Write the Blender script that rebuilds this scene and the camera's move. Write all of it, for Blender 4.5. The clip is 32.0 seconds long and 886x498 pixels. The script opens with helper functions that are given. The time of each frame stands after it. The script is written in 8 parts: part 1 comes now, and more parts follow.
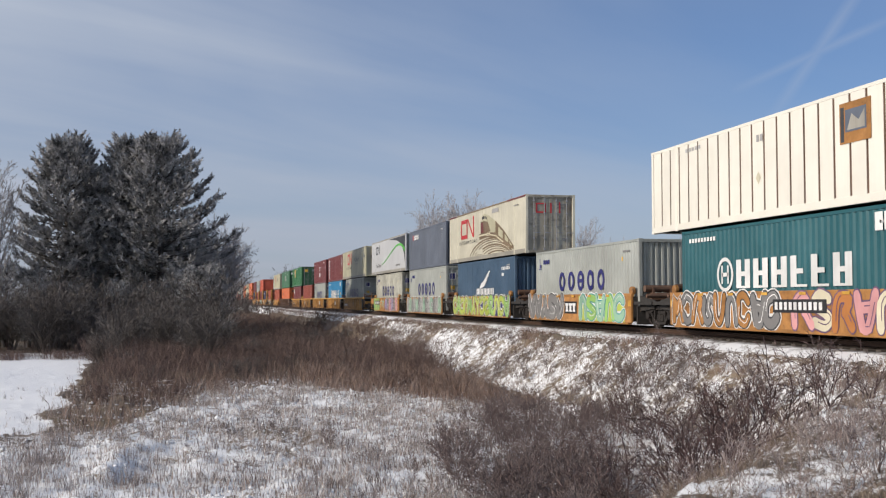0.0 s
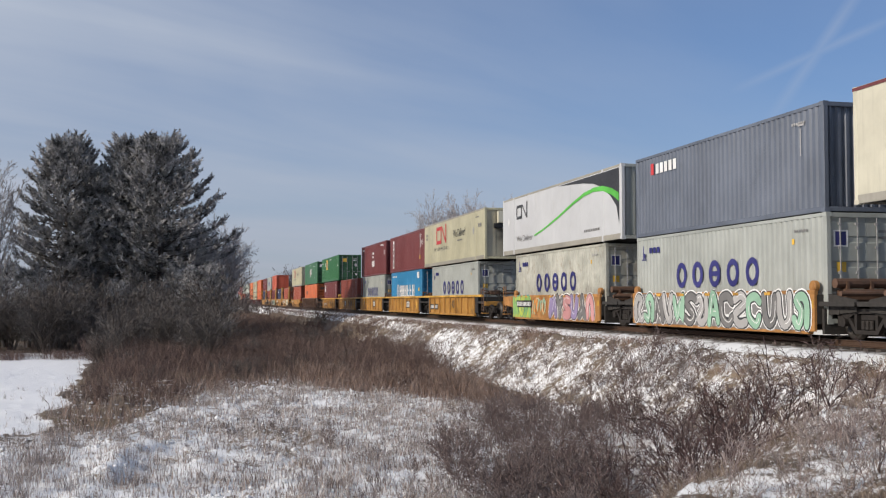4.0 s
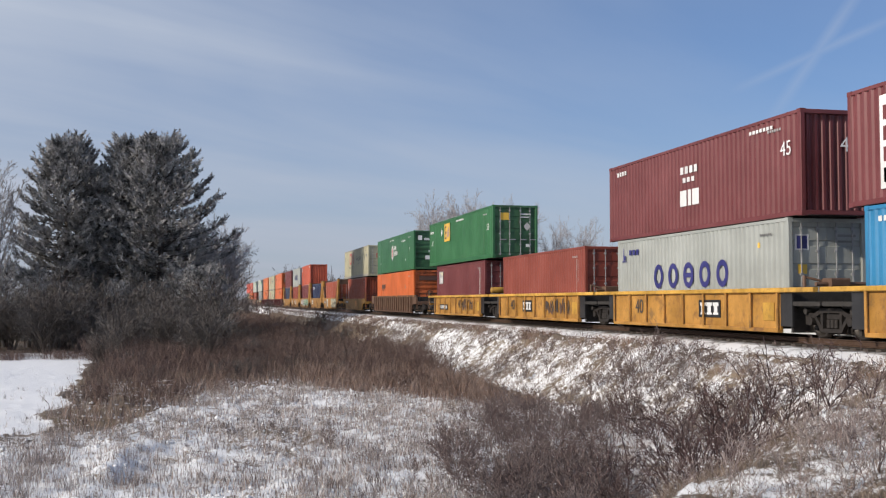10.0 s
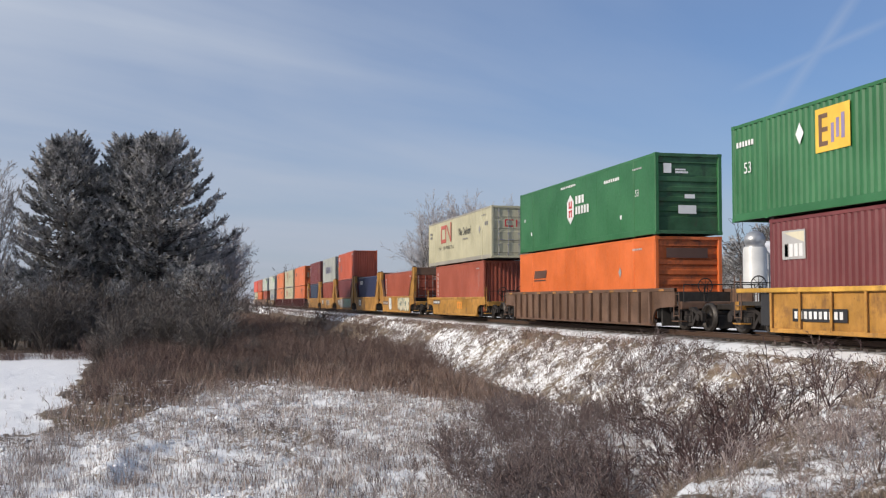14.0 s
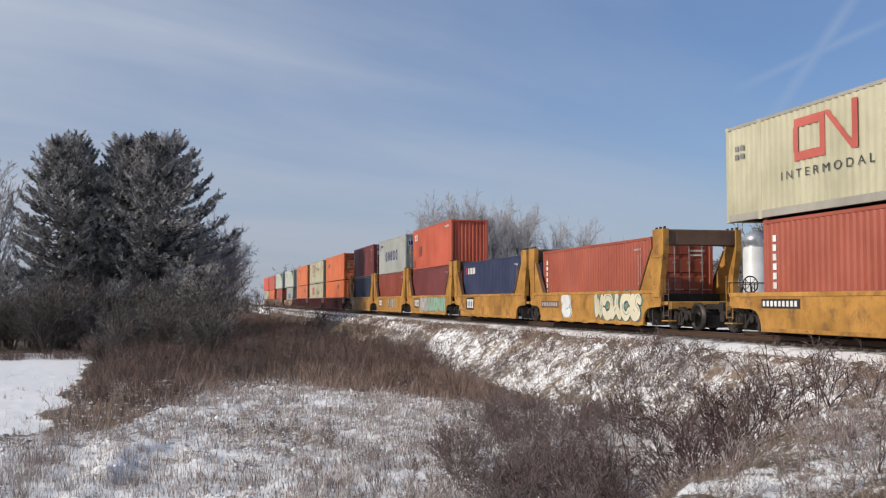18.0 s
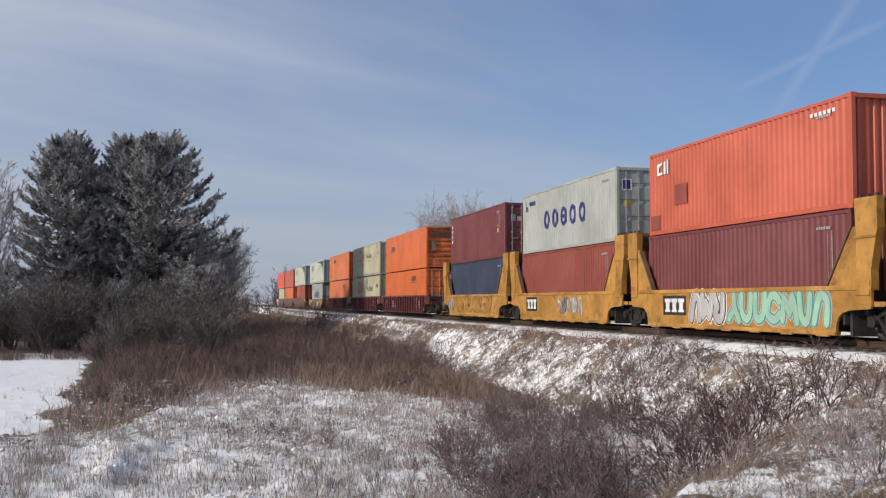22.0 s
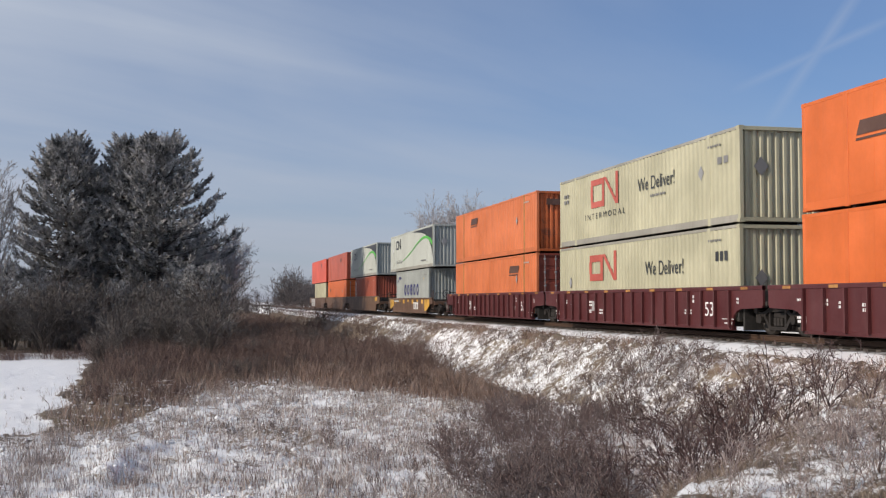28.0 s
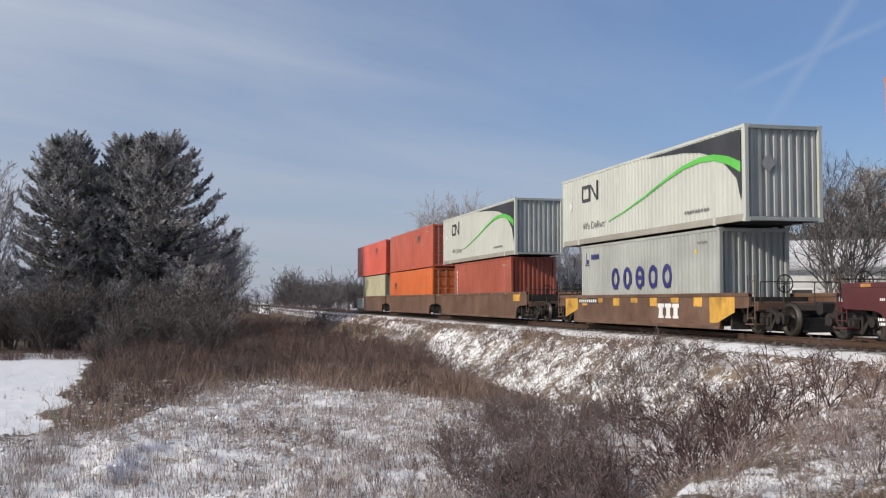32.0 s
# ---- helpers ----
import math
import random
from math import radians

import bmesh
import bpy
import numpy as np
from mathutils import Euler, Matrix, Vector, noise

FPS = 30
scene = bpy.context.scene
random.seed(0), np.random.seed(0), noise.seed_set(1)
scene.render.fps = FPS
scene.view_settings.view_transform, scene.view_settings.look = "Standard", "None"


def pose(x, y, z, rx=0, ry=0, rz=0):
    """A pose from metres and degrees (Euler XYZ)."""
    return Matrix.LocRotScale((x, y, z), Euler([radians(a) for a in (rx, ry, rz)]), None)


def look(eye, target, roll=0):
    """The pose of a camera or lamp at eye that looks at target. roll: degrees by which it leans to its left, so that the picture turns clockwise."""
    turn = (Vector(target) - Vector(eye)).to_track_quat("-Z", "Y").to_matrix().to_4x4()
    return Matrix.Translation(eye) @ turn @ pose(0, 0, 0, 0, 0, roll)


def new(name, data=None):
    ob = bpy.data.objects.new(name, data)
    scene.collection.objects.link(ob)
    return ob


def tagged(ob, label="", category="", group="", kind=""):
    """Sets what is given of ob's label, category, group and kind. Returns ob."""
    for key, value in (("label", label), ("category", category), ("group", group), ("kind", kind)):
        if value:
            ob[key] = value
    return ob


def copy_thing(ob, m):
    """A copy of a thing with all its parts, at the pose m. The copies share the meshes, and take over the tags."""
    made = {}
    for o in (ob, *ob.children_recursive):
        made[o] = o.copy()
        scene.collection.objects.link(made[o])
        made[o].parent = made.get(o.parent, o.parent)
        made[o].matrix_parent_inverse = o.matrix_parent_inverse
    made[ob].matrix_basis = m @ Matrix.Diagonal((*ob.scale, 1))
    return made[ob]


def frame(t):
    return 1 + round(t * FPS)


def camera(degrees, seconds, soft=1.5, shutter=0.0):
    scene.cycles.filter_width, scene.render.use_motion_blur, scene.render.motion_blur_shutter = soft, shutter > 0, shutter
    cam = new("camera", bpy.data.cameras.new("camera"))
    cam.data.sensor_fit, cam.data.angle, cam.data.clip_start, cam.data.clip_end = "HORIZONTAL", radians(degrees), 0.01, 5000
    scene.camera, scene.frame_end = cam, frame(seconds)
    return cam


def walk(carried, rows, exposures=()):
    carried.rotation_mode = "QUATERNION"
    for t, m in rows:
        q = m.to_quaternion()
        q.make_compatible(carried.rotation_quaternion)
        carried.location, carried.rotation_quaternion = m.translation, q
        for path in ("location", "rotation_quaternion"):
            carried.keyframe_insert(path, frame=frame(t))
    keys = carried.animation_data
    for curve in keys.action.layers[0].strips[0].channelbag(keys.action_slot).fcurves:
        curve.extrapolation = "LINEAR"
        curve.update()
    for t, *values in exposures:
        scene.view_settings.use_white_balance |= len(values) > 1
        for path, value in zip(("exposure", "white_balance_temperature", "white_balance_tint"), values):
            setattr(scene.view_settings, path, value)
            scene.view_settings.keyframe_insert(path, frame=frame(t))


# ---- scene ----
cam = camera(45.1, 32.0, soft=1.2)
EYE = (0.0, 0.0, 0.99)
AIM = Matrix.Translation(EYE) @ Euler((radians(90 + 2.80), 0, radians(-13.08))).to_matrix().to_4x4()
walk(cam, [(0.0, AIM), (32.0, AIM)], exposures=[(0.0, -0.14, 6500, 13), (6.0, -0.11, 6500, 13), (9.0, -0.05, 6500, 13), (13.0, -0.02, 6500, 13), (17.0, -0.09, 6500, 13), (21.0, -0.11, 6500, 13), (29.0, -0.11, 6500, 13), (32.0, -0.09, 6500, 13)])

# unit ways to the crossing vapour trails high over the track: two planes' normals and the place where they meet
def way_to(azimuth, height):
    a, e = radians(azimuth), radians(height)
    return Vector((math.sin(a) * math.cos(e), math.cos(a) * math.cos(e), math.sin(e)))


TRAILS = [way_to(30.33, 11.62).cross(way_to(35.87, 13.74)).normalized(), way_to(30.50, 9.62).cross(way_to(34.36, 14.91)).normalized(), way_to(32.53, 12.43)]
# the edge of a thin veil of cirrus that slopes down towards the track
VEIL = way_to(19.06, 11.50).cross(way_to(31.20, 4.42)).normalized()

# ---- daylight: low winter sun from behind the camera's left shoulder ----
SUN_WAY = Vector((0.880, 0.205, -0.430)).normalized()
world = bpy.data.worlds.new("winter_sky")
scene.world = world
world.use_nodes = True
wn, wl = world.node_tree.nodes, world.node_tree.links
wn.clear()
w_out, w_bg, w_sky = wn.new("ShaderNodeOutputWorld"), wn.new("ShaderNodeBackground"), wn.new("ShaderNodeTexSky")
w_sky.sky_type, w_sky.sun_disc = "NISHITA", False
w_sky.sun_elevation, w_sky.sun_rotation = radians(25.4), radians(256.9)
w_sky.altitude, w_sky.air_density, w_sky.dust_density, w_sky.ozone_density = 200, 1.0, 0.0, 6.0
w_bg.inputs["Strength"].default_value = 0.093
# thin cirrus in streaks, spread over a flat layer high above
w_tc, w_sep = wn.new("ShaderNodeTexCoord"), wn.new("ShaderNodeSeparateXYZ")
wl.new(w_tc.outputs["Generated"], w_sep.inputs[0])


def w_math(op, a, b=None):
    n = wn.new("ShaderNodeMath")
    n.operation = op
    for i, v in enumerate((a, b)):
        if v is None:
            continue
        if isinstance(v, (int, float)):
            n.inputs[i].default_value = v
        else:
            wl.new(v, n.inputs[i])
    return n.outputs[0]


w_up = w_math("ADD", w_math("MAXIMUM", w_sep.outputs[2], 0.0), 0.10)
w_flat = wn.new("ShaderNodeCombineXYZ")
wl.new(w_math("DIVIDE", w_sep.outputs[0], w_up), w_flat.inputs[0])
wl.new(w_math("DIVIDE", w_sep.outputs[1], w_up), w_flat.inputs[1])
w_amounts = []
for turn, stretch, scale, low, high in ((30, (3.2, 1.0, 1), 1.1, 0.30, 0.85), (24, (2.0, 1.2, 1), 0.7, 0.28, 0.76)):
    w_map, w_noise, w_ramp = wn.new("ShaderNodeMapping"), wn.new("ShaderNodeTexNoise"), wn.new("ShaderNodeMapRange")
    w_map.vector_type = "TEXTURE"
    w_map.inputs["Rotation"].default_value[2] = radians(turn)
    w_map.inputs["Scale"].default_value = stretch
    w_noise.inputs["Scale"].default_value, w_noise.inputs["Detail"].default_value = scale, 7
    w_noise.inputs["Roughness"].default_value, w_noise.inputs["Distortion"].default_value = 0.5, 0.5
    w_ramp.inputs["From Min"].default_value, w_ramp.inputs["From Max"].default_value = low, high
    wl.new(w_flat.outputs[0], w_map.inputs[0])
    wl.new(w_map.outputs[0], w_noise.inputs["Vector"])
    wl.new(w_noise.outputs["Fac"], w_ramp.inputs["Value"])
    w_amounts.append(w_ramp.outputs[0])
# more of it towards the west
w_west = w_math("MAXIMUM", w_math("SUBTRACT", 1.0, w_math("MULTIPLY", w_sep.outputs[0], 1.55)), 0.22)
w_cloud = w_math("MULTIPLY", w_math("MULTIPLY", w_west, 1.14), w_math("ADD", w_math("MULTIPLY", w_amounts[0], 0.6), w_math("MULTIPLY", w_amounts[1], 0.5)))
# two spreading vapour trails that cross, and the wisps about them
w_trails = None
for normal, middle, width in ((TRAILS[0], TRAILS[2], 0.0056), (TRAILS[1], TRAILS[2], 0.0075)):
    ends = []
    for way in (normal, middle):
        w_dot = wn.new("ShaderNodeVectorMath")
        w_dot.operation = "DOT_PRODUCT"
        wl.new(w_tc.outputs["Generated"], w_dot.inputs[0])
        w_dot.inputs[1].default_value = way
        ends.append(w_dot.outputs["Value"])
    w_line = w_math("MAXIMUM", w_math("SUBTRACT", 1.0, w_math("DIVIDE", w_math("ABSOLUTE", ends[0]), width)), 0.0)
    w_near = w_math("MINIMUM", w_math("MAXIMUM", w_math("DIVIDE", w_math("SUBTRACT", ends[1], 0.9968), 0.003), 0.0), 1.0)
    w_one = w_math("MULTIPLY", w_math("MULTIPLY", w_math("MULTIPLY", w_line, w_near), w_math("ADD", w_amounts[1], 0.35)), 0.30)
    w_trails = w_one if w_trails is None else w_math("MAXIMUM", w_trails, w_one)
w_cloud = w_math("ADD", w_cloud, w_trails)
w_side = wn.new("ShaderNodeVectorMath")
w_side.operation = "DOT_PRODUCT"
wl.new(w_tc.outputs["Generated"], w_side.inputs[0])
w_side.inputs[1].default_value = VEIL
w_edge = wn.new("ShaderNodeMapRange")
w_edge.interpolation_type = "SMOOTHSTEP"
w_edge.inputs["From Min"].default_value, w_edge.inputs["From Max"].default_value = -0.02, 0.045
wl.new(w_math("ADD", w_side.outputs["Value"], w_math("MULTIPLY", w_math("SUBTRACT", w_amounts[0], 0.5), 0.05)), w_edge.inputs["Value"])
w_low = w_math("MAXIMUM", w_math("SUBTRACT", 1.0, w_math("DIVIDE", w_math("MAXIMUM", w_sep.outputs[2], 0.0), 0.36)), 0.0)
w_cloud = w_math("ADD", w_cloud, w_math("MULTIPLY", w_math("MULTIPLY", w_edge.outputs[0], w_low), 0.22))
# a veil of haze towards the horizon
w_haze = w_math("MULTIPLY", w_math("POWER", 2.718, w_math("MULTIPLY", w_math("MAXIMUM", w_sep.outputs[2], 0.0), -7.0)), 0.8)
w_clear = wn.new("ShaderNodeMix")
w_clear.data_type, w_clear.blend_type = "RGBA", "MULTIPLY"
w_clear.inputs["Factor"].default_value, w_clear.inputs["B"].default_value = 1.0, (0.85, 1.02, 1.14, 1)
wl.new(w_sky.outputs[0], w_clear.inputs["A"])
w_last = w_clear.outputs["Result"]
for amount, tone in ((w_cloud, (5.9, 6.7, 7.7, 1)), (w_haze, (4.25, 4.5, 5.3, 1))):
    w_mix = wn.new("ShaderNodeMix")
    w_mix.data_type = "RGBA"
    w_mix.inputs["B"].default_value = tone
    wl.new(w_math("MINIMUM", amount, 0.9), w_mix.inputs["Factor"])
    wl.new(w_last, w_mix.inputs["A"])
    w_last = w_mix.outputs["Result"]
wl.new(w_last, w_bg.inputs["Color"])
wl.new(w_bg.outputs[0], w_out.inputs[0])

sun = new("sun", bpy.data.lights.new("sun", "SUN"))
sun.data.energy, sun.data.angle, sun.data.color = 3.75, radians(0.53), (1.0, 0.915, 0.78)
sun.matrix_world = look((0, 0, 60), Vector((0, 0, 60)) + SUN_WAY)

# ---- numbers of the place ----
TRACK_X = 17.18          # centre line of the track, which runs along y
FIELD_Z = -2.5           # the flat land beside the embankment
SPEED, SLOWING = 10.725, -0.004   # metres a second towards -y, at 16 s


def gone(t):
    """How far the train has come at t seconds, from its place at 16 s."""
    return SPEED * (t - 16) + SLOWING * (t - 16) ** 2 / 2

# ---- materials ----
def material(name, rough=0.6, metal=0.0):
    m = bpy.data.materials.new(name)
    m.use_nodes = True
    b = m.node_tree.nodes["Principled BSDF"]
    b.inputs["Roughness"].default_value, b.inputs["Metallic"].default_value = rough, metal
    return m, m.node_tree.nodes, m.node_tree.links, b


def noise_node(n, l, vec, scale, detail=5, rough=0.6, stretch=None):
    t = n.new("ShaderNodeTexNoise")
    t.inputs["Scale"].default_value, t.inputs["Detail"].default_value, t.inputs["Roughness"].default_value = scale, detail, rough
    if stretch:
        mp = n.new("ShaderNodeMapping")
        mp.inputs["Scale"].default_value = stretch
        l.new(vec, mp.inputs[0])
        vec = mp.outputs[0]
    l.new(vec, t.inputs["Vector"])
    return t.outputs["Fac"]


def ramp(n, l, fac, low, high):
    r = n.new("ShaderNodeMapRange")
    r.inputs["From Min"].default_value, r.inputs["From Max"].default_value = low, high
    l.new(fac, r.inputs["Value"])
    return r.outputs[0]


def mix(n, l, fac, a, b):
    m = n.new("ShaderNodeMix")
    m.data_type = "RGBA"
    for key, v in (("Factor", fac), ("A", a), ("B", b)):
        if isinstance(v, tuple):
            m.inputs[key].default_value = (*v, 1) if len(v) == 3 else v
        elif isinstance(v, float):
            m.inputs[key].default_value = v
        else:
            l.new(v, m.inputs[key])
    return m.outputs["Result"]


def times(n, l, a, b, op="MULTIPLY"):
    m = n.new("ShaderNodeMath")
    m.operation = op
    for i, v in enumerate((a, b)):
        if isinstance(v, (int, float)):
            m.inputs[i].default_value = v
        else:
            l.new(v, m.inputs[i])
    return m.outputs[0]


def bump(n, l, bsdf, height, strength, distance):
    b = n.new("ShaderNodeBump")
    b.inputs["Strength"].default_value, b.inputs["Distance"].default_value = strength, distance
    l.new(height, b.inputs["Height"])
    l.new(b.outputs[0], bsdf.inputs["Normal"])


def paint(name, colour, dirt=0.35, rust=0.15, rough=0.45, grime=(0.10, 0.085, 0.07), patchy=0.20):
    """Weathered paint on steel: faded patches, rain streaks, scuffs and rust."""
    m, n, l, b = material(name, rough)
    tc, info = n.new("ShaderNodeTexCoord"), n.new("ShaderNodeObjectInfo")
    shift = n.new("ShaderNodeVectorMath")
    shift.operation = "MULTIPLY_ADD"
    l.new(info.outputs["Random"], shift.inputs[0])
    shift.inputs[1].default_value = (37, 53, 11)
    l.new(tc.outputs["Object"], shift.inputs[2])
    v = shift.outputs[0]
    big = noise_node(n, l, v, 0.5, 6, 0.6)
    streak = noise_node(n, l, v, 1.0, 6, 0.7, (5.0, 5.0, 0.35))
    fine = noise_node(n, l, v, 9.0, 6, 0.7)
    faded = tuple(min(0.9, c * (1 + 0.7 * patchy) + 0.1 * patchy) for c in colour)
    dark = tuple(c * (1 - patchy) for c in colour)
    col = mix(n, l, ramp(n, l, big, 0.35, 0.7), dark, faded)
    col = mix(n, l, times(n, l, ramp(n, l, streak, 0.5, 0.85), dirt), col, grime)
    col = mix(n, l, times(n, l, ramp(n, l, fine, 0.62, 0.85), rust), col, (0.16, 0.07, 0.035))
    l.new(col, b.inputs["Base Color"])
    l.new(ramp(n, l, fine, -0.6, 2.0), b.inputs["Roughness"])
    bump(n, l, b, big, 0.15, 0.02)
    return m


def worn(name, colour, rust=(0.12, 0.052, 0.025), amount=0.5, soil=(0.055, 0.042, 0.034)):
    """Old paint on a freight car: bleached and soiled areas, rust blooms with ragged edges, runs and chips."""
    m, n, l, b = material(name, 0.6)
    tc, info = n.new("ShaderNodeTexCoord"), n.new("ShaderNodeObjectInfo")
    shift = n.new("ShaderNodeVectorMath")
    shift.operation = "MULTIPLY_ADD"
    l.new(info.outputs["Random"], shift.inputs[0])
    shift.inputs[1].default_value = (31, 47, 13)
    l.new(tc.outputs["Object"], shift.inputs[2])
    v = shift.outputs[0]
    big = noise_node(n, l, v, 0.55, 8, 0.62)
    bloom = noise_node(n, l, v, 1.25, 10, 0.70)
    runs = noise_node(n, l, v, 1.0, 8, 0.75, (4.0, 4.0, 0.5))
    chips = noise_node(n, l, v, 14.0, 6, 0.7)
    col = mix(n, l, ramp(n, l, big, 0.36, 0.64), tuple(c * 0.66 for c in colour), tuple(min(0.9, c * 1.22 + 0.025) for c in colour))
    col = mix(n, l, times(n, l, ramp(n, l, runs, 0.48, 0.72), 0.75 * amount), col, tuple(0.6 * a + 0.4 * c for a, c in zip(rust, colour)))
    col = mix(n, l, times(n, l, ramp(n, l, bloom, 0.53, 0.72), min(1.0, 1.5 * amount)), col, rust)
    col = mix(n, l, times(n, l, ramp(n, l, bloom, 0.44, 0.34), 0.9 * amount), col, soil)
    col = mix(n, l, times(n, l, ramp(n, l, chips, 0.60, 0.72), amount), col, soil)
    l.new(col, b.inputs["Base Color"])
    l.new(ramp(n, l, chips, -0.8, 1.4), b.inputs["Roughness"])
    bump(n, l, b, times(n, l, bloom, chips, "ADD"), 0.3, 0.015)
    return m


def sooty(name, colour, middle, reach):
    """Paint blackened by exhaust round one place of the sheet."""
    m, n, l, b = material(name, 0.6)
    tc, away, mp = n.new("ShaderNodeTexCoord"), n.new("ShaderNodeVectorMath"), n.new("ShaderNodeMapping")
    mp.vector_type = "TEXTURE"
    mp.inputs["Location"].default_value, mp.inputs["Scale"].default_value = middle, reach
    l.new(tc.outputs["Object"], mp.inputs[0])
    away.operation = "LENGTH"
    l.new(mp.outputs[0], away.inputs[0])
    wisps = noise_node(n, l, tc.outputs["Object"], 2.2, 7, 0.65)
    soot = times(n, l, ramp(n, l, times(n, l, away.outputs["Value"], wisps, "ADD"), 1.75, 0.95), 0.97)
    brown = ramp(n, l, times(n, l, away.outputs["Value"], wisps, "ADD"), 2.4, 1.3)
    col = mix(n, l, times(n, l, brown, 0.8), colour, tuple(0.35 * c for c in colour))
    l.new(mix(n, l, soot, col, (0.012, 0.011, 0.010)), b.inputs["Base Color"])
    return m


def grainy(name, colours, scale=6.0, rough=0.8, metal=0.0, relief=0.2, size=0.02, stretch=None):
    m, n, l, b = material(name, rough, metal)
    tc = n.new("ShaderNodeTexCoord")
    a = noise_node(n, l, tc.outputs["Object"], scale, 6, 0.65, stretch)
    c = noise_node(n, l, tc.outputs["Object"], scale * 0.17, 3, 0.5)
    col = mix(n, l, ramp(n, l, a, 0.3, 0.7), colours[0], colours[1])
    if len(colours) > 2:
        col = mix(n, l, ramp(n, l, c, 0.45, 0.7), col, colours[2])
    l.new(col, b.inputs["Base Color"])
    bump(n, l, b, a, relief, size)
    return m


def island(name, colours, rough=0.85, frost=None, frost_low=0.2, frost_high=0.9, patch=0.0, patch_scale=0.4):
    """Stems, twigs and needles: each piece its own shade, frost on what faces up."""
    m, n, l, b = material(name, rough)
    g = n.new("ShaderNodeNewGeometry")
    rnd = g.outputs["Random Per Island"]
    r = n.new("ShaderNodeValToRGB")
    e = r.color_ramp.elements
    e[0].color, e[1].color = (*colours[0], 1), (*colours[-1], 1)
    for i, c in enumerate(colours[1:-1]):
        x = e.new((i + 1) / (len(colours) - 1))
        x.color = (*c, 1)
    l.new(rnd, r.inputs[0])
    col = r.outputs[0]
    if frost:
        s = n.new("ShaderNodeSeparateXYZ")
        l.new(g.outputs["Normal"], s.inputs[0])
        nz = noise_node(n, l, g.outputs["Position"], patch_scale, 4, 0.6)
        up = ramp(n, l, s.outputs[2], frost_low, frost_high)
        amount = times(n, l, ramp(n, l, nz, 0.35, 0.65), patch) if patch else None
        fac = times(n, l, up, 0.9)
        if amount is not None:
            fac = times(n, l, times(n, l, up, 0.5), amount, "ADD")
        clampit = n.new("ShaderNodeClamp")
        l.new(fac, clampit.inputs[0])
        col = mix(n, l, clampit.outputs[0], col, frost)
    l.new(col, b.inputs["Base Color"])
    return m


def ground_material():
    """Snow with dead grass showing through; the sheet's own cover attribute says how much litter lies there."""
    m, n, l, b = material("snowy_ground", 0.75)
    g, at = n.new("ShaderNodeNewGeometry"), n.new("ShaderNodeAttribute")
    at.attribute_name = "litter"
    p = g.outputs["Position"]
    fine = noise_node(n, l, p, 7.0, 8, 0.75)
    mid = noise_node(n, l, p, 1.3, 6, 0.65)
    big = noise_node(n, l, p, 0.22, 4, 0.6)
    s = times(n, l, times(n, l, fine, 0.55), times(n, l, mid, 0.45), "ADD")
    thr = times(n, l, at.outputs["Fac"], 0.294)
    d = times(n, l, times(n, l, s, thr, "ADD"), -0.62, "ADD")
    grass = ramp(n, l, d, 0.0, 0.06)
    straw = mix(n, l, ramp(n, l, mid, 0.35, 0.65), (0.13, 0.095, 0.065), (0.27, 0.21, 0.145))
    straw = mix(n, l, ramp(n, l, big, 0.4, 0.6), straw, (0.15, 0.12, 0.095))
    snow = mix(n, l, ramp(n, l, fine, 0.3, 0.7), (0.84, 0.845, 0.86), (0.92, 0.92, 0.92))
    l.new(mix(n, l, grass, snow, straw), b.inputs["Base Color"])
    b.inputs["Specular IOR Level"].default_value = 0.25
    bump(n, l, b, times(n, l, times(n, l, mid, 0.7), times(n, l, fine, 0.3), "ADD"), 0.8, 0.10)
    return m


def ballast_material():
    """Brown crushed stone, darkened between the rails as the train's shade; snow on the shoulders."""
    m, n, l, b = material("snowy_ballast", 0.9)
    g, sep = n.new("ShaderNodeNewGeometry"), n.new("ShaderNodeSeparateXYZ")
    p = g.outputs["Position"]
    l.new(p, sep.inputs[0])
    stones, drift = noise_node(n, l, p, 14.0, 5, 0.7), noise_node(n, l, p, 1.6, 6, 0.65)
    away = times(n, l, times(n, l, sep.outputs[0], -TRACK_X, "ADD"), 0.0, "ADD")
    side = n.new("ShaderNodeMath")
    side.operation = "ABSOLUTE"
    l.new(away, side.inputs[0])
    cover = ramp(n, l, times(n, l, side.outputs[0], times(n, l, drift, 2.6), "ADD"), 2.75, 3.35)
    rock = mix(n, l, ramp(n, l, stones, 0.3, 0.7), (0.045, 0.036, 0.03), (0.16, 0.135, 0.115))
    l.new(mix(n, l, cover, rock, (0.82, 0.825, 0.84)), b.inputs["Base Color"])
    bump(n, l, b, stones, 0.7, 0.05)
    return m


M = {}
M["ground"] = ground_material()
M["ballast"] = ballast_material()
M["sleeper"] = grainy("sleeper_wood", ((0.05, 0.04, 0.035), (0.10, 0.085, 0.07)), 14, 0.9)
M["rail"] = grainy("rail_steel", ((0.10, 0.06, 0.04), (0.16, 0.10, 0.07)), 20, 0.55, 0.6)
M["rail_head"] = grainy("polished_rail", ((0.45, 0.45, 0.46), (0.6, 0.6, 0.62)), 20, 0.28, 1.0, 0.05)
M["truck"] = grainy("oily_truck_steel", ((0.013, 0.011, 0.010), (0.038, 0.031, 0.027), (0.030, 0.023, 0.018)), 7, 0.7, 0.2)
M["wheel"] = grainy("wheel_steel", ((0.02, 0.017, 0.014), (0.05, 0.04, 0.033)), 9, 0.5, 0.5)
M["tread"] = grainy("bright_wheel_rim", ((0.035, 0.03, 0.026), (0.075, 0.066, 0.06)), 15, 0.5, 0.5, 0.05)
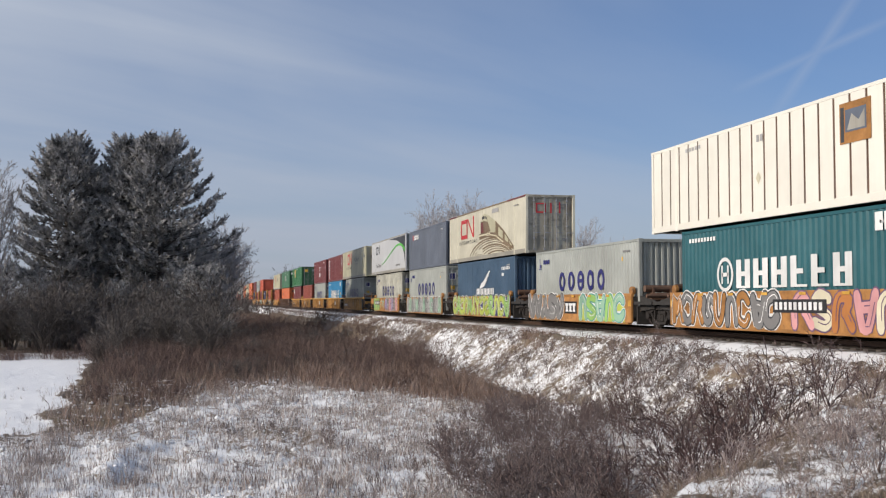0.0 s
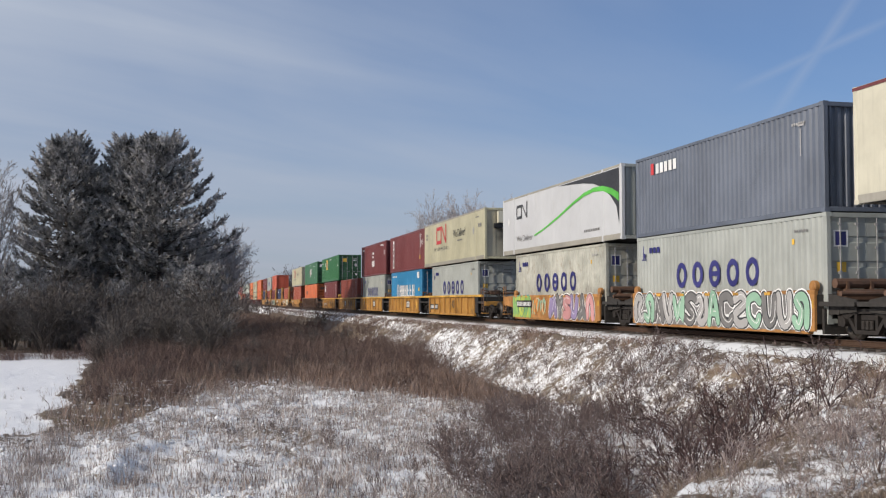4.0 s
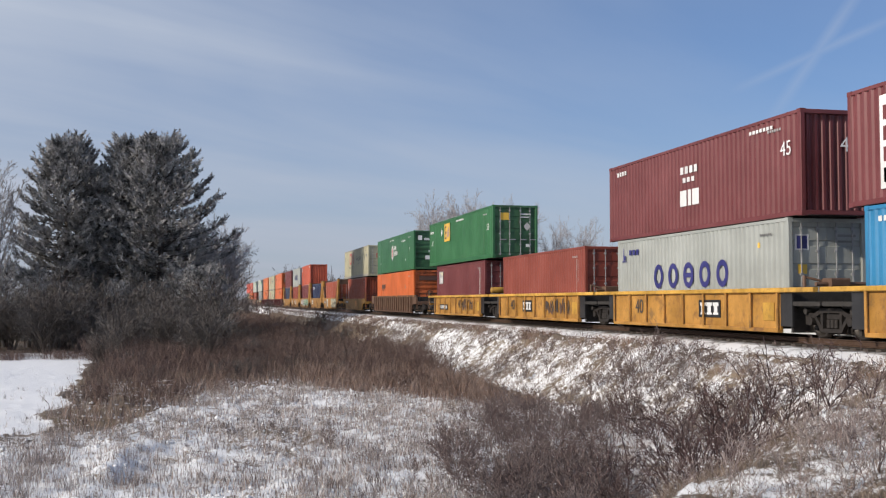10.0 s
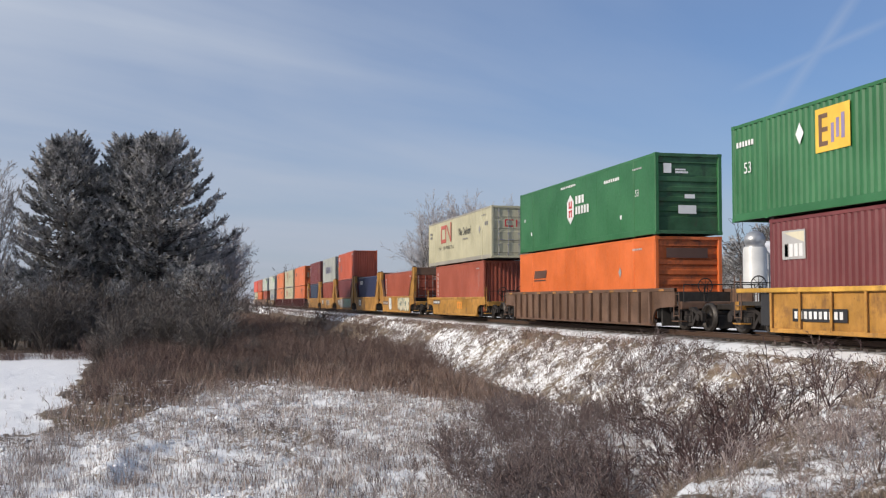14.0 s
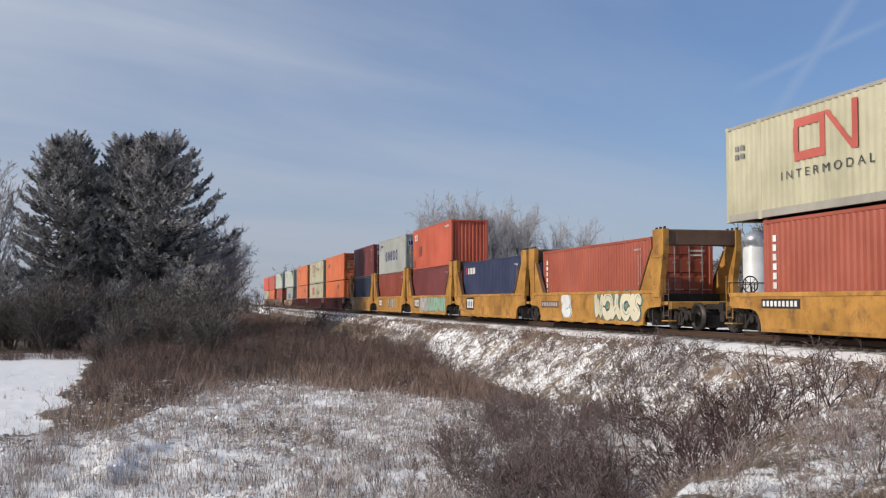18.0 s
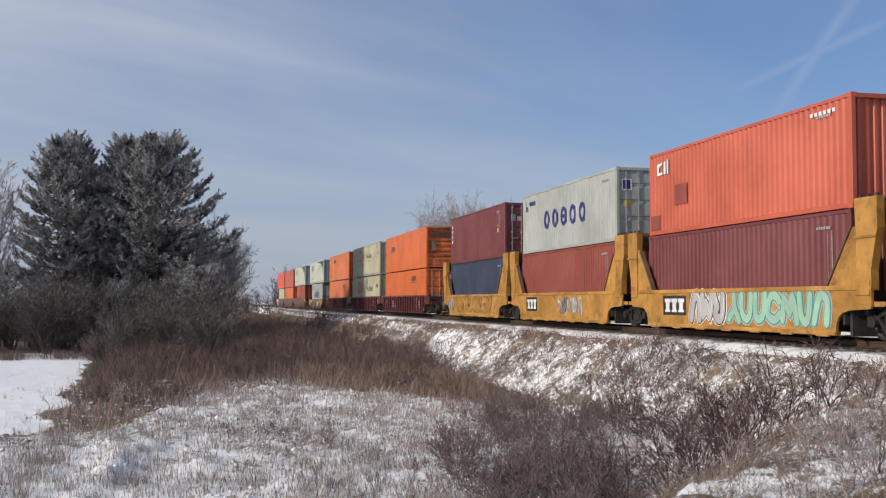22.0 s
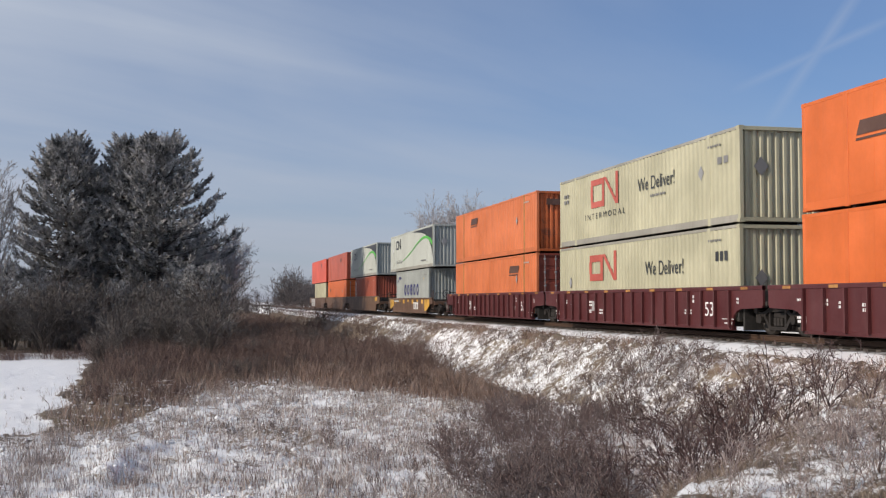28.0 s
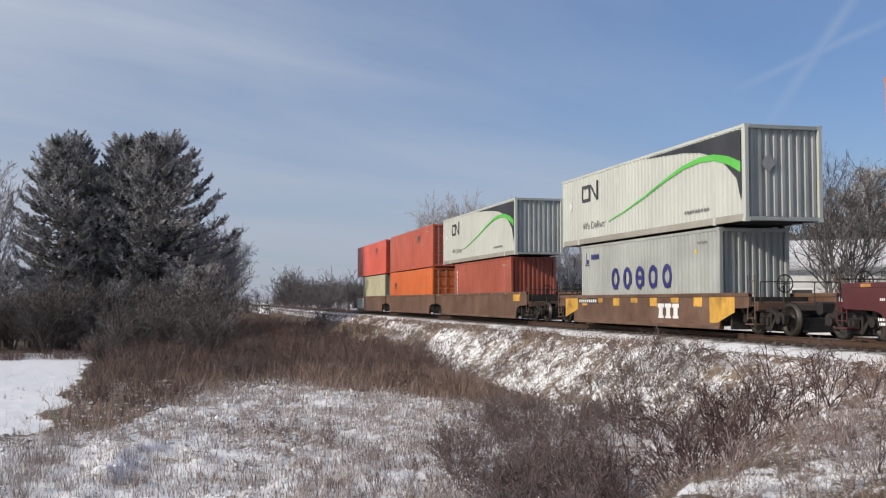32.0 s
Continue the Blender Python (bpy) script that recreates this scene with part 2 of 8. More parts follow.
M["galv"] = grainy("galvanised_rod", ((0.24, 0.24, 0.245), (0.42, 0.42, 0.425)), 12, 0.5, 0.4)
M["dark"] = grainy("dark_underframe", ((0.02, 0.018, 0.016), (0.045, 0.04, 0.036)), 6, 0.8)
M["black"] = paint("black_paint", (0.018, 0.018, 0.02), 0.25, 0.1)
M["white"] = paint("white_marking", (0.78, 0.78, 0.76), 0.15, 0.05)
PAINTS = dict(
    pale_grey=((0.355, 0.375, 0.35), 0.30, 0.10), white53=((0.80, 0.765, 0.67), 0.06, 0.03), cream=((0.60, 0.57, 0.45), 0.28, 0.08), swoosh=((0.50, 0.52, 0.465), 0.22, 0.06), rust_red=((0.345, 0.078, 0.042), 0.18, 0.12),
    grey_tan=((0.34, 0.32, 0.27), 0.4, 0.2), pure=((0.55, 0.56, 0.57), 0.06, 0.02), tan=((0.475, 0.448, 0.305), 0.28, 0.1), maroon=((0.155, 0.032, 0.033), 0.18, 0.12), brick=((0.245, 0.050, 0.030), 0.18, 0.12),
    coral=((0.50, 0.098, 0.048), 0.18, 0.1), orange=((0.66, 0.14, 0.024), 0.12, 0.08), red=((0.70, 0.10, 0.05), 0.12, 0.08), green=((0.023, 0.140, 0.046), 0.18, 0.06),
    teal=((0.015, 0.105, 0.125), 0.2, 0.1), blue=((0.02, 0.20, 0.40), 0.15, 0.08), navy=((0.018, 0.027, 0.078), 0.22, 0.1), slate=((0.115, 0.135, 0.175), 0.22, 0.12),
    steel_blue=((0.055, 0.105, 0.17), 0.2, 0.1), 
    oxblood=((0.087, 0.0165, 0.0175), 0.18, 0.10), grey=((0.32, 0.32, 0.32), 0.35, 0.15), faded_orange=((0.62, 0.170, 0.058), 0.32, 0.32), dull_blue=((0.025, 0.038, 0.076), 0.3, 0.12))
for key, (colour, dirt, rust) in PAINTS.items():
    M[key] = paint(key + "_paint", colour, dirt, rust, patchy=0.07 if key in ("pure", "swoosh", "white53") else 0.16)
for key, colour, amount in (("yellow", (0.435, 0.210, 0.030), 0.62), ("ochre", (0.42, 0.19, 0.045), 0.6), ("brown", (0.125, 0.066, 0.038), 0.5), ("bright_yellow", (0.62, 0.34, 0.045), 0.5)):
    M[key] = worn(key + "_worn_paint", colour, amount=amount)
M["cream_stained"] = worn("cream_stained_paint", (0.37, 0.345, 0.275), (0.15, 0.085, 0.05), 0.75, (0.10, 0.085, 0.07))
M["orange_stained"] = worn("orange_stained_paint", (0.56, 0.12, 0.022), (0.09, 0.035, 0.02), 0.7, (0.05, 0.03, 0.025))
# darker copy of the green for leading ends: their shade put into worn paint
M["green_stained"] = worn("green_shaded_worn_paint", (0.022, 0.105, 0.038), (0.05, 0.05, 0.03), 0.7, (0.014, 0.022, 0.016))
M["streaked_grey"] = worn("streaked_grey_paint", (0.40, 0.40, 0.345), (0.20, 0.13, 0.065), 0.38, (0.20, 0.18, 0.15))
M["sooty_tan"] = sooty("sooty_tan_paint", (0.40, 0.37, 0.28), (0.35, 0.0, 1.65), (0.8, 3.0, 0.95))
for key, colour in dict(ink_navy=(0.03, 0.03, 0.17), ink_red=(0.55, 0.035, 0.04), ink_faded_red=(0.50, 0.105, 0.075), ink_black=(0.025, 0.025, 0.028), ink_green=(0.10, 0.50, 0.06), ink_charcoal=(0.04, 0.042, 0.045), ink_lime=(0.46, 0.54, 0.09), ink_leaf=(0.30, 0.52, 0.14),
                        ink_mint=(0.30, 0.50, 0.36), ink_violet=(0.30, 0.24, 0.42), ink_pink=(0.62, 0.30, 0.30), ink_silver=(0.42, 0.41, 0.40), ink_grey=(0.20, 0.195, 0.19), ink_sepia=(0.20, 0.14, 0.08), ink_orange=(0.75, 0.28, 0.03),
                        ink_cream=(0.68, 0.62, 0.45), ink_teal=(0.05, 0.28, 0.28), ink_gold=(0.80, 0.48, 0.05), ink_rust=(0.45, 0.17, 0.04), ink_plum=(0.14, 0.08, 0.15), ink_bark=(0.10, 0.045, 0.028)).items():
    M[key] = paint(key, colour, 0.12, 0.06)
M["pine_bark"] = grainy("pine_bark", ((0.045, 0.038, 0.034), (0.10, 0.085, 0.075)), 10, 0.9, 0, 0.4, 0.02, (1, 1, 0.3))
M["bark"] = grainy("grey_bark", ((0.10, 0.09, 0.08), (0.20, 0.185, 0.17)), 10, 0.9, 0, 0.4, 0.02, (1, 1, 0.3))
M["pale_bark"] = grainy("frosted_bark", ((0.20, 0.185, 0.17), (0.36, 0.345, 0.33)), 10, 0.9, 0, 0.4, 0.02, (1, 1, 0.3))
M["needles"] = island("frosted_needles", ((0.012, 0.014, 0.013), (0.030, 0.032, 0.030), (0.10, 0.098, 0.094)), 0.8, (0.64, 0.625, 0.62), 0.0, 1.2, 0.78, 0.8)
M["twig_grey"] = island("grey_twigs", ((0.05, 0.042, 0.036), (0.10, 0.085, 0.075), (0.165, 0.142, 0.128)), 0.9, (0.45, 0.44, 0.44), 0.5, 1.5, 0.10, 0.3)
M["thicket"] = island("brown_thicket", ((0.030, 0.024, 0.021), (0.070, 0.056, 0.048), (0.13, 0.105, 0.092)), 0.9, (0.4, 0.4, 0.4), 0.4, 1.6, 0.15, 0.3)
M["twig_frost"] = island("frosted_twigs", ((0.12, 0.105, 0.10), (0.19, 0.17, 0.165), (0.28, 0.26, 0.255)), 0.9, (0.48, 0.47, 0.47), 0.0, 1.4, 0.3, 0.3)
M["twig_red"] = island("red_brown_twigs", ((0.048, 0.029, 0.027), (0.10, 0.064, 0.057), (0.18, 0.125, 0.112)), 0.85, (0.6, 0.6, 0.62), 0.6, 1.8, 0.12, 2.0)
M["weeds"] = island("brown_dead_weeds", ((0.062, 0.039, 0.034), (0.132, 0.088, 0.076), (0.235, 0.170, 0.145)), 0.9)
M["straw"] = island("pale_dead_grass", ((0.060, 0.039, 0.032), (0.16, 0.110, 0.086), (0.34, 0.258, 0.203)), 0.9, (0.74, 0.72, 0.73), -0.2, 1.2, 0.28, 1.2)
M["tan_weeds"] = island("red_tan_dead_weeds", ((0.10, 0.055, 0.042), (0.21, 0.125, 0.088), (0.34, 0.23, 0.165)), 0.9, (0.7, 0.7, 0.7), 0.4, 1.8, 0.15, 1.5)
M["tan_grass"] = island("tan_dead_grass", ((0.10, 0.075, 0.06), (0.21, 0.155, 0.12), (0.36, 0.295, 0.235)), 0.9)
M["stalk"] = island("frosted_stalks", ((0.095, 0.068, 0.058), (0.29, 0.235, 0.205), (0.50, 0.435, 0.40), (0.74, 0.72, 0.70)), 0.9)
# frosted twigs made paler still, to put distance haze into their colour
M["twig_hoar"] = island("haze_pale_frosted_twigs", ((0.31, 0.292, 0.292), (0.42, 0.40, 0.402), (0.53, 0.51, 0.515)), 0.9)
M["far_wood"] = island("far_bare_wood", ((0.070, 0.060, 0.059), (0.115, 0.099, 0.097), (0.165, 0.145, 0.143)), 0.9)
M["whip_dark"] = island("dark_red_stems", ((0.03, 0.017, 0.018), (0.065, 0.036, 0.036), (0.12, 0.075, 0.07)), 0.7)
M["whip_frost"] = island("frosted_mauve_stems", ((0.10, 0.064, 0.057), (0.205, 0.145, 0.130), (0.37, 0.295, 0.268)), 0.85, (0.6, 0.59, 0.58), 0.3, 1.5, 0.28, 2.5)
M["snow"] = grainy("snow_clump", ((0.78, 0.79, 0.82), (0.88, 0.88, 0.89)), 8, 0.7)
M["wall_white"] = paint("white_siding", (0.62, 0.62, 0.60), 0.15, 0.03)
M["snow_roof"] = grainy("snow_covered_roof", ((0.62, 0.63, 0.65), (0.84, 0.84, 0.85), (0.42, 0.40, 0.38)), 1.5, 0.8, 0, 0.3, 0.05)
M["tank"] = grainy("dull_tank_metal", ((0.35, 0.36, 0.37), (0.55, 0.56, 0.57)), 2, 0.4, 0.6)

# ---- helpers for meshes ----
def mesh_from(name, verts, faces, mats=(), slots=None, smooth=False):
    me = bpy.data.meshes.new(name)
    me.from_pydata(verts, [], faces)
    for m in mats:
        me.materials.append(M[m])
    if slots is not None:
        me.polygons.foreach_set("material_index", slots)
    if smooth:
        me.polygons.foreach_set("use_smooth", [True] * len(me.polygons))
    me.update()
    return me


class Build:
    """Gathers boxes, prisms, tubes and sheets into one mesh."""

    def __init__(self):
        self.v, self.f = [], []

    def add(self, verts, faces):
        k = len(self.v)
        self.v += [tuple(p) for p in verts]
        self.f += [tuple(i + k for i in q) for q in faces]
        return self

    def box(self, x0, x1, y0, y1, z0, z1, c=0.0):
        """A box; c cuts its long edges as a small bevel."""
        dims = sorted((x1 - x0, y1 - y0, z1 - z0))
        c = min(c, dims[0] * 0.4)
        if c <= 0:
            p = [(x, y, z) for x in (x0, x1) for y in (y0, y1) for z in (z0, z1)]
            return self.add(p, [(0, 1, 3, 2), (4, 6, 7, 5), (0, 4, 5, 1), (2, 3, 7, 6), (0, 2, 6, 4), (1, 5, 7, 3)])
        if y1 - y0 >= x1 - x0 and y1 - y0 >= z1 - z0:
            prof = [(x0 + c, z0), (x1 - c, z0), (x1, z0 + c), (x1, z1 - c), (x1 - c, z1), (x0 + c, z1), (x0, z1 - c), (x0, z0 + c)]
            return self.prism([(a, b) for a, b in prof], y0, y1, "y")
        if z1 - z0 >= x1 - x0:
            prof = [(x0 + c, y0), (x1 - c, y0), (x1, y0 + c), (x1, y1 - c), (x1 - c, y1), (x0 + c, y1), (x0, y1 - c), (x0, y0 + c)]
            return self.prism(prof, z0, z1, "z")
        prof = [(y0 + c, z0), (y1 - c, z0), (y1, z0 + c), (y1, z1 - c), (y1 - c, z1), (y0 + c, z1), (y0, z1 - c), (y0, z0 + c)]
        return self.prism(prof, x0, x1, "x")

    def prism(self, prof, a, b, axis):
        """A closed outline drawn out from a to b along an axis."""
        n = len(prof)
        put = {"x": lambda p, t: (t, p[0], p[1]), "y": lambda p, t: (p[0], t, p[1]), "z": lambda p, t: (p[0], p[1], t)}[axis]
        verts = [put(p, a) for p in prof] + [put(p, b) for p in prof]
        faces = [(i, (i + 1) % n, n + (i + 1) % n, n + i) for i in range(n)] + [tuple(range(n))[::-1], tuple(range(n, 2 * n))]
        return self.add(verts, faces)

    def tube(self, p, q, r, r2=None, sides=8, caps=True):
        p, q, r2 = Vector(p), Vector(q), r if r2 is None else r2
        d = (q - p).normalized()
        a = d.orthogonal().normalized()
        b = d.cross(a)
        ring = [a * math.cos(2 * math.pi * i / sides) + b * math.sin(2 * math.pi * i / sides) for i in range(sides)]
        verts = [p + v * r for v in ring] + [q + v * r2 for v in ring]
        faces = [(i, (i + 1) % sides, sides + (i + 1) % sides, sides + i) for i in range(sides)]
        if caps:
            faces += [tuple(range(sides))[::-1], tuple(range(sides, 2 * sides))]
        return self.add(verts, faces)

    def lathe(self, prof, axis_from, axis, sides=20):
        """Rings (radius, distance) about an axis."""
        o, d = Vector(axis_from), Vector(axis).normalized()
        a = d.orthogonal().normalized()
        b = d.cross(a)
        verts = [o + d * t + (a * math.cos(2 * math.pi * i / sides) + b * math.sin(2 * math.pi * i / sides)) * r for r, t in prof for i in range(sides)]
        faces = [(k * sides + i, k * sides + (i + 1) % sides, (k + 1) * sides + (i + 1) % sides, (k + 1) * sides + i) for k in range(len(prof) - 1) for i in range(sides)]
        return self.add(verts, faces)

    def mesh(self, name, *mats, smooth=False):
        me = mesh_from(name, self.v, self.f, mats, None, smooth)
        bm = bmesh.new()
        bm.from_mesh(me)
        bmesh.ops.recalc_face_normals(bm, faces=bm.faces)
        bm.to_mesh(me)
        bm.free()
        return me


def part(name, build, mat, parent, label="", smooth=False, at=None):
    me = build if isinstance(build, bpy.types.Mesh) else build.mesh(name, mat, smooth=smooth)
    ob = new(name, me)
    ob.parent = parent
    if at is not None:
        ob.matrix_basis = at
    return tagged(ob, label)


def thing(name, m, label, category, group=""):
    ob = new(name)
    ob.empty_display_size = 0.3
    ob.matrix_basis = m
    return tagged(ob, label, category, group)


WORDS = {}


def prepare_words(words):
    """Flat meshes of the words that stand on the train, one metre high, in the built-in font."""
    for w in words:
        cu = bpy.data.curves.new("word", "FONT")
        cu.body, cu.align_x, cu.align_y, cu.size, cu.extrude = w, "CENTER", "CENTER", 1.38, 0.002
        cu.space_character = 1.6 if w == "INTERMODAL" else 1.0
        ob = new("word", cu)
        WORDS[w] = bpy.data.meshes.new_from_object(ob.evaluated_get(bpy.context.evaluated_depsgraph_get()))
        bpy.data.objects.remove(ob)


prepare_words(["53", "45", "40", "We Deliver!", "INTERMODAL", "We Deliver"])

# ---- land ----
def step(a, b, x):
    t = min(1.0, max(0.0, (x - a) / (b - a)))
    return t * t * (3 - 2 * t)


def brush_front(x):
    line = np.interp(x, (-3.6, -2.3, -1.2, 0.4, 2.5, 4.7, 6.2, 8.0, 11.0), (29.0, 30.0, 34.5, 39.5, 43.0, 43.5, 40.5, 37.5, 34.0))
    return float(line) + 1.6 * noise.noise((x * 0.45, 4, 4)) + 1.2 * noise.noise((x * 1.4, 1, 4))


def brush_left(y):
    return -3.55 - 0.062 * (y - 31) + 0.55 * step(36, 29, y) + 0.9 * noise.noise((y * 0.35, 1, 1)) + 0.4 * noise.noise((y * 1.3, 1, 6))


def fill_amount(x, y):
    """1 on the road fill near the camera, 0 in the ditch beyond its edge."""
    edge = (y - 12.1) - 0.92 * (x - 6.0)          # the fill's crest runs from the lower meadow up to the track
    return 1 - step(-1.3, 2.6, edge)


def land(x, y):
    z = FIELD_Z + 0.10 * noise.noise((x * 0.11, y * 0.11, 3)) + 0.05 * noise.noise((x * 0.5, y * 0.5, 7))
    z += 0.35 * step(120, 300, y)
    away = abs(x - TRACK_X)
    bank = 1 - step(2.3, 6.2, away)
    top = -0.42
    if x > TRACK_X:                                # beyond the track the land lies higher
        z += 1.6 * step(3, 30, x - TRACK_X)
    z = z * (1 - bank) + top * bank
    if y < 40 and x < TRACK_X - 1.5:
        k = fill_amount(x, y) * (1 - step(26, 36, y))
        h = -1.05 + 0.40 * step(5, 9.5, x) + 0.15 * step(9.5, 16, x) - 0.25 * step(5, -12, x) + 0.12 * noise.noise((x * 0.6, y * 0.6, 1))
        z = max(z, z * (1 - k) + h * k)
    if y < 30 and x < 2:                           # a ridge and hollow by an old rut, added to cast shade on the snow
        rim = x + 1.55 - 0.05 * (y - 23) + 0.5 * noise.noise((3, y * 0.35, 2))
        amount = step(20.5, 22.5, y) * (1 - step(25.5, 28, y))
        z += amount * (0.17 * (1 + 0.8 * noise.noise((x * 1.5, y * 1.1, 19))) * math.exp(-(rim / 0.38) ** 2) - 0.10 * math.exp(-((rim - 0.8) / 0.5) ** 2))
    if bank < 0.98:
        rough = 0.25 if litter(x, y) < 0.2 else 1.0 + 0.7 * step(0.02, 0.3, bank)
        z += rough * (0.07 * noise.noise((x * 1.9 + 0.8 * y, y * 1.6, 15)) + 0.08 * noise.noise((x * 1.3, y * 1.3, 5)) + 0.06 * noise.noise((x * 2.6, y * 2.6, 9)) + 0.13 * abs(noise.noise((x * 3.3, y * 3.3, 2))))
    return z


def litter(x, y):
    """How much dead grass shows through the snow, 0 to 1."""
    n = noise.noise((x * 0.15, y * 0.15, 11))
    v = 0.36 + 0.26 * n
    if 28 < y < 75 and x < -5.6 + (60 - y) * 0.055 + 0.8 * noise.noise((0, y * 0.3, 2)):
        v = 0.06
    elif y > brush_front(x) + 0.8 and x < TRACK_X - 5.2:
        v = 0.85
    if y > 75 and x < TRACK_X - 6:
        v = 0.9
    away = abs(x - TRACK_X)
    if away < 5.6:
        v = 0.50 + 0.3 * n
    if y > 60 and 3.6 < away < 5.6 and x < TRACK_X:
        v += 0.45 * step(60, 100, y)
    if y > 195 and 2.4 < away < 4.4 and x < TRACK_X:
        v = 0.12 + 0.3 * n
    if 2.0 < away < 3.0:
        v = 0.62 + 0.3 * n
    if away < 2.0:
        v = 0.30 + 0.45 * noise.noise((x * 0.8, y * 0.25, 4))
    if y < 30 and x < 3:
        v = 0.20 + 0.30 * n + 0.30 * step(-0.5, 2.5, x) + 0.2 * step(24, 30, y)
    if 2.2 < x < 7.5 and y < 26 and fill_amount(x, y) < 0.3:
        v = 0.46 + 0.3 * n
    if x > 4 and y < 24 and fill_amount(x, y) > 0.3:
        v = 0.50 + 0.50 * noise.noise((x * 0.7, y * 0.7, 8))
    if x > 4.6 and y < 19 and abs((y - 12.2) - 1.02 * (x - 6.0) + 0.3 * noise.noise((x, y, 2))) < 0.35:
        v = 1.0
    return min(1.0, max(0.0, v))


def spaced(lo, hi, fine_lo, fine_hi, fine, grow):
    out, s, x = [], fine, fine_hi
    while x < hi:
        out.append(x)
        s *= grow
        x += s
    out.append(hi)
    left, s, x = [], fine, fine_lo
    while x > lo:
        s *= grow
        x -= s
        left.append(max(x, lo))
    return sorted(set(left)) + list(np.arange(fine_lo, fine_hi, fine)) + out


GX = spaced(-2500, 2500, -8, 15.6, 0.15, 1.09)
GY = spaced(-2500, 2500, 9, 45, 0.15, 1.05)
g_verts = [(x, y, land(x, y)) for y in GY for x in GX]
w = len(GX)
g_faces = [(j * w + i, j * w + i + 1, (j + 1) * w + i + 1, (j + 1) * w + i) for j in range(len(GY) - 1) for i in range(w - 1)]
g_mesh = mesh_from("ground", g_verts, g_faces, ["ground"], smooth=True)
g_mesh.attributes.new("litter", "FLOAT", "POINT").data.foreach_set("value", [litter(p[0], p[1]) for p in g_verts])
tagged(new("ground", g_mesh), "snow-covered meadow and railway bank with dead grass showing", "ground", kind="structure")

# ---- track: ballast, sleepers, rails ----
TRACK_FROM, TRACK_TO = -45.0, 900.0
b = Build()
rows = list(np.arange(TRACK_FROM, 130, 1.0)) + list(np.arange(130, TRACK_TO + 1, 15.0))
prof = [(-2.6, -0.52), (-1.95, -0.26), (-1.35, -0.215), (1.35, -0.215), (1.95, -0.26), (2.6, -0.52)]
for y in rows:
    for px, pz in prof:
        b.v.append((TRACK_X + px + 0.09 * noise.noise((px, y * 0.7, 2)), y, pz + 0.035 * noise.noise((px * 2, y * 0.9, 6))))
for j in range(len(rows) - 1):
    for i in range(5):
        b.f.append((j * 6 + i, j * 6 + i + 1, j * 6 + 7 + i, j * 6 + 6 + i))
bed = tagged(new("track_bed", b.mesh("track_bed", "ballast", smooth=True)), "crushed stone ballast bed under thin snow", "track bed", kind="structure")
tie = Build().box(-1.3, 1.3, -0.11, 0.11, -0.18, 0.0, 0.012).mesh("sleeper", "sleeper")
for i in range(240):
    s = new("sleeper", tie)
    s.parent, s.location = bed, (TRACK_X + random.uniform(-0.03, 0.03), 14 + i * 0.53, -0.172 + random.uniform(-0.008, 0.004))
far = Build()
y = 14 + 240 * 0.53
while y < 420:
    far.box(TRACK_X - 1.3, TRACK_X + 1.3, y - 0.11, y + 0.11, -0.35, -0.172)
    y += 0.53
tagged(part("far_sleepers", far, "sleeper", bed), kind="stuff")
for side in (-1, 1):
    x = TRACK_X + side * 0.755
    r = Build().prism([(x - 0.07, -0.172), (x + 0.07, -0.172), (x + 0.07, -0.155), (x + 0.012, -0.135), (x + 0.012, -0.045), (x + 0.036, -0.035), (x + 0.036, -0.006),
                       (x - 0.036, -0.006), (x - 0.036, -0.035), (x - 0.012, -0.045), (x - 0.012, -0.135), (x - 0.07, -0.155)], TRACK_FROM, TRACK_TO, "y")
    rail = tagged(new("rail", r.mesh("rail", "rail")), "rusty steel rail with a polished head", "rail", "rails of the track", "structure")
    part("running_surface", Build().prism([(x - 0.03, -0.006), (x + 0.03, -0.006), (x + 0.026, 0.0), (x - 0.026, 0.0)], TRACK_FROM, TRACK_TO, "y"), "rail_head", rail)

# ---- freight containers ----
FT40, FT45, FT53, HIGH = 12.192, 13.716, 16.154, 2.926
ON_SIDE = Matrix(((0, 0, -1, 0), (-1, 0, 0, 0), (0, 1, 0, 0), (0, 0, 0, 1)))
MESHES = {}


def kept(key, make):
    """Alike parts share one mesh."""
    if key not in MESHES:
        MESHES[key] = make()
    return MESHES[key]


def corrugated(y0, y1, z0, z1, x, depth, pitch, mat, name="side_panel"):
    """A folded steel sheet in the plane x, facing -x."""
    n = max(1, round((y1 - y0) / pitch))
    p, ys = (y1 - y0) / n, []
    for i in range(n):
        a = y0 + i * p
        ys += [(a, 0), (a + 0.26 * p, 0), (a + 0.5 * p, 1), (a + 0.76 * p, 1)]
    ys.append((y1, 0))
    v = [(x + d * depth, y, z) for y, d in ys for z in (z0, z1)]
    f = [(2 * i, 2 * i + 1, 2 * i + 3, 2 * i + 2) for i in range(len(ys) - 1)]
    return mesh_from(name, v, f, [mat])


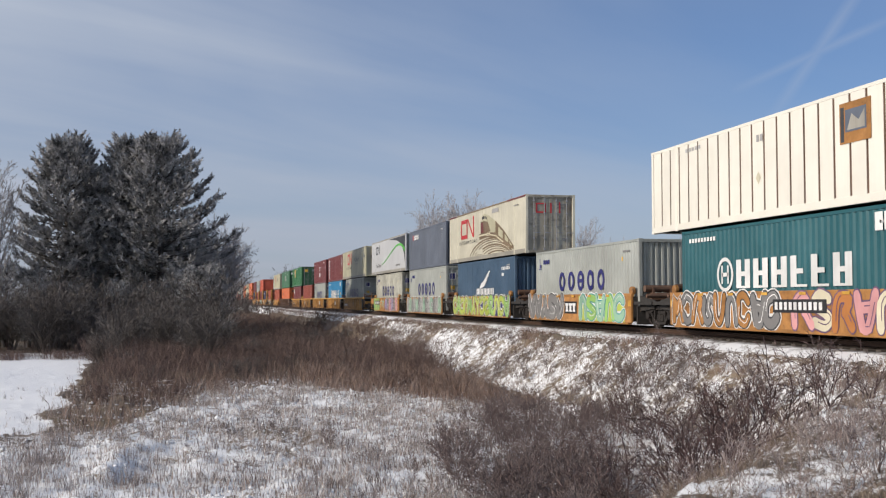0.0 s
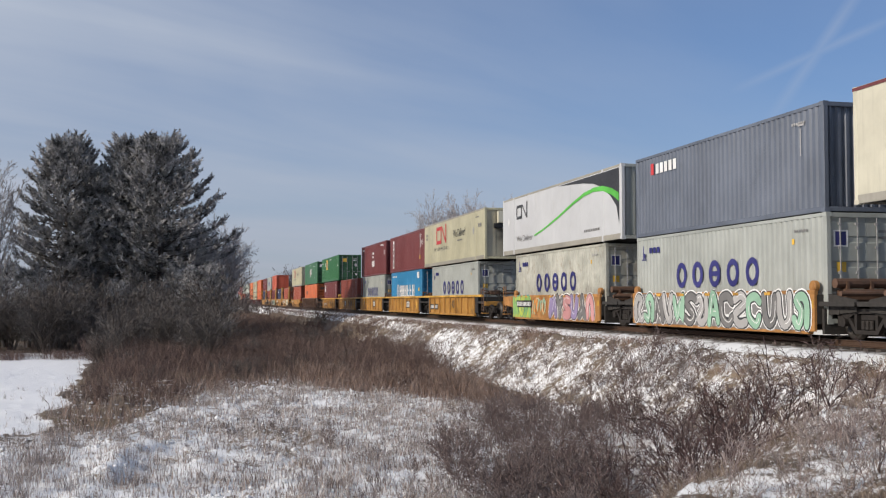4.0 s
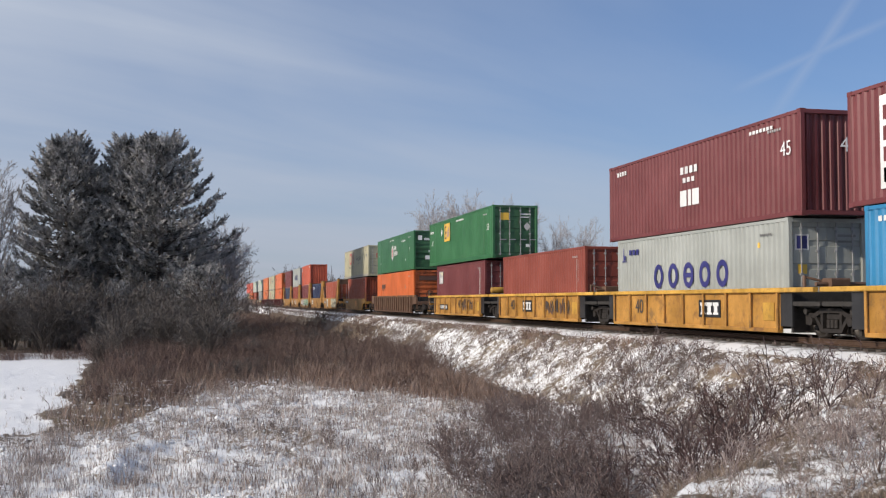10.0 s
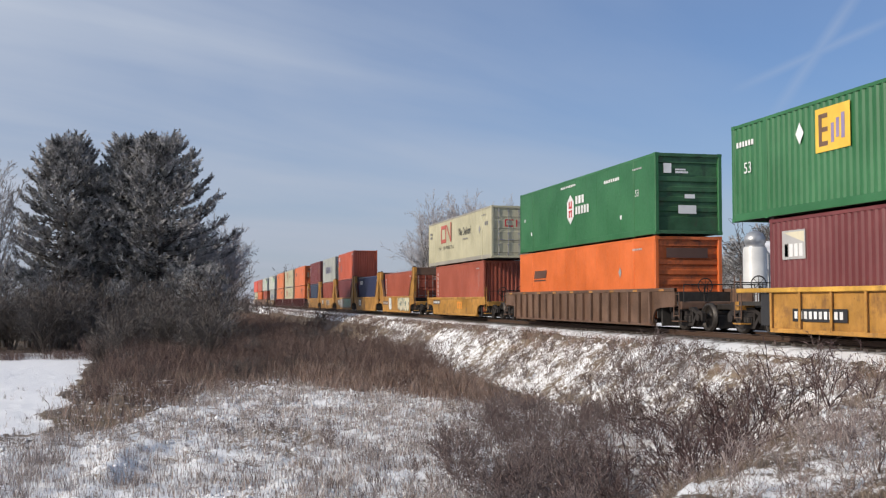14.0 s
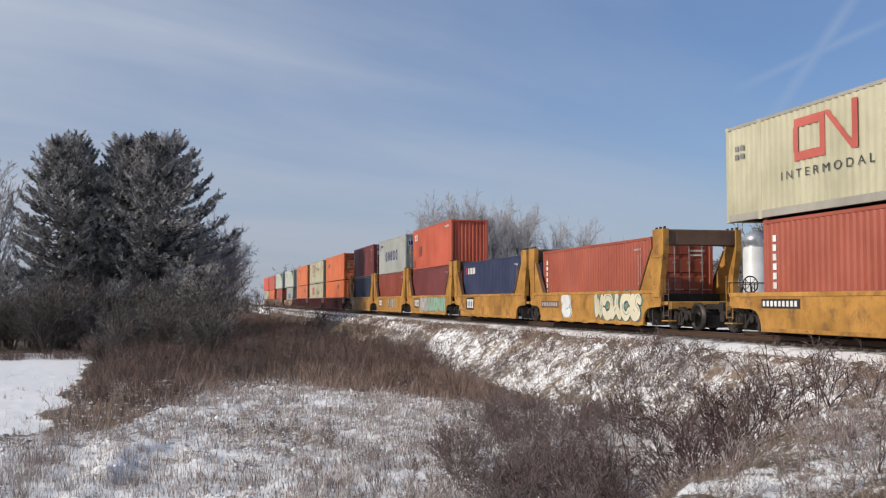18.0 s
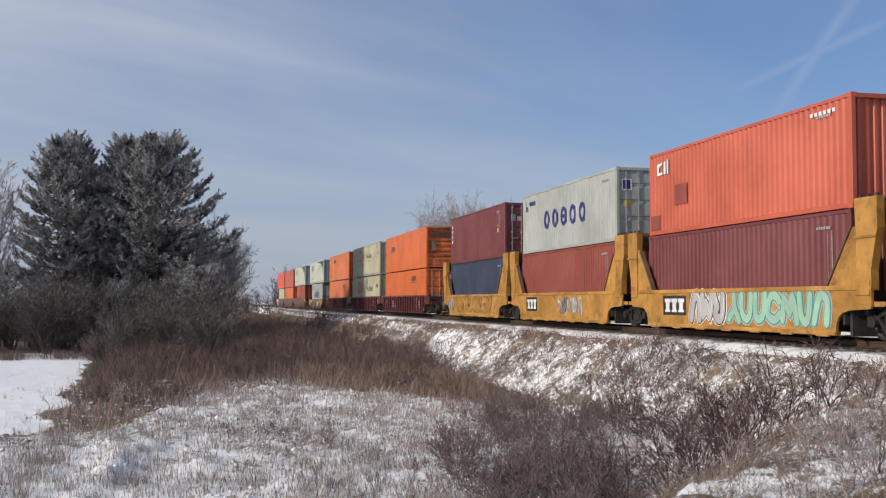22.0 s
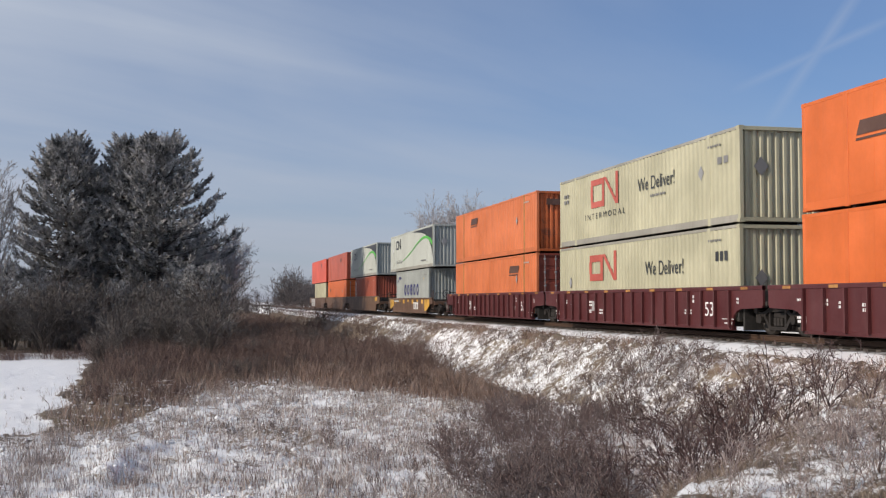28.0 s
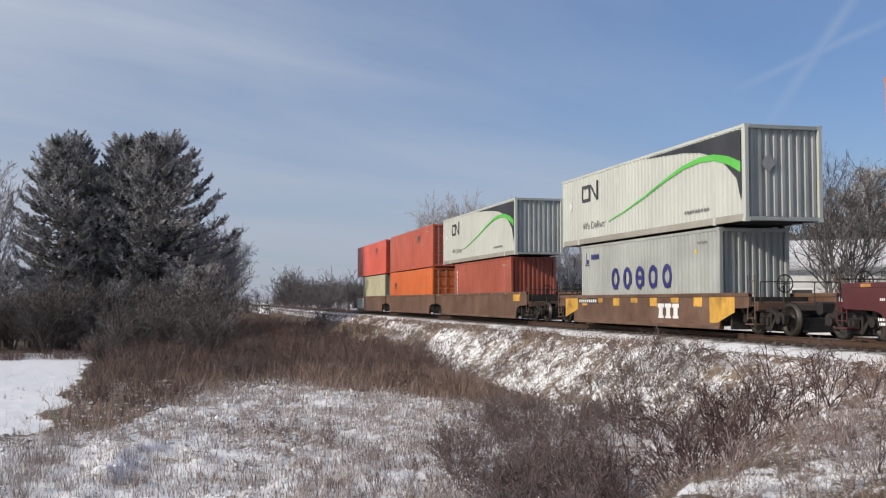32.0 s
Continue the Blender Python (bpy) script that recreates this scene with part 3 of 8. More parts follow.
def end_sheet(W, style, mat):
    """The wall at the leading end, facing -y, about y = 0."""
    a, z0, z1 = W / 2 - 0.13, 0.16, HIGH - 0.12
    b = Build()
    if style == "hbars":
        rows = [(z0, 0), (0.62, 0), (0.66, 1), (0.80, 1), (0.84, 0), (0.98, 0), (1.02, 1), (1.16, 1), (1.20, 0), (1.34, 0), (1.38, 1), (1.52, 1), (1.56, 0), (1.70, 0), (1.74, 1), (1.88, 1), (1.92, 0), (2.08, 0), (2.12, 1), (2.55, 1), (2.58, 0), (z1, 0)]
        v = [(x, 0.02 + d * 0.05, z) for z, d in rows for x in (-a, a)]
    elif style == "reefer":
        rows = [(-a, 0), (-0.62, 0), (-0.60, 0.3), (0.60, 0.3), (0.62, 0), (a, 0)]
        v = [(x, 0.015 + d * 0.055, z) for x, d in rows for z in (z0, z1)]
    else:
        n = 9
        p, rows = 2 * a / n, []
        for i in range(n):
            x = -a + i * p
            rows += [(x, 1), (x + 0.3 * p, 1), (x + 0.45 * p, 0), (x + 0.8 * p, 0)]
        rows.append((a, 1))
        v = [(x, 0.015 + d * 0.055, z) for x, d in rows for z in (z0, z1)]
    f = [(2 * i, 2 * i + 1, 2 * i + 3, 2 * i + 2) for i in range(len(rows) - 1)]
    return b.add(v, f).mesh("end_wall", mat)


def locking_bar():
    b = Build().tube((0, -0.045, 0.14), (0, -0.045, HIGH - 0.1), 0.019)
    for z in (0.22, 0.75, 1.35, 2.0, 2.62):
        b.box(-0.05, 0.05, -0.06, 0.0, z - 0.035, z + 0.035)
    b.box(-0.02, 0.34, -0.075, -0.055, 1.0, 1.045)
    return b.mesh("locking_bar", "galv", smooth=False)


def door_leaf(w, mat):
    prof = [(0.06, 0.14), (0.02, 0.14)]
    for z0, z1 in ((0.3, 0.85), (0.98, 1.5), (1.63, 2.15), (2.28, 2.68)):
        prof += [(0.02, z0), (-0.008, z0 + 0.03), (-0.008, z1 - 0.03), (0.02, z1)]
    return Build().prism(prof + [(0.02, HIGH - 0.1), (0.06, HIGH - 0.1)], -w / 2, w / 2, "x").mesh("door", mat)


def flat_door_leaf(w, mat):
    """A smooth door with a raised edge all round."""
    b = Build().box(-w / 2, w / 2, 0.012, 0.06, 0.14, HIGH - 0.1)
    for x in (-w / 2 + 0.03, w / 2 - 0.03):
        b.box(x - 0.03, x + 0.03, -0.012, 0.012, 0.14, HIGH - 0.1)
    for z in (0.19, HIGH - 0.15):
        b.box(-w / 2 + 0.06, w / 2 - 0.06, -0.012, 0.012, z - 0.05, z + 0.05)
    return b.mesh("door", mat)


def disc(build, cy, cz, rw, rh, x, n=20, depth=0.003):
    build.prism([(cy + rw * math.cos(2 * math.pi * i / n), cz + rh * math.sin(2 * math.pi * i / n)) for i in range(n)], x, x + depth, "x")


def ring(build, cy, cz, rw, rh, t, x, a0=0.0, a1=2 * math.pi, n=20):
    """A flat band round an ellipse in the plane x."""
    k = len(build.v)
    for i in range(n + 1):
        a = a0 + (a1 - a0) * i / n
        for s in (0, t):
            build.v.append((x, cy + (rw - s) * math.cos(a), cz + (rh - s) * math.sin(a)))
    for i in range(n):
        build.f.append((k + 2 * i, k + 2 * i + 1, k + 2 * i + 3, k + 2 * i + 2))


class Side:
    """Marks painted on the side that faces the meadow; f runs from the trailing to the leading end, 0 to 1."""

    def __init__(self, ob, L, x):
        self.ob, self.L, self.x = ob, L, x

    def y(self, f):
        return self.L / 2 - f * self.L

    def word(self, w, f, z, h, mat, wide=None):
        """A word of cap height h, set to its width where that is known."""
        me = WORDS[w].copy()
        me.materials.append(M[mat])
        xs = [v.co.x for v in me.vertices]
        k = h if wide is None else wide / (max(xs) - min(xs))
        ob = part("lettering", me, mat, self.ob)
        ob.matrix_basis = Matrix.Translation((self.x - 0.004, self.y(f), z)) @ ON_SIDE @ Matrix.Diagonal((k, h, h, 1))

    def rects(self, items, mat, name="marking", label="", lift=0.003):
        for i, (f0, f1, z0, z1) in enumerate(items):
            out = lift + 0.0009 * (i % 5)
            part(name, Build().box(self.x - out - 0.002, self.x - out, self.y(f1), self.y(f0), z0, z1), mat, self.ob, label)

    def bars(self, f0, f1, z, h, n, mat, name="marking"):
        """A line of writing that cannot be read."""
        w = (f1 - f0) / n
        if h > 0.18:
            self.rects([(f0 + i * w, f0 + (i + 0.68) * w, z - h / 2, z + h / 2) for i in range(n)], mat, name)
            return
        b = Build()
        for i in range(n):
            b.box(self.x - 0.005, self.x - 0.003, self.y(f0 + (i + 0.68) * w), self.y(f0 + i * w), z - h / 2, z + h / 2)
        tagged(part("small_print", b, mat, self.ob), kind="stuff")

    def column(self, f, w, z0, z1, n, mat, name="marking"):
        h = (z1 - z0) / n
        d = w / self.L / 2
        self.rects([(f - d, f + d, z0 + i * h, z0 + (i + 0.7) * h) for i in range(n)], mat, name)

    def poly(self, pts, mat, name="marking", lift=0.003, label=""):
        b = Build().prism([(self.y(f), z) for f, z in pts], self.x - lift - 0.0015, self.x - lift, "x")
        return part(name, b, mat, self.ob, label)

    def band(self, pts, mat, name="marking", lift=0.006, label=""):
        """A stripe along (f, z, half-thickness)."""
        b = Build()
        for f, z, t in pts:
            b.v += [(self.x - lift, self.y(f), z - t), (self.x - lift, self.y(f), z + t)]
        b.f = [(2 * i, 2 * i + 1, 2 * i + 3, 2 * i + 2) for i in range(len(pts) - 1)]
        return part(name, b, mat, self.ob, label)

    def ovals(self, f0, f1, n, z, h, mat):
        b = Build()
        w = (f1 - f0) / n * self.L
        for i in range(n):
            y = self.y(f0) - (i + 0.5) * w
            ring(b, y, z, w * 0.325, h / 2, w * 0.155, self.x - 0.004)
            if i == 2:
                b.box(self.x - 0.005, self.x - 0.003, y - w * 0.3, y + w * 0.3, z - 0.075, z + 0.075)
        part("logo_mark", b, mat, self.ob, "row of navy oval rings" if mat == "ink_navy" else "")

    def roundel(self, f0, f1, z, h, mat="white"):
        """A ringed disc and six stout blocks with feet."""
        b = Build()
        w = (f1 - f0) * self.L
        y = self.y(f0) - w * 0.075
        ring(b, y, z, w * 0.072, h * 0.62, w * 0.016, self.x - 0.004)
        b.box(self.x - 0.006, self.x - 0.004, y - w * 0.03, y + w * 0.03, z - 0.06, z + 0.06)
        for s in (-1, 1):
            b.box(self.x - 0.006, self.x - 0.004, y + s * w * 0.026 - 0.05, y + s * w * 0.026 + 0.05, z - h * 0.33, z + h * 0.33)
        for i in range(6):
            c = self.y(f0) - w * (0.23 + 0.14 * i)
            for s in (-1, 1):
                if i in (3, 4) and s < 0:
                    continue
                b.box(self.x - 0.006, self.x - 0.004, c + s * w * 0.036 - w * 0.021, c + s * w * 0.036 + w * 0.021, z - h / 2, z + h / 2)
            b.box(self.x - 0.0055, self.x - 0.0035, c - w * 0.03, c + w * 0.03, z - h * 0.08, z + h * 0.08)
            b.box(self.x - 0.0058, self.x - 0.0038, c - w * 0.056, c + w * 0.056, z - h / 2, z - h * 0.42)
        part("logo_mark", b, mat, self.ob, "white ringed disc and a row of white blocks")

    def worm(self, f, z, w, h, t, mat):
        """A rounded open frame joined to a slanted stroke, in one line thickness."""
        b = Build()
        x, y0 = self.x, self.y(f)
        b.box(x - 0.005, x - 0.003, y0 - t, y0, z - h / 2 + t, z + h / 2 - t)
        b.box(x - 0.005, x - 0.003, y0 - 0.52 * w, y0 - 0.05, z - h / 2, z - h / 2 + t)
        b.box(x - 0.005, x - 0.003, y0 - 0.46 * w, y0 - 0.05, z + h / 2 - t, z + h / 2)
        b.box(x - 0.0052, x - 0.0032, y0 - 0.52 * w, y0 - 0.52 * w + t, z - h / 2, z + h / 2)
        b.prism([(y0 - 0.50 * w, z + h / 2), (y0 - 0.50 * w - t, z + h / 2), (y0 - w, z - h / 2), (y0 - w + t, z - h / 2)], x - 0.0056, x - 0.0036, "x")
        b.box(x - 0.005, x - 0.003, y0 - w - 0.02, y0 - w - 0.02 + t, z - h / 2, z + h / 2 + 0.1)
        part("logo_mark", b, mat, self.ob, "rounded line mark")

    def diamond(self, f, z, r, mat, tall=1.25):
        self.poly([(f - r / self.L, z), (f, z - r * tall), (f + r / self.L, z), (f, z + r * tall)], mat)


TRAIN = []           # every keyed thing with its place along the train


def container(u, bottom, L, colour, label, side="iso", end="door", marks=None, end_colour=None, group="containers on the train"):
    """u: the leading end's place along the track at 16 s; bottom: the height of its floor above the rails."""
    W = 2.591 if L == FT53 else 2.438
    H = HIGH
    stacked = L == FT53 and bottom > 2
    bottom += 0.05 if stacked else 0.0                   # long boxes are raised to fit the camera's view; twist locks fill the gap
    ob = thing("freight_container", pose(TRACK_X, u + L / 2, bottom), label, "container", group)
    TRAIN.append((ob, u + L / 2))
    hx, hy = W / 2, L / 2
    if stacked:
        lock = kept("twist_lock", lambda: Build().box(-0.06, 0.06, -0.08, 0.08, -0.05, 0.03, 0.01).mesh("twist_lock", "dark"))
        for sx in (-1, 1):
            for sy in (-1, 1):
                part("twist_lock", lock, "dark", ob, at=pose(sx * 1.12, sy * 5.98, 0))
    ec = end_colour or colour
    # frame
    post = kept(("post", colour), lambda: Build().box(-0.07, 0.07, -0.07, 0.07, 0.1, H - 0.1, 0.015).mesh("corner_post", colour))
    cast = kept(("cast", colour), lambda: Build().box(-0.085, 0.085, -0.09, 0.09, -0.06, 0.06, 0.012).mesh("corner_casting", colour))
    for sx in (-1, 1):
        for sy in (-1, 1):
            part("corner_post", post, colour, ob, at=pose(sx * (hx - 0.07), sy * (hy - 0.07), 0))
            for z in (0.06, H - 0.06):
                part("corner_casting", cast, colour, ob, at=pose(sx * (hx - 0.082), sy * (hy - 0.088), z))
    low = 0.24 if L == FT53 else 0.15
    brail = kept(("brail", L, colour), lambda: Build().box(-0.04, 0.04, -hy + 0.14, hy - 0.14, 0.02, low, 0.01).mesh("bottom_rail", colour))
    trail = kept(("trail", L, colour), lambda: Build().box(-0.035, 0.035, -hy + 0.14, hy - 0.14, H - 0.11, H - 0.01, 0.01).mesh("top_rail", colour))
    for sx in (-1, 1):
        part("bottom_rail", brail if L != FT53 or colour not in ("pure", "cream", "tan", "swoosh") else kept("soiled_rail", lambda: Build().box(-0.04, 0.04, -hy + 0.14, hy - 0.14, 0.02, low, 0.01).mesh("bottom_rail", "grey_tan")), colour, ob, at=pose(sx * (hx - 0.045), 0, 0))
        # top rails of the pale long boxes are a darker grey-tan
        part("top_rail", trail if L != FT53 or colour not in ("pure", "cream", "tan") else kept("grey_tan_top_rail", lambda: Build().box(-0.035, 0.035, -hy + 0.14, hy - 0.14, H - 0.11, H - 0.01, 0.01).mesh("top_rail", "grey_tan")), colour, ob, at=pose(sx * (hx - 0.04), 0, 0))
    cross = kept(("cross", W, ec), lambda: Build().box(-hx + 0.14, hx - 0.14, -0.06, 0.06, -0.06, 0.06, 0.01).mesh("end_beam", ec))
    for sy in (-1, 1):
        for z in (0.085, H - 0.075):
            part("end_beam", cross, ec, ob, at=pose(0, sy * (hy - 0.065), z))
    # roof and floor
    def roof():
        n = int(L / 0.42)
        ys = []
        for i in range(n):
            y = -hy + 0.35 + i * (L - 0.7) / (n - 1)
            ys += [(y - 0.09, H - 0.036), (y - 0.06, H - 0.016), (y + 0.06, H - 0.016), (y + 0.09, H - 0.036)]
        prof = [(-hy + 0.05, H - 0.036)] + ys + [(hy - 0.05, H - 0.036), (hy - 0.05, H - 0.06), (-hy + 0.05, H - 0.06)]
        return Build().prism(prof, -hx + 0.05, hx - 0.05, "x").mesh("roof", colour)
    part("roof", kept(("roof", L, colour), roof), colour, ob)
    def floor_mesh():
        ys = []
        for i in range(int(L / 0.6)):
            y = -hy + 0.4 + i * 0.6
            ys += [(y - 0.005, 0.12), (y, 0.02), (y + 0.06, 0.02), (y + 0.065, 0.12)]
        prof = [(-hy + 0.05, 0.12)] + ys + [(hy - 0.05, 0.12), (hy - 0.05, 0.15), (-hy + 0.05, 0.15)]
        return Build().prism(prof, -hx + 0.06, hx - 0.06, "x").mesh("floor", "dark")
    part("floor", kept(("floor", L), floor_mesh), "dark", ob)
    # sides
    turn = pose(0, 0, 0, 0, 0, 180)
    z0, z1 = low - 0.01, H - 0.1
    face = -hx + 0.012
    if side == "panels":
        n, p = 23, (L - 0.28) / 23
        pan = kept(("panel", L), lambda: Build().box(-0.012, 0.012, -p / 2 + 0.048, p / 2 - 0.048, z0, z1, 0.006).mesh("side_panel", colour))
        for sx in (-1, 1):
            part("side_lining", kept(("lining", L), lambda: Build().box(-0.01, 0.01, -hy + 0.1, hy - 0.1, z0, z1).mesh("side_lining", "brown")), "brown", ob, at=pose(sx * (hx - 0.05), 0, 0))
            for i in range(n):
                part("side_panel", pan, colour, ob, at=pose(sx * (hx - 0.026), -hy + 0.14 + (i + 0.5) * p, 0))
    elif side == "smooth":
        def sheet():
            ys = [(-hy + 0.1, 0.0)]
            y = -6.0
            while y < 6.1:
                ys += [(y - 0.016, 0.0), (y - 0.014, -0.004), (y + 0.014, -0.004), (y + 0.016, 0.0)]
                y += 1.22
            ys.append((hy - 0.1, 0.0))
            v = [(face + d, q, z) for q, d in ys for z in (z0, z1)]
            return mesh_from("side_panel", v, [(2 * i, 2 * i + 1, 2 * i + 3, 2 * i + 2) for i in range(len(ys) - 1)], [colour])
        for m in (pose(0, 0, 0), turn):
            part("side_panel", kept(("smooth", L, colour), sheet), colour, ob, at=m)
    else:
        depth, pitch = (0.036, 0.278) if side == "iso" else (0.026, 0.30)
        if L == FT53:
            for a, c in ((-hy + 0.12, -6.17), (-6.02, 6.02), (6.17, hy - 0.12)):
                sh = kept((side, a, colour), lambda: corrugated(a, c, z0, z1, face, depth, pitch, colour))
                for m in (pose(0, 0, 0), turn):
                    part("side_panel", sh, colour, ob, at=m)
        else:
            sh = kept((side, L, colour), lambda: corrugated(-hy + 0.12, hy - 0.12, z0, z1, face, depth, pitch, colour))
            for m in (pose(0, 0, 0), turn):
                part("side_panel", sh, colour, ob, at=m)
    if L == FT53:
        post_colour = "ochre" if colour == "faded_orange" else colour
        lift = kept(("lift", colour), lambda: Build().box(-0.03, 0.03, -0.085, 0.085, 0.0, H - 0.02, 0.01).mesh("lifting_post", post_colour))
        for sx in (-1, 1):
            for sy in (-1, 1):
                part("lifting_post", lift, post_colour, ob, at=pose(sx * (hx - 0.026), sy * 6.096, 0))
    # ends: the leading one, and its counterpart at the trailing end
    for sy, style in ((-1, end), (1, "corr" if end == "door" else "door")):
        m = pose(0, sy * (hy - 0.07), 0, 0, 0, 0 if sy < 0 else 180)
        if style == "door":
            w = (W - 0.26) / 2
            flat = ec == "cream_stained"
            leaf = kept(("leaf", W, ec), lambda: (flat_door_leaf if flat else door_leaf)(w - 0.03 if flat else w - 0.01, ec))
            bar = kept("bar", locking_bar)
            for s in (-1, 1):
                d = part("door", leaf, ec, ob, at=m @ pose(s * w / 2, 0, 0))
                for o in (-0.27, 0.27):
                    part("locking_bar", bar, "galv", d, "galvanised locking bar" if s == 1 and o > 0 else "", at=pose(o * w / 1.15, 0, 0))
        else:
            wall_mat = "sooty_tan" if style == "reefer" else ec
            part("end_wall", kept(("end", style, W, ec), lambda: end_sheet(W, style, wall_mat)), wall_mat, ob, "exhaust-blackened end wall" if style == "reefer" else "", at=m)
        if style == "reefer":
            b = Build().box(-0.55, 0.95, -0.34, 0.0, 2.05, 2.72, 0.04)
            part("cooling_unit", b, "cream", ob, "cream cooling unit", at=m)
            b = Build().box(-0.75, 1.05, -0.20, 0.0, 1.75, 2.03, 0.03)
            for i in range(5):
                b.box(-0.7 + i * 0.36, -0.45 + i * 0.36, -0.22, -0.2, 1.8, 1.98)
            part("fan_grille", b, "black", ob, "sooty black fan grille", at=m)
    if end == "door":
        pale = ec in ("pale_grey", "streaked_grey", "tan", "cream_stained", "white53")
        end_mark(ob, L, [(0.35, 0.92, 2.40, 2.47), (0.35, 0.80, 2.24, 2.30), (0.62, 0.86, 0.62, 0.78)], "ink_grey" if pale else "white")
        if marks is m_rings:
            end_mark(ob, L, [(-0.98, -0.56, 2.02, 2.46)], "white")
            end_mark(ob, L, [(-0.93, -0.61, 2.06, 2.42)], "ink_navy", -0.050)
            end_mark(ob, L, [(-0.90, -0.62, 1.36, 1.62)], "ink_gold")
    s = Side(ob, L, -hx)
    # small standard plates and numbers
    s.bars(0.875, 0.93, H - 0.42, 0.07, 6, "ink_silver" if colour not in ("pale_grey", "tan", "cream", "swoosh", "pure", "white53") else "ink_grey")
    if marks:
        marks(s)
    return ob


def end_mark(ob, L, shapes, mat, y_out=-0.053):
    """Plain marks on the leading end: x0, x1, z0, z1."""
    for i, (x0, x1, z0, z1) in enumerate(shapes):
        y = -L / 2 - y_out - 0.0012 * i
        part("marking", Build().box(x0, x1, y - 0.002, y, z0, z1), mat, ob)


def end_diamond(ob, L, x, z, r, mat="grey"):
    part("placard", Build().prism([(x - r, z), (x, z - r * 1.2), (x + r, z), (x, z + r * 1.2)], -L / 2 + 0.046, -L / 2 + 0.050, "y"), mat, ob)


# -- the marks of each kind of container --
def m_rings(s):
    s.ovals(0.255, 0.735, 5, 1.47, 0.86, "ink_navy")
    s.bars(0.09, 0.17, 2.42, 0.20, 3, "ink_navy")
    s.rects([(0.045, 0.05, 2.1, 2.6), (0.035, 0.07, 2.08, 2.12), (0.05, 0.062, 2.15, 2.32)], "ink_navy")
    s.rects([(0.865, 0.875, 2.15, 2.3)], "ink_gold")


def m_roundel(s):
    s.roundel(0.20, 0.79, 1.42, 0.86)
    s.bars(0.045, 0.20, 2.58, 0.13, 9, "white")
    s.rects([(0.86, 0.885, 2.3, 2.75), (0.89, 0.925, 2.3, 2.75)], "white")
    s.rects([(0.895, 0.93, 1.35, 1.6)], "ink_gold")


def tan_marks(s, ink="ink_red"):
    s.worm(0.235, 2.0, 2.9, 1.15, 0.24, ink)
    s.word("INTERMODAL", 0.325, 1.08, 0.24, "ink_charcoal", 4.2)
    s.bars(0.035, 0.075, 2.2, 0.16, 2, "ink_grey")
    s.bars(0.035, 0.075, 1.95, 0.16, 2, "ink_grey")
    s.word("We Deliver!", 0.63, 1.85, 0.50, "ink_charcoal", 3.1)
    s.bars(0.60, 0.68, 1.40, 0.09, 8, "ink_grey")
    s.diamond(0.845, 1.75, 0.2, "grey")
    s.bars(0.915, 0.965, 2.0, 0.22, 2, "ink_grey")


def m_tan_faded(s):
    tan_marks(s, "ink_faded_red")


def m_tan_low(s):
    s.worm(0.225, 1.95, 2.9, 1.05, 0.28, "ink_faded_red")
    s.word("We Deliver!", 0.67, 1.75, 0.52, "ink_charcoal", 3.1)
    s.diamond(0.085, 1.4, 0.16, "grey", 1.6)
    s.bars(0.905, 0.96, 2.0, 0.3, 3, "ink_charcoal")


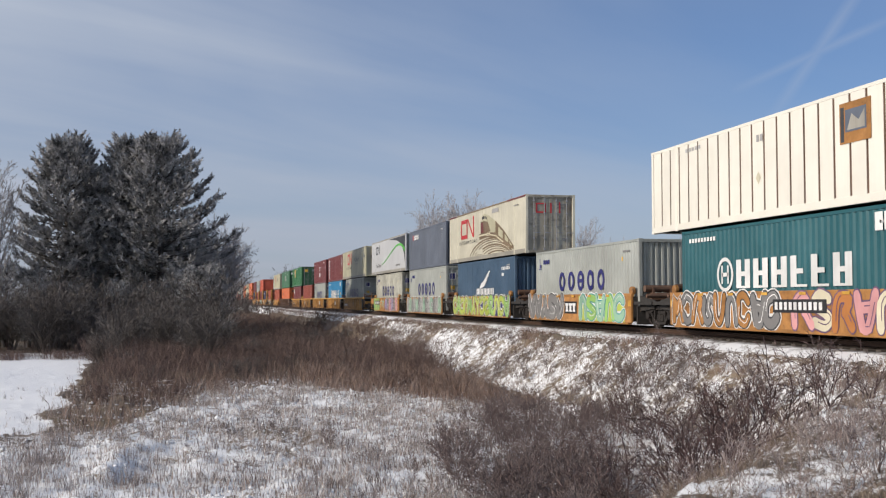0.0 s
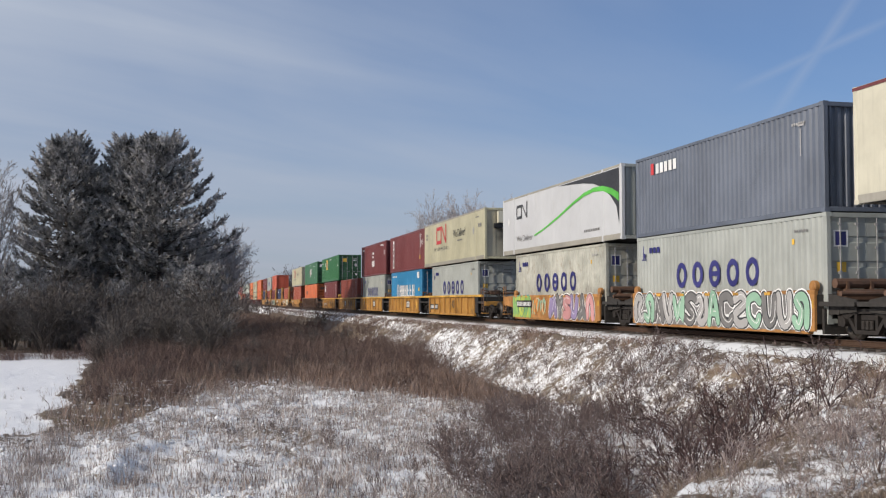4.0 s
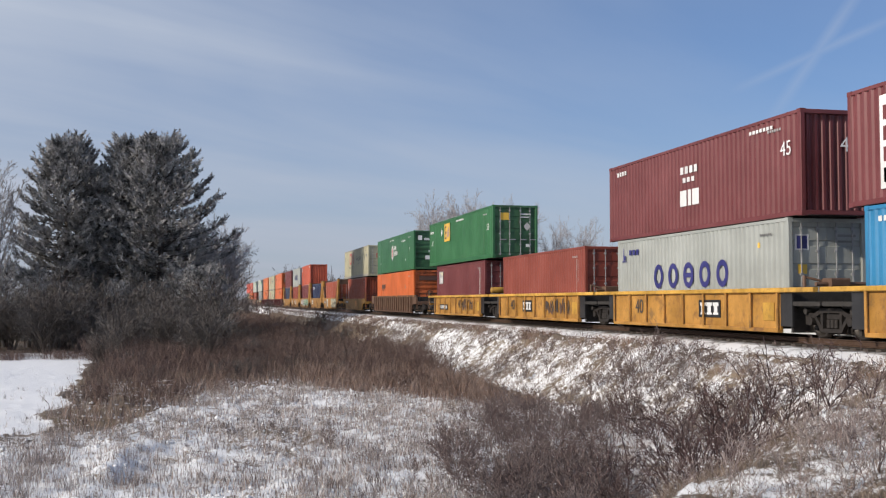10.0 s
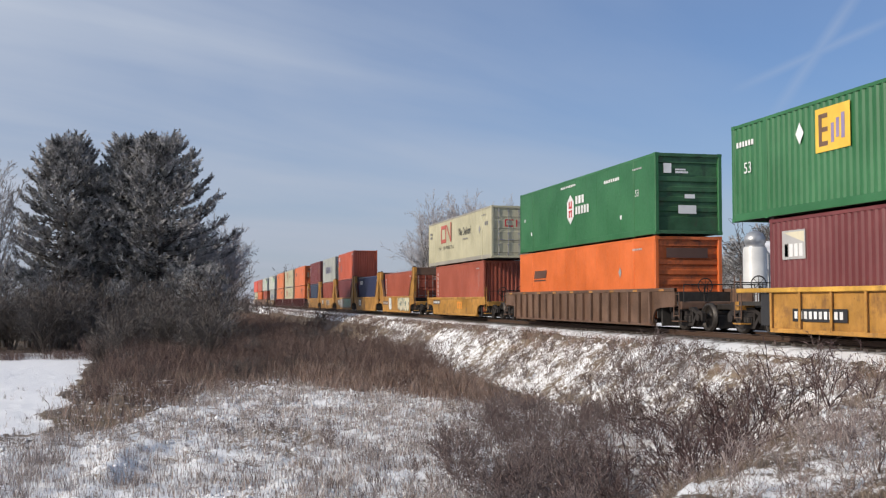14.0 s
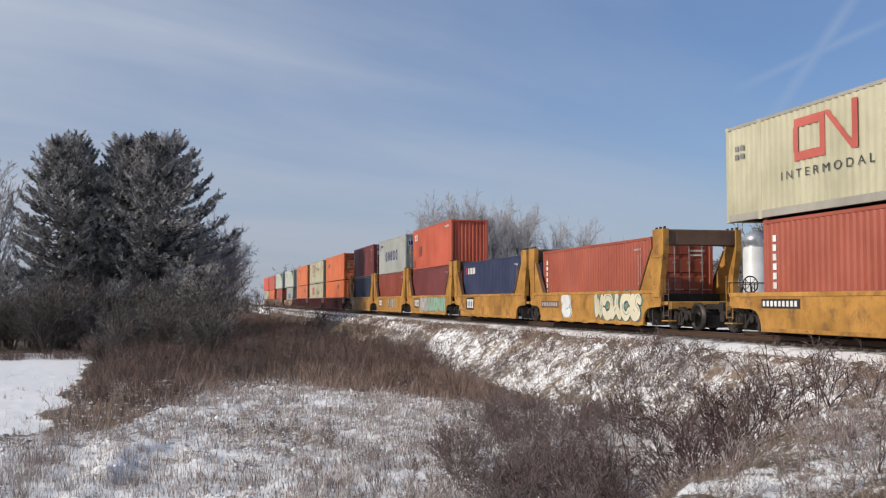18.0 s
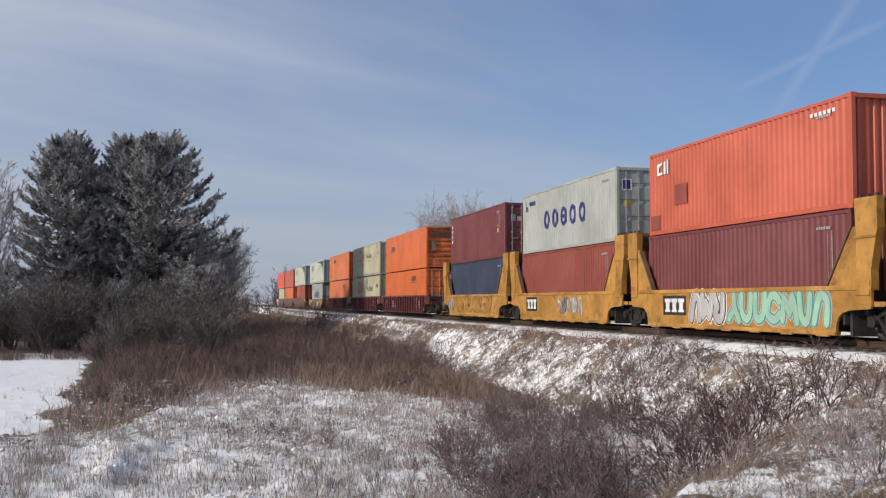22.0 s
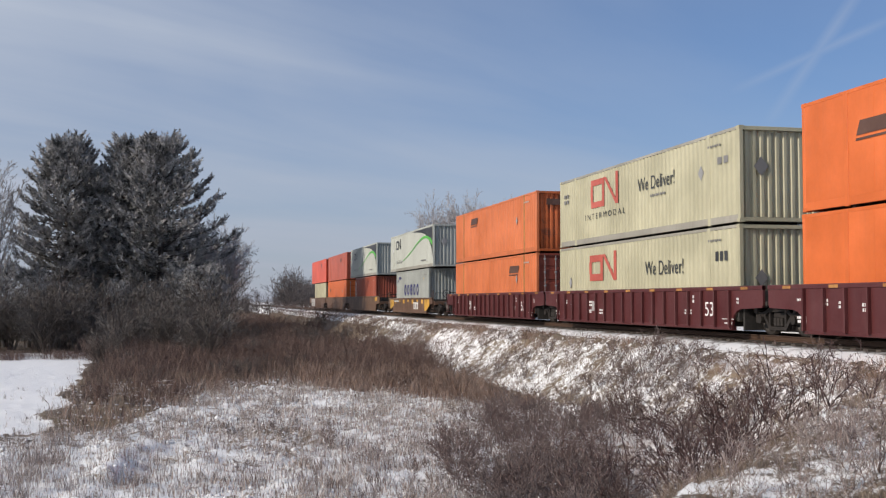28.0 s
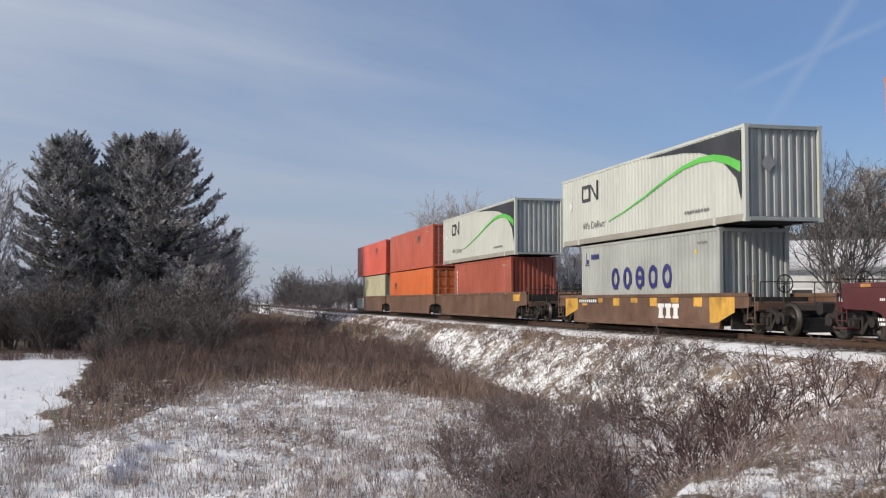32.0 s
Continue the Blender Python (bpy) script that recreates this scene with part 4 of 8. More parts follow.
def m_engine(s):
    """Sepia picture of an engine with its wagons on a curve."""
    s.worm(0.185, 1.95, 3.1, 1.15, 0.23, "ink_red")
    s.word("INTERMODAL", 0.29, 1.12, 0.22, "ink_charcoal", 4.3)
    s.rects([(0.0, 0.12, 2.82, 2.90), (0.8, 1.0, 2.82, 2.90)], "maroon", lift=0.006)
    s.rects([(0.12, 0.8, 2.83, 2.89)], "ink_sepia", lift=0.005)
    for i in range(7):                                    # the curve of the track, fanning out to the left
        arc, rh = Build(), 1.45 - 0.125 * i
        low = math.asin(min(0.95, 0.58 / rh))
        ring(arc, s.y(0.585 + 0.014 * i), -0.3, 4.7 - 0.30 * i, rh, 0.085 if i % 3 == 0 else 0.05, s.x - 0.0045, low, math.pi - low, 26)
        part("picture_arc", arc, "ink_sepia", s.ob)
    s.poly([(0.455, 1.14), (0.455, 1.45), (0.52, 1.50), (0.665, 1.36), (0.76, 0.90), (0.872, 0.36), (0.872, 0.27), (0.75, 0.70), (0.66, 1.08), (0.56, 1.2)], "ink_sepia", "picture", 0.006, "dark underframe of the pictured engine")
    s.poly([(0.52, 1.30), (0.60, 1.33), (0.665, 1.22), (0.76, 0.78), (0.75, 0.74), (0.66, 1.16), (0.60, 1.26)], "ink_cream", "picture", 0.0085)
    s.poly([(0.565, 2.46), (0.665, 1.98), (0.665, 1.36), (0.59, 1.48)], "tan", "picture", 0.0095)
    s.poly([(0.665, 1.98), (0.76, 1.40), (0.872, 0.46), (0.872, 0.36), (0.76, 0.90), (0.665, 1.36)], "ink_sepia", "picture", 0.0088)
    for f0, f1, za, zb, zc, zd in ((0.70, 0.752, 1.16, 1.62, 1.32, 0.93), (0.775, 0.815, 0.86, 1.18, 0.86, 0.66), (0.83, 0.855, 0.60, 0.74, 0.52, 0.46)):
        s.poly([(f0, za), (f0, zb), (f1, zc), (f1, zd)], "tan", "picture", 0.0115)
    s.poly([(0.475, 1.46), (0.474, 2.15), (0.52, 2.22), (0.57, 2.02), (0.602, 1.49)], "ink_sepia", "picture", 0.012, "dark nose of the pictured engine")
    s.poly([(0.488, 2.12), (0.492, 2.48), (0.53, 2.56), (0.568, 2.36), (0.568, 2.05), (0.52, 2.16)], "tan", "picture", 0.0142)
    s.poly([(0.494, 2.24), (0.497, 2.40), (0.528, 2.45), (0.528, 2.28)], "ink_charcoal", "picture", 0.0162)
    s.poly([(0.538, 2.26), (0.538, 2.40), (0.558, 2.32), (0.558, 2.18)], "ink_charcoal", "picture", 0.0162)
    s.poly([(0.478, 1.50), (0.477, 2.05), (0.505, 2.10), (0.515, 1.50)], "maroon", "picture", 0.0162)
    s.poly([(0.458, 1.30), (0.458, 1.40), (0.60, 1.42), (0.60, 1.36)], "ink_cream", "picture", 0.0142)
    s.rects([(0.42, 0.50, 0.30, 0.58)], "cream", "patch", lift=0.0085)
    s.rects([(0.62, 0.70, 2.45, 2.68)], "ink_silver", "patch")


def m_swoosh(s, start=0.021):
    H = HIGH - 0.3
    zz = lambda q: 0.26 + q * H * 0.96
    s.poly([(f, zz(q)) for f, q in ((0.55, 1), (0.985, 1), (0.985, 0.14), (0.969, 0.42), (0.93, 0.6), (0.881, 0.76), (0.82, 0.86), (0.746, 0.92), (0.672, 0.955))], "ink_black", "swoosh_field", 0.004, "black corner field")
    pts = ((0.332, 0.205, start), (0.42, 0.29, 0.8 * start + 0.006), (0.546, 0.45, 0.6 * start + 0.014), (0.66, 0.62, 0.4 * start + 0.024), (0.746, 0.725, 0.2 * start + 0.035), (0.82, 0.765, 0.045), (0.881, 0.745, 0.055), (0.94, 0.66, 0.07), (0.984, 0.55, 0.085))
    s.band([(f, zz(q), t * 1.9) for f, q, t in pts], "ink_green", "swoosh", 0.008, "bright green swoosh")
    s.worm(0.15, 2.1, 1.8, 0.70, 0.14, "ink_charcoal")
    s.word("We Deliver", 0.235, 0.74, 0.30, "ink_grey", 2.6)
    s.bars(0.88, 0.95, 2.5, 0.13, 8, "white")
    s.diamond(0.068, 1.7, 0.17, "white", 1.4)
    s.bars(0.75, 0.86, 0.55, 0.1, 9, "ink_grey")


def m_swoosh_thin(s):
    m_swoosh(s, 0.009)


def m_tall_label(s):
    s.rects([(0.095, 0.135, 0.35, 2.6)], "white", "label_plate", "upright white label")
    s.column(0.115, 0.30, 0.5, 2.5, 4, "maroon", "label_bar")
    s.word("45", 0.94, 1.95, 0.42, "white")
    s.rects([(0.885, 0.888, 1.1, 2.5), (0.90, 0.906, 1.6, 2.6)], "white")
    s.rects([(0.875, 0.893, 0.75, 1.05)], "ink_gold")


def m_slabs(s):
    s.bars(0.463, 0.561, 2.05, 0.24, 4, "white", "logo_mark")
    s.bars(0.475, 0.545, 1.72, 0.16, 3, "white", "logo_mark")
    s.rects([(0.46, 0.495, 0.85, 1.38), (0.503, 0.52, 0.85, 1.38), (0.526, 0.561, 0.85, 1.38)], "white", "logo_mark")
    s.bars(0.06, 0.13, 2.55, 0.16, 4, "white")
    s.word("45", 0.945, 1.9, 0.42, "white")
    s.bars(0.80, 0.90, 2.62, 0.1, 7, "white")


def m_upright(s):
    s.column(0.05, 0.19, 0.95, 2.55, 6, "white", "logo_mark")
    s.rects([(0.906, 0.908, 1.2, 2.3), (0.926, 0.928, 1.5, 2.3)], "ink_silver")


def m_plain(s):
    s.rects([(0.9165, 0.918, 1.0, 2.4), (0.932, 0.9338, 1.4, 2.4)], "ink_silver")


def m_patch(s):
    s.rects([(0.055, 0.15, 1.75, 2.55)], "ink_silver", "label_plate", "pale square label plate")
    s.poly([(0.06, 2.5), (0.145, 2.5), (0.145, 2.2)], "ink_cream", "label_plate", 0.007)
    s.bars(0.065, 0.145, 2.0, 0.35, 4, "white", "label_plate")
    m_plain(s)
    s.column(0.915, 0.12, 1.0, 2.5, 9, "white")


def m_logistics(s):
    wings = ((0.47, 0.70, 1.42, 2.3), (0.45, 0.68, 1.36, 2.05), (0.43, 0.65, 1.32, 1.8))
    for i, (f0, f1, z0, z1) in enumerate(wings):
        f1 = f0 + (f1 - f0) * 0.62
        s.poly([(f0, z0), (f0 + 0.05, z0 + 0.05), (f1, z1), (f1 - 0.03, z1 - 0.05), (f0 + 0.03, z0 + 0.3)], "white", "logo_mark", 0.004 + 0.002 * i)
    s.bars(0.375, 0.68, 1.15, 0.34, 12, "white", "logo_mark")
    s.bars(0.80, 0.93, 2.35, 0.16, 6, "white")
    s.rects([(0.80, 0.835, 1.95, 2.1)], "white")


def m_dashes(f=0.06):
    def mark(s):
        s.rects([(f, f + 0.02, 2.2, 2.6)], "ink_red", "logo_mark")
        s.bars(f + 0.035, f + 0.18, 2.38, 0.36, 5, "white", "logo_mark")
        s.rects([(0.90, 0.925, 2.42, 2.5), (0.909, 0.912, 1.6, 2.35)], "ink_silver")
    return mark


def m_gold_plate(s):
    s.rects([(0.28, 0.375, 1.5, 2.65)], "ink_gold", "label_plate", "square gold label plate")
    s.rects([(0.29, 0.315, 1.65, 1.77), (0.29, 0.315, 2.02, 2.14), (0.29, 0.315, 2.38, 2.5), (0.29, 0.299, 1.65, 2.5)], "brown", "logo_mark", lift=0.007)
    s.rects([(0.324, 0.332, 1.7, 2.2), (0.338, 0.346, 1.8, 2.3), (0.352, 0.361, 1.75, 2.4)], "ink_violet", "logo_mark", lift=0.007)
    s.diamond(0.233, 2.15, 0.2, "white", 1.5)
    s.word("53", 0.94, 1.75, 0.36, "white")
    s.word("53", 0.06, 1.55, 0.34, "white")
    s.bars(0.02, 0.085, 2.3, 0.16, 6, "white")
    s.bars(0.48, 0.60, 2.62, 0.10, 9, "white")


def m_hexagon(s):
    L = s.L
    f, z = 0.456, 1.6
    hexa = lambda k: [(f - 0.5 * k / L, z - 0.38 * k), (f, z - 0.76 * k), (f + 0.5 * k / L, z - 0.38 * k), (f + 0.5 * k / L, z + 0.38 * k), (f, z + 0.76 * k), (f - 0.5 * k / L, z + 0.38 * k)]
    s.poly(hexa(0.85), "white", "logo_mark", 0.004, "tall white hexagon mark")
    s.rects([(f - 0.012, f - 0.004, z - 0.35, z - 0.05), (f + 0.004, f + 0.012, z - 0.35, z - 0.05), (f - 0.012, f + 0.012, z - 0.13, z - 0.04), (f - 0.012, f - 0.004, z + 0.05, z + 0.35), (f + 0.004, f + 0.012, z + 0.05, z + 0.35), (f - 0.012, f + 0.012, z + 0.04, z + 0.13)], "ink_red", "logo_mark", lift=0.008)
    s.bars(0.495, 0.565, 1.95, 0.34, 3, "white", "logo_mark")
    s.bars(0.495, 0.60, 1.5, 0.34, 5, "white", "logo_mark")
    s.word("53", 0.90, 1.6, 0.26, "white")
    s.bars(0.70, 0.80, 2.35, 0.12, 7, "white")
    s.bars(0.38, 0.5, 2.62, 0.09, 9, "white")
    s.rects([(0.045, 0.055, 1.5, 1.65), (0.11, 0.12, 0.8, 0.95), (0.80, 0.81, 0.75, 0.9)], "white")


def m_logo_bar(f0=0.15, f1=0.257, z=1.9):
    def mark(s):
        s.poly([(f0, z - 0.19), (f1 - 0.01, z - 0.19), (f1, z + 0.17), (f0 + 0.01, z + 0.17)], "ink_bark", "logo_mark", 0.004, "slanted dark logo bar")
        s.poly([(f0 - 0.002, z - 0.32), (f1 - 0.012, z - 0.32), (f1 - 0.01, z - 0.26), (f0, z - 0.26)], "ink_bark", "logo_mark", 0.004)
        s.diamond(0.80, 1.7, 0.15, "grey", 1.4)
    return mark


def m_patched(s):
    s.poly([(0.055, 2.1), (0.055, 2.5), (0.09, 2.55), (0.09, 2.45), (0.068, 2.4), (0.068, 2.2), (0.09, 2.2), (0.09, 2.1)], "white", "logo_mark")
    s.rects([(0.10, 0.112, 2.1, 2.55), (0.12, 0.13, 2.1, 2.6)], "white", "logo_mark")
    s.rects([(0.17, 0.245, 0.95, 1.65), (0.01, 0.075, 0.2, 0.7)], "brick", "patch", "darker repainted patch")
    s.bars(0.85, 0.95, 2.6, 0.1, 6, "white")


def m_corner(s):
    s.column(0.04, 0.2, 1.3, 2.55, 4, "white", "logo_mark")
    s.rects([(0.927, 0.929, 1.3, 2.4), (0.908, 0.911, 2.0, 2.4)], "ink_silver")
    s.rects([(0.885, 0.902, 1.42, 1.62)], "ink_gold")
    s.poly([(0.888, 1.72), (0.898, 1.72), (0.893, 1.9)], "ink_gold", "marking")


def m_box(s):
    """White sides with a square window-like picture and faint placards."""
    s.rects([(0.71, 0.79, 1.57, 2.6)], "ochre", "label_plate", "ochre square label plate with a dark picture")
    s.rects([(0.725, 0.779, 1.85, 2.42)], "slate", "label_plate", lift=0.007)
    s.poly([(0.73, 1.9), (0.742, 2.3), (0.76, 2.1), (0.775, 2.35), (0.775, 1.9)], "grey_tan", "label_plate", 0.010)
    s.rects([(0.713, 0.722, 1.62, 2.5)], "ink_charcoal", "label_plate", lift=0.008)
    s.diamond(0.46, 1.2, 0.14, "ink_cream", 1.3)
    s.bars(0.17, 0.24, 2.62, 0.12, 5, "ink_silver")
    s.bars(0.455, 0.48, 2.35, 0.2, 2, "ink_silver")


def end_word(c, L, w, x, z, h):
    """White figures on the leading end."""
    me = WORDS[w].copy()
    me.materials.append(M["white"])
    part("lettering", me, "white", c).matrix_basis = Matrix.Translation((x, -L / 2 + 0.045, z)) @ Euler((radians(90), 0, 0)).to_matrix().to_4x4() @ Matrix.Scale(h, 4)


LOW, UP = 0.39, 3.318

container(-136.74 - FT53, UP, FT53, "white53", "white ribbed 53-foot container stacked on a teal one", "panels", "door", m_box)
container(-138.98 - FT40, LOW, FT40, "teal", "dark teal corrugated container with white lettering blocks, in a graffitied car", "iso", "door", m_roundel)
container(-135.4, LOW, FT40, "pale_grey", "pale grey corrugated container riding alone in a graffitied car", "iso", "corr", m_rings)
c = container(-121.8, UP, FT53, "cream", "cream 53-foot container with a sepia engine picture and rust-stained doors", "smooth", "door", m_engine, "cream_stained")
end_mark(c, FT53, [(-0.75, -0.25, 2.0, 2.08), (-0.75, -0.67, 2.0, 2.5), (-0.75, -0.25, 2.44, 2.5), (0.0, 0.08, 2.0, 2.5), (0.45, 0.53, 2.0, 2.55), (-0.3, -0.22, 2.0, 2.5)], "ink_red")
container(-119.7, LOW, FT40, "steel_blue", "blue-grey container with a white wing mark, in a graffitied car", "smooth", "corr", m_logistics)
container(-104.25, UP, FT40, "slate", "slate grey corrugated container stacked on a pale one", "iso", "corr", m_dashes(0.11))
container(-104.3, LOW, FT40, "pale_grey", "pale grey corrugated container with navy oval rings, in a graffitied car", "iso", "door", m_rings)
container(-90.85, UP, FT53, "pure", "clean white 53-foot container with a green swoosh", "smooth", "corr", m_swoosh, end_colour="pale_grey")
container(-89.0, LOW, FT40, "streaked_grey", "rust-streaked pale grey container with navy oval rings", "iso", "door", m_rings)
container(-71.0, UP, FT53, "tan", "tan refrigerated 53-foot container with a sooty cooling unit", "smooth", "reefer", tan_marks)
container(-69.25, LOW, FT40, "pale_grey", "pale grey corrugated container with navy oval rings, in a yellow car", "iso", "door", m_rings)
c = container(-54.45, UP, FT45, "maroon", "maroon 45-foot container with an upright white label", "iso", "corr", m_tall_label)
container(-53.55, LOW, FT40, "blue", "bright blue corrugated container with white blocks, in a yellow car", "iso", "door", m_roundel)
end_word(c, FT45, "45", 0.30, 1.95, 0.42)
c = container(-38.6, UP, FT45, "maroon", "maroon 45-foot container with white marks", "iso", "corr", m_slabs)
end_word(c, FT45, "45", 0.30, 1.95, 0.42)
container(-37.9, LOW, FT40, "pale_grey", "pale grey container with navy oval rings below a maroon one", "iso", "door", m_rings)
container(-22.1, LOW, FT40, "brick", "brick red corrugated container riding alone in a yellow car", "iso", "door", m_plain)
# the leading end takes the green with shade in its colour
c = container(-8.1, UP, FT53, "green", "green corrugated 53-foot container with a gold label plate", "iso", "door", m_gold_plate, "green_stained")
end_mark(c, FT53, [(-0.85, -0.35, 2.1, 2.5)], "ink_gold")
end_diamond(c, FT53, 0.7, 1.75, 0.2, "ink_silver")
container(-6.15, LOW, FT40, "maroon", "maroon container with a pale square label plate, in a yellow car", "iso", "door", m_patch)
# again the shade-darkened green on the leading end
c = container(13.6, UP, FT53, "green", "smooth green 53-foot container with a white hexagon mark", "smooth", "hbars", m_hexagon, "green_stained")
end_mark(c, FT53, [(-0.95, -0.65, 2.2, 2.55), (-0.5, -0.1, 2.3, 2.36), (-0.5, 0.0, 2.2, 2.27), (-0.15, 0.25, 1.3, 1.45), (-0.4, 0.3, 0.75, 1.05)], "white", -0.045)
c = container(13.65, LOW, FT53, "orange", "orange 53-foot container below a green one in a brown car", "smooth", "hbars", m_logo_bar(0.14, 0.26, 1.86), "orange_stained")
end_mark(c, FT53, [(-0.85, 0.75, 2.15, 2.5)], "ink_bark", -0.045)
c = container(35.15, UP, FT53, "tan", "tan corrugated 53-foot container with a red line mark", "dom", "door", m_tan_faded)
end_mark(c, FT53, [(-0.5, 0.0, 1.75, 1.82), (-0.5, -0.43, 1.75, 2.15), (-0.5, 0.0, 2.1, 2.15), (0.15, 0.22, 1.75, 2.15), (0.55, 0.62, 1.75, 2.15)], "ink_red")
container(37.1, LOW, FT40, "rust_red", "brick red corrugated container below a tan one", "iso", "corr", m_upright)
container(57.1, LOW, FT40, "rust_red", "brick red corrugated container riding alone in a yellow car", "iso", "door", m_upright)
container(72.4, LOW, FT40, "navy", "navy blue corrugated container riding alone in a yellow car", "iso", "corr", m_dashes())
container(87.8, UP, FT40, "coral", "faded coral red container stacked on a maroon one", "iso", "corr", m_patched)
container(87.9, LOW, FT40, "maroon", "maroon container in a yellow graffitied car", "iso", "corr", m_plain)
container(103.1, UP, FT40, "pale_grey", "pale grey container with navy oval rings stacked on a red one", "iso", "door", m_rings)
container(103.2, LOW, FT40, "brick", "brick red container below a pale grey one", "iso", "corr", m_plain)
c = container(118.5, UP, FT40, "maroon", "dark maroon container stacked on a navy one", "iso", "door", m_corner)
end_mark(c, FT40, [(-0.85, -0.6, 1.95, 2.3), (-0.5, -0.25, 1.95, 2.2), (-0.15, 0.1, 1.95, 2.2)], "ink_silver")
container(118.4, LOW, FT40, "dull_blue", "dull blue corrugated container below a maroon one", "iso", "corr", m_plain)
c = container(137.9, UP, FT53, "orange", "orange 53-foot container with a dark logo bar and sooty end", "smooth", "hbars", m_logo_bar(), "orange_stained")
end_mark(c, FT53, [(-0.8, 0.85, 2.2, 2.5)], "ink_bark", -0.045)
end_mark(c, FT53, [(-0.9, -0.6, 1.2, 1.9), (0.55, 0.85, 0.7, 1.9)], "ink_sepia", 0.0)
container(137.95, LOW, FT53, "orange", "bright orange 53-foot container in an oxblood car", "smooth", "door", m_logo_bar(0.675, 0.778, 2.3))
c = container(157.45, UP, FT53, "tan", "tan corrugated 53-foot container with a red mark, stacked on its like", "dom", "corr", m_tan_faded)
end_diamond(c, FT53, -0.55, 1.7, 0.25, "ink_grey")
c = container(157.5, LOW, FT53, "tan", "tan corrugated 53-foot container in an oxblood car", "dom", "corr", m_tan_low)
end_diamond(c, FT53, -0.55, 1.3, 0.22, "ink_grey")
c = container(177.0, UP, FT53, "faded_orange", "weathered orange 53-foot container stacked on its like", "dom", "corr", m_logo_bar(0.227, 0.325, 2.28), end_colour="orange_stained")
end_mark(c, FT53, [(-0.8, 1.0, 2.25, 2.55)], "ink_bark", 0.0)
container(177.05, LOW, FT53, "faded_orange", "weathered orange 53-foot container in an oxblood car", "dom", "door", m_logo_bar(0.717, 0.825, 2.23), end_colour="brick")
c = container(199.8, UP, FT53, "swoosh", "off-white 53-foot container with a green swoosh", "dom", "corr", m_swoosh_thin, end_colour="pale_grey")
end_diamond(c, FT53, -0.5, 1.75, 0.25, "grey")
container(201.6, LOW, FT40, "pale_grey", "pale grey corrugated container below an off-white one", "iso", "corr", m_rings)
container(223.2, UP, FT53, "swoosh", "off-white 53-foot container stacked on a red one", "dom", "corr", m_swoosh_thin, end_colour="pale_grey")
container(224.2, LOW, FT40, "rust_red", "brick red corrugated container with an upright white mark", "iso", "corr", m_upright)
container(242.6, UP, FT53, "coral", "orange-red 53-foot container stacked on an orange one", "smooth", "door", m_logo_bar(0.68, 0.75, 2.2))
container(242.7, LOW, FT53, "orange", "orange 53-foot container in a brown car", "smooth", "door", m_logo_bar(0.12, 0.19, 1.9))
container(261.2, UP, FT53, "red", "bright red 53-foot container at the end of the train", "smooth", "door", m_logo_bar(0.68, 0.75, 2.2))
container(262.0, LOW, FT40, "tan", "tan container in the last car of the train", "iso", "door", m_plain)

# ---- well cars ----
WHEEL_R = 0.46
WHEELSETS = []


def wheelset_mesh():
    b = Build().tube((-0.95, 0, 0), (0.95, 0, 0), 0.075, sides=10)
    for s in (-1, 1):
        x = s * 0.72
        b.lathe([(0.07, 0.10 * s), (0.15, 0.10 * s), (0.17, 0.03 * s), (0.36, 0.02 * s), (0.38, 0.085 * s), (WHEEL_R, 0.085 * s), (WHEEL_R + 0.004, -0.02 * s), (WHEEL_R + 0.026, -0.03 * s), (WHEEL_R + 0.026, -0.05 * s), (0.38, -0.05 * s), (0.15, -0.03 * s), (0.07, -0.03 * s)], (x, 0, 0), (1, 0, 0), 24)
    me = b.mesh("wheelset", "wheel")
    me.materials.append(M["tread"])
    for p in me.polygons:
        c = p.center
        r = math.hypot(c.y, c.z)
        if r > 0.36 and abs(c.x) > 0.7:
            p.material_index = 1
        p.use_smooth = True
    return me


def bogie_mesh():
    b = Build()
    for s in (-1, 1):
        x0, x1 = sorted((s * 0.98, s * 1.12))
        top = [(-1.16, 0.36), (-1.16, 0.60), (-1.02, 0.68), (-0.75, 0.66), (-0.45, 0.80), (0.45, 0.80), (0.75, 0.66), (1.02, 0.68), (1.16, 0.60), (1.16, 0.36), (1.05, 0.36), (1.02, 0.55), (0.76, 0.54), (0.42, 0.68), (-0.42, 0.68), (-0.76, 0.54), (-1.02, 0.55), (-1.05, 0.36)]
        b.prism(top, x0, x1, "x")
        b.prism([(-0.80, 0.60), (-0.70, 0.62), (-0.40, 0.27), (0.40, 0.27), (0.70, 0.62), (0.80, 0.60), (0.46, 0.17), (-0.46, 0.17)], x0 + 0.01, x1 - 0.01, "x")
        for y in (-0.42, 0.42):
            b.box(x0 + 0.01, x1 - 0.01, y - 0.05, y + 0.05, 0.22, 0.72)
        for y in (-0.89, 0.89):
            b.tube((s * 0.96, y, WHEEL_R), (s * 1.17, y, WHEEL_R), 0.12, sides=12)
    b.box(-1.05, 1.05, -0.28, 0.28, 0.52, 0.66, 0.03)
    b.tube((0, 0, 0.66), (0, 0, 0.80), 0.24, sides=14)
    for y in (-0.3, 0.3):
        b.box(-0.85, 0.85, y - 0.04, y + 0.04, 0.30, 0.40)
    # solid block added only to darken the gap under the truck
    b.box(-0.62, 0.62, -1.3, 1.3, 0.11, 0.50, 0.04)
    return b.mesh("bogie", "truck")


def spring_mesh():
    prof = [(0.055 + 0.02 * (k % 2), 0.0225 * k) for k in range(11)]
    return Build().lathe(prof, (0, 0, 0.285), (0, 0, 1), 10).mesh("spring", "truck", smooth=True)


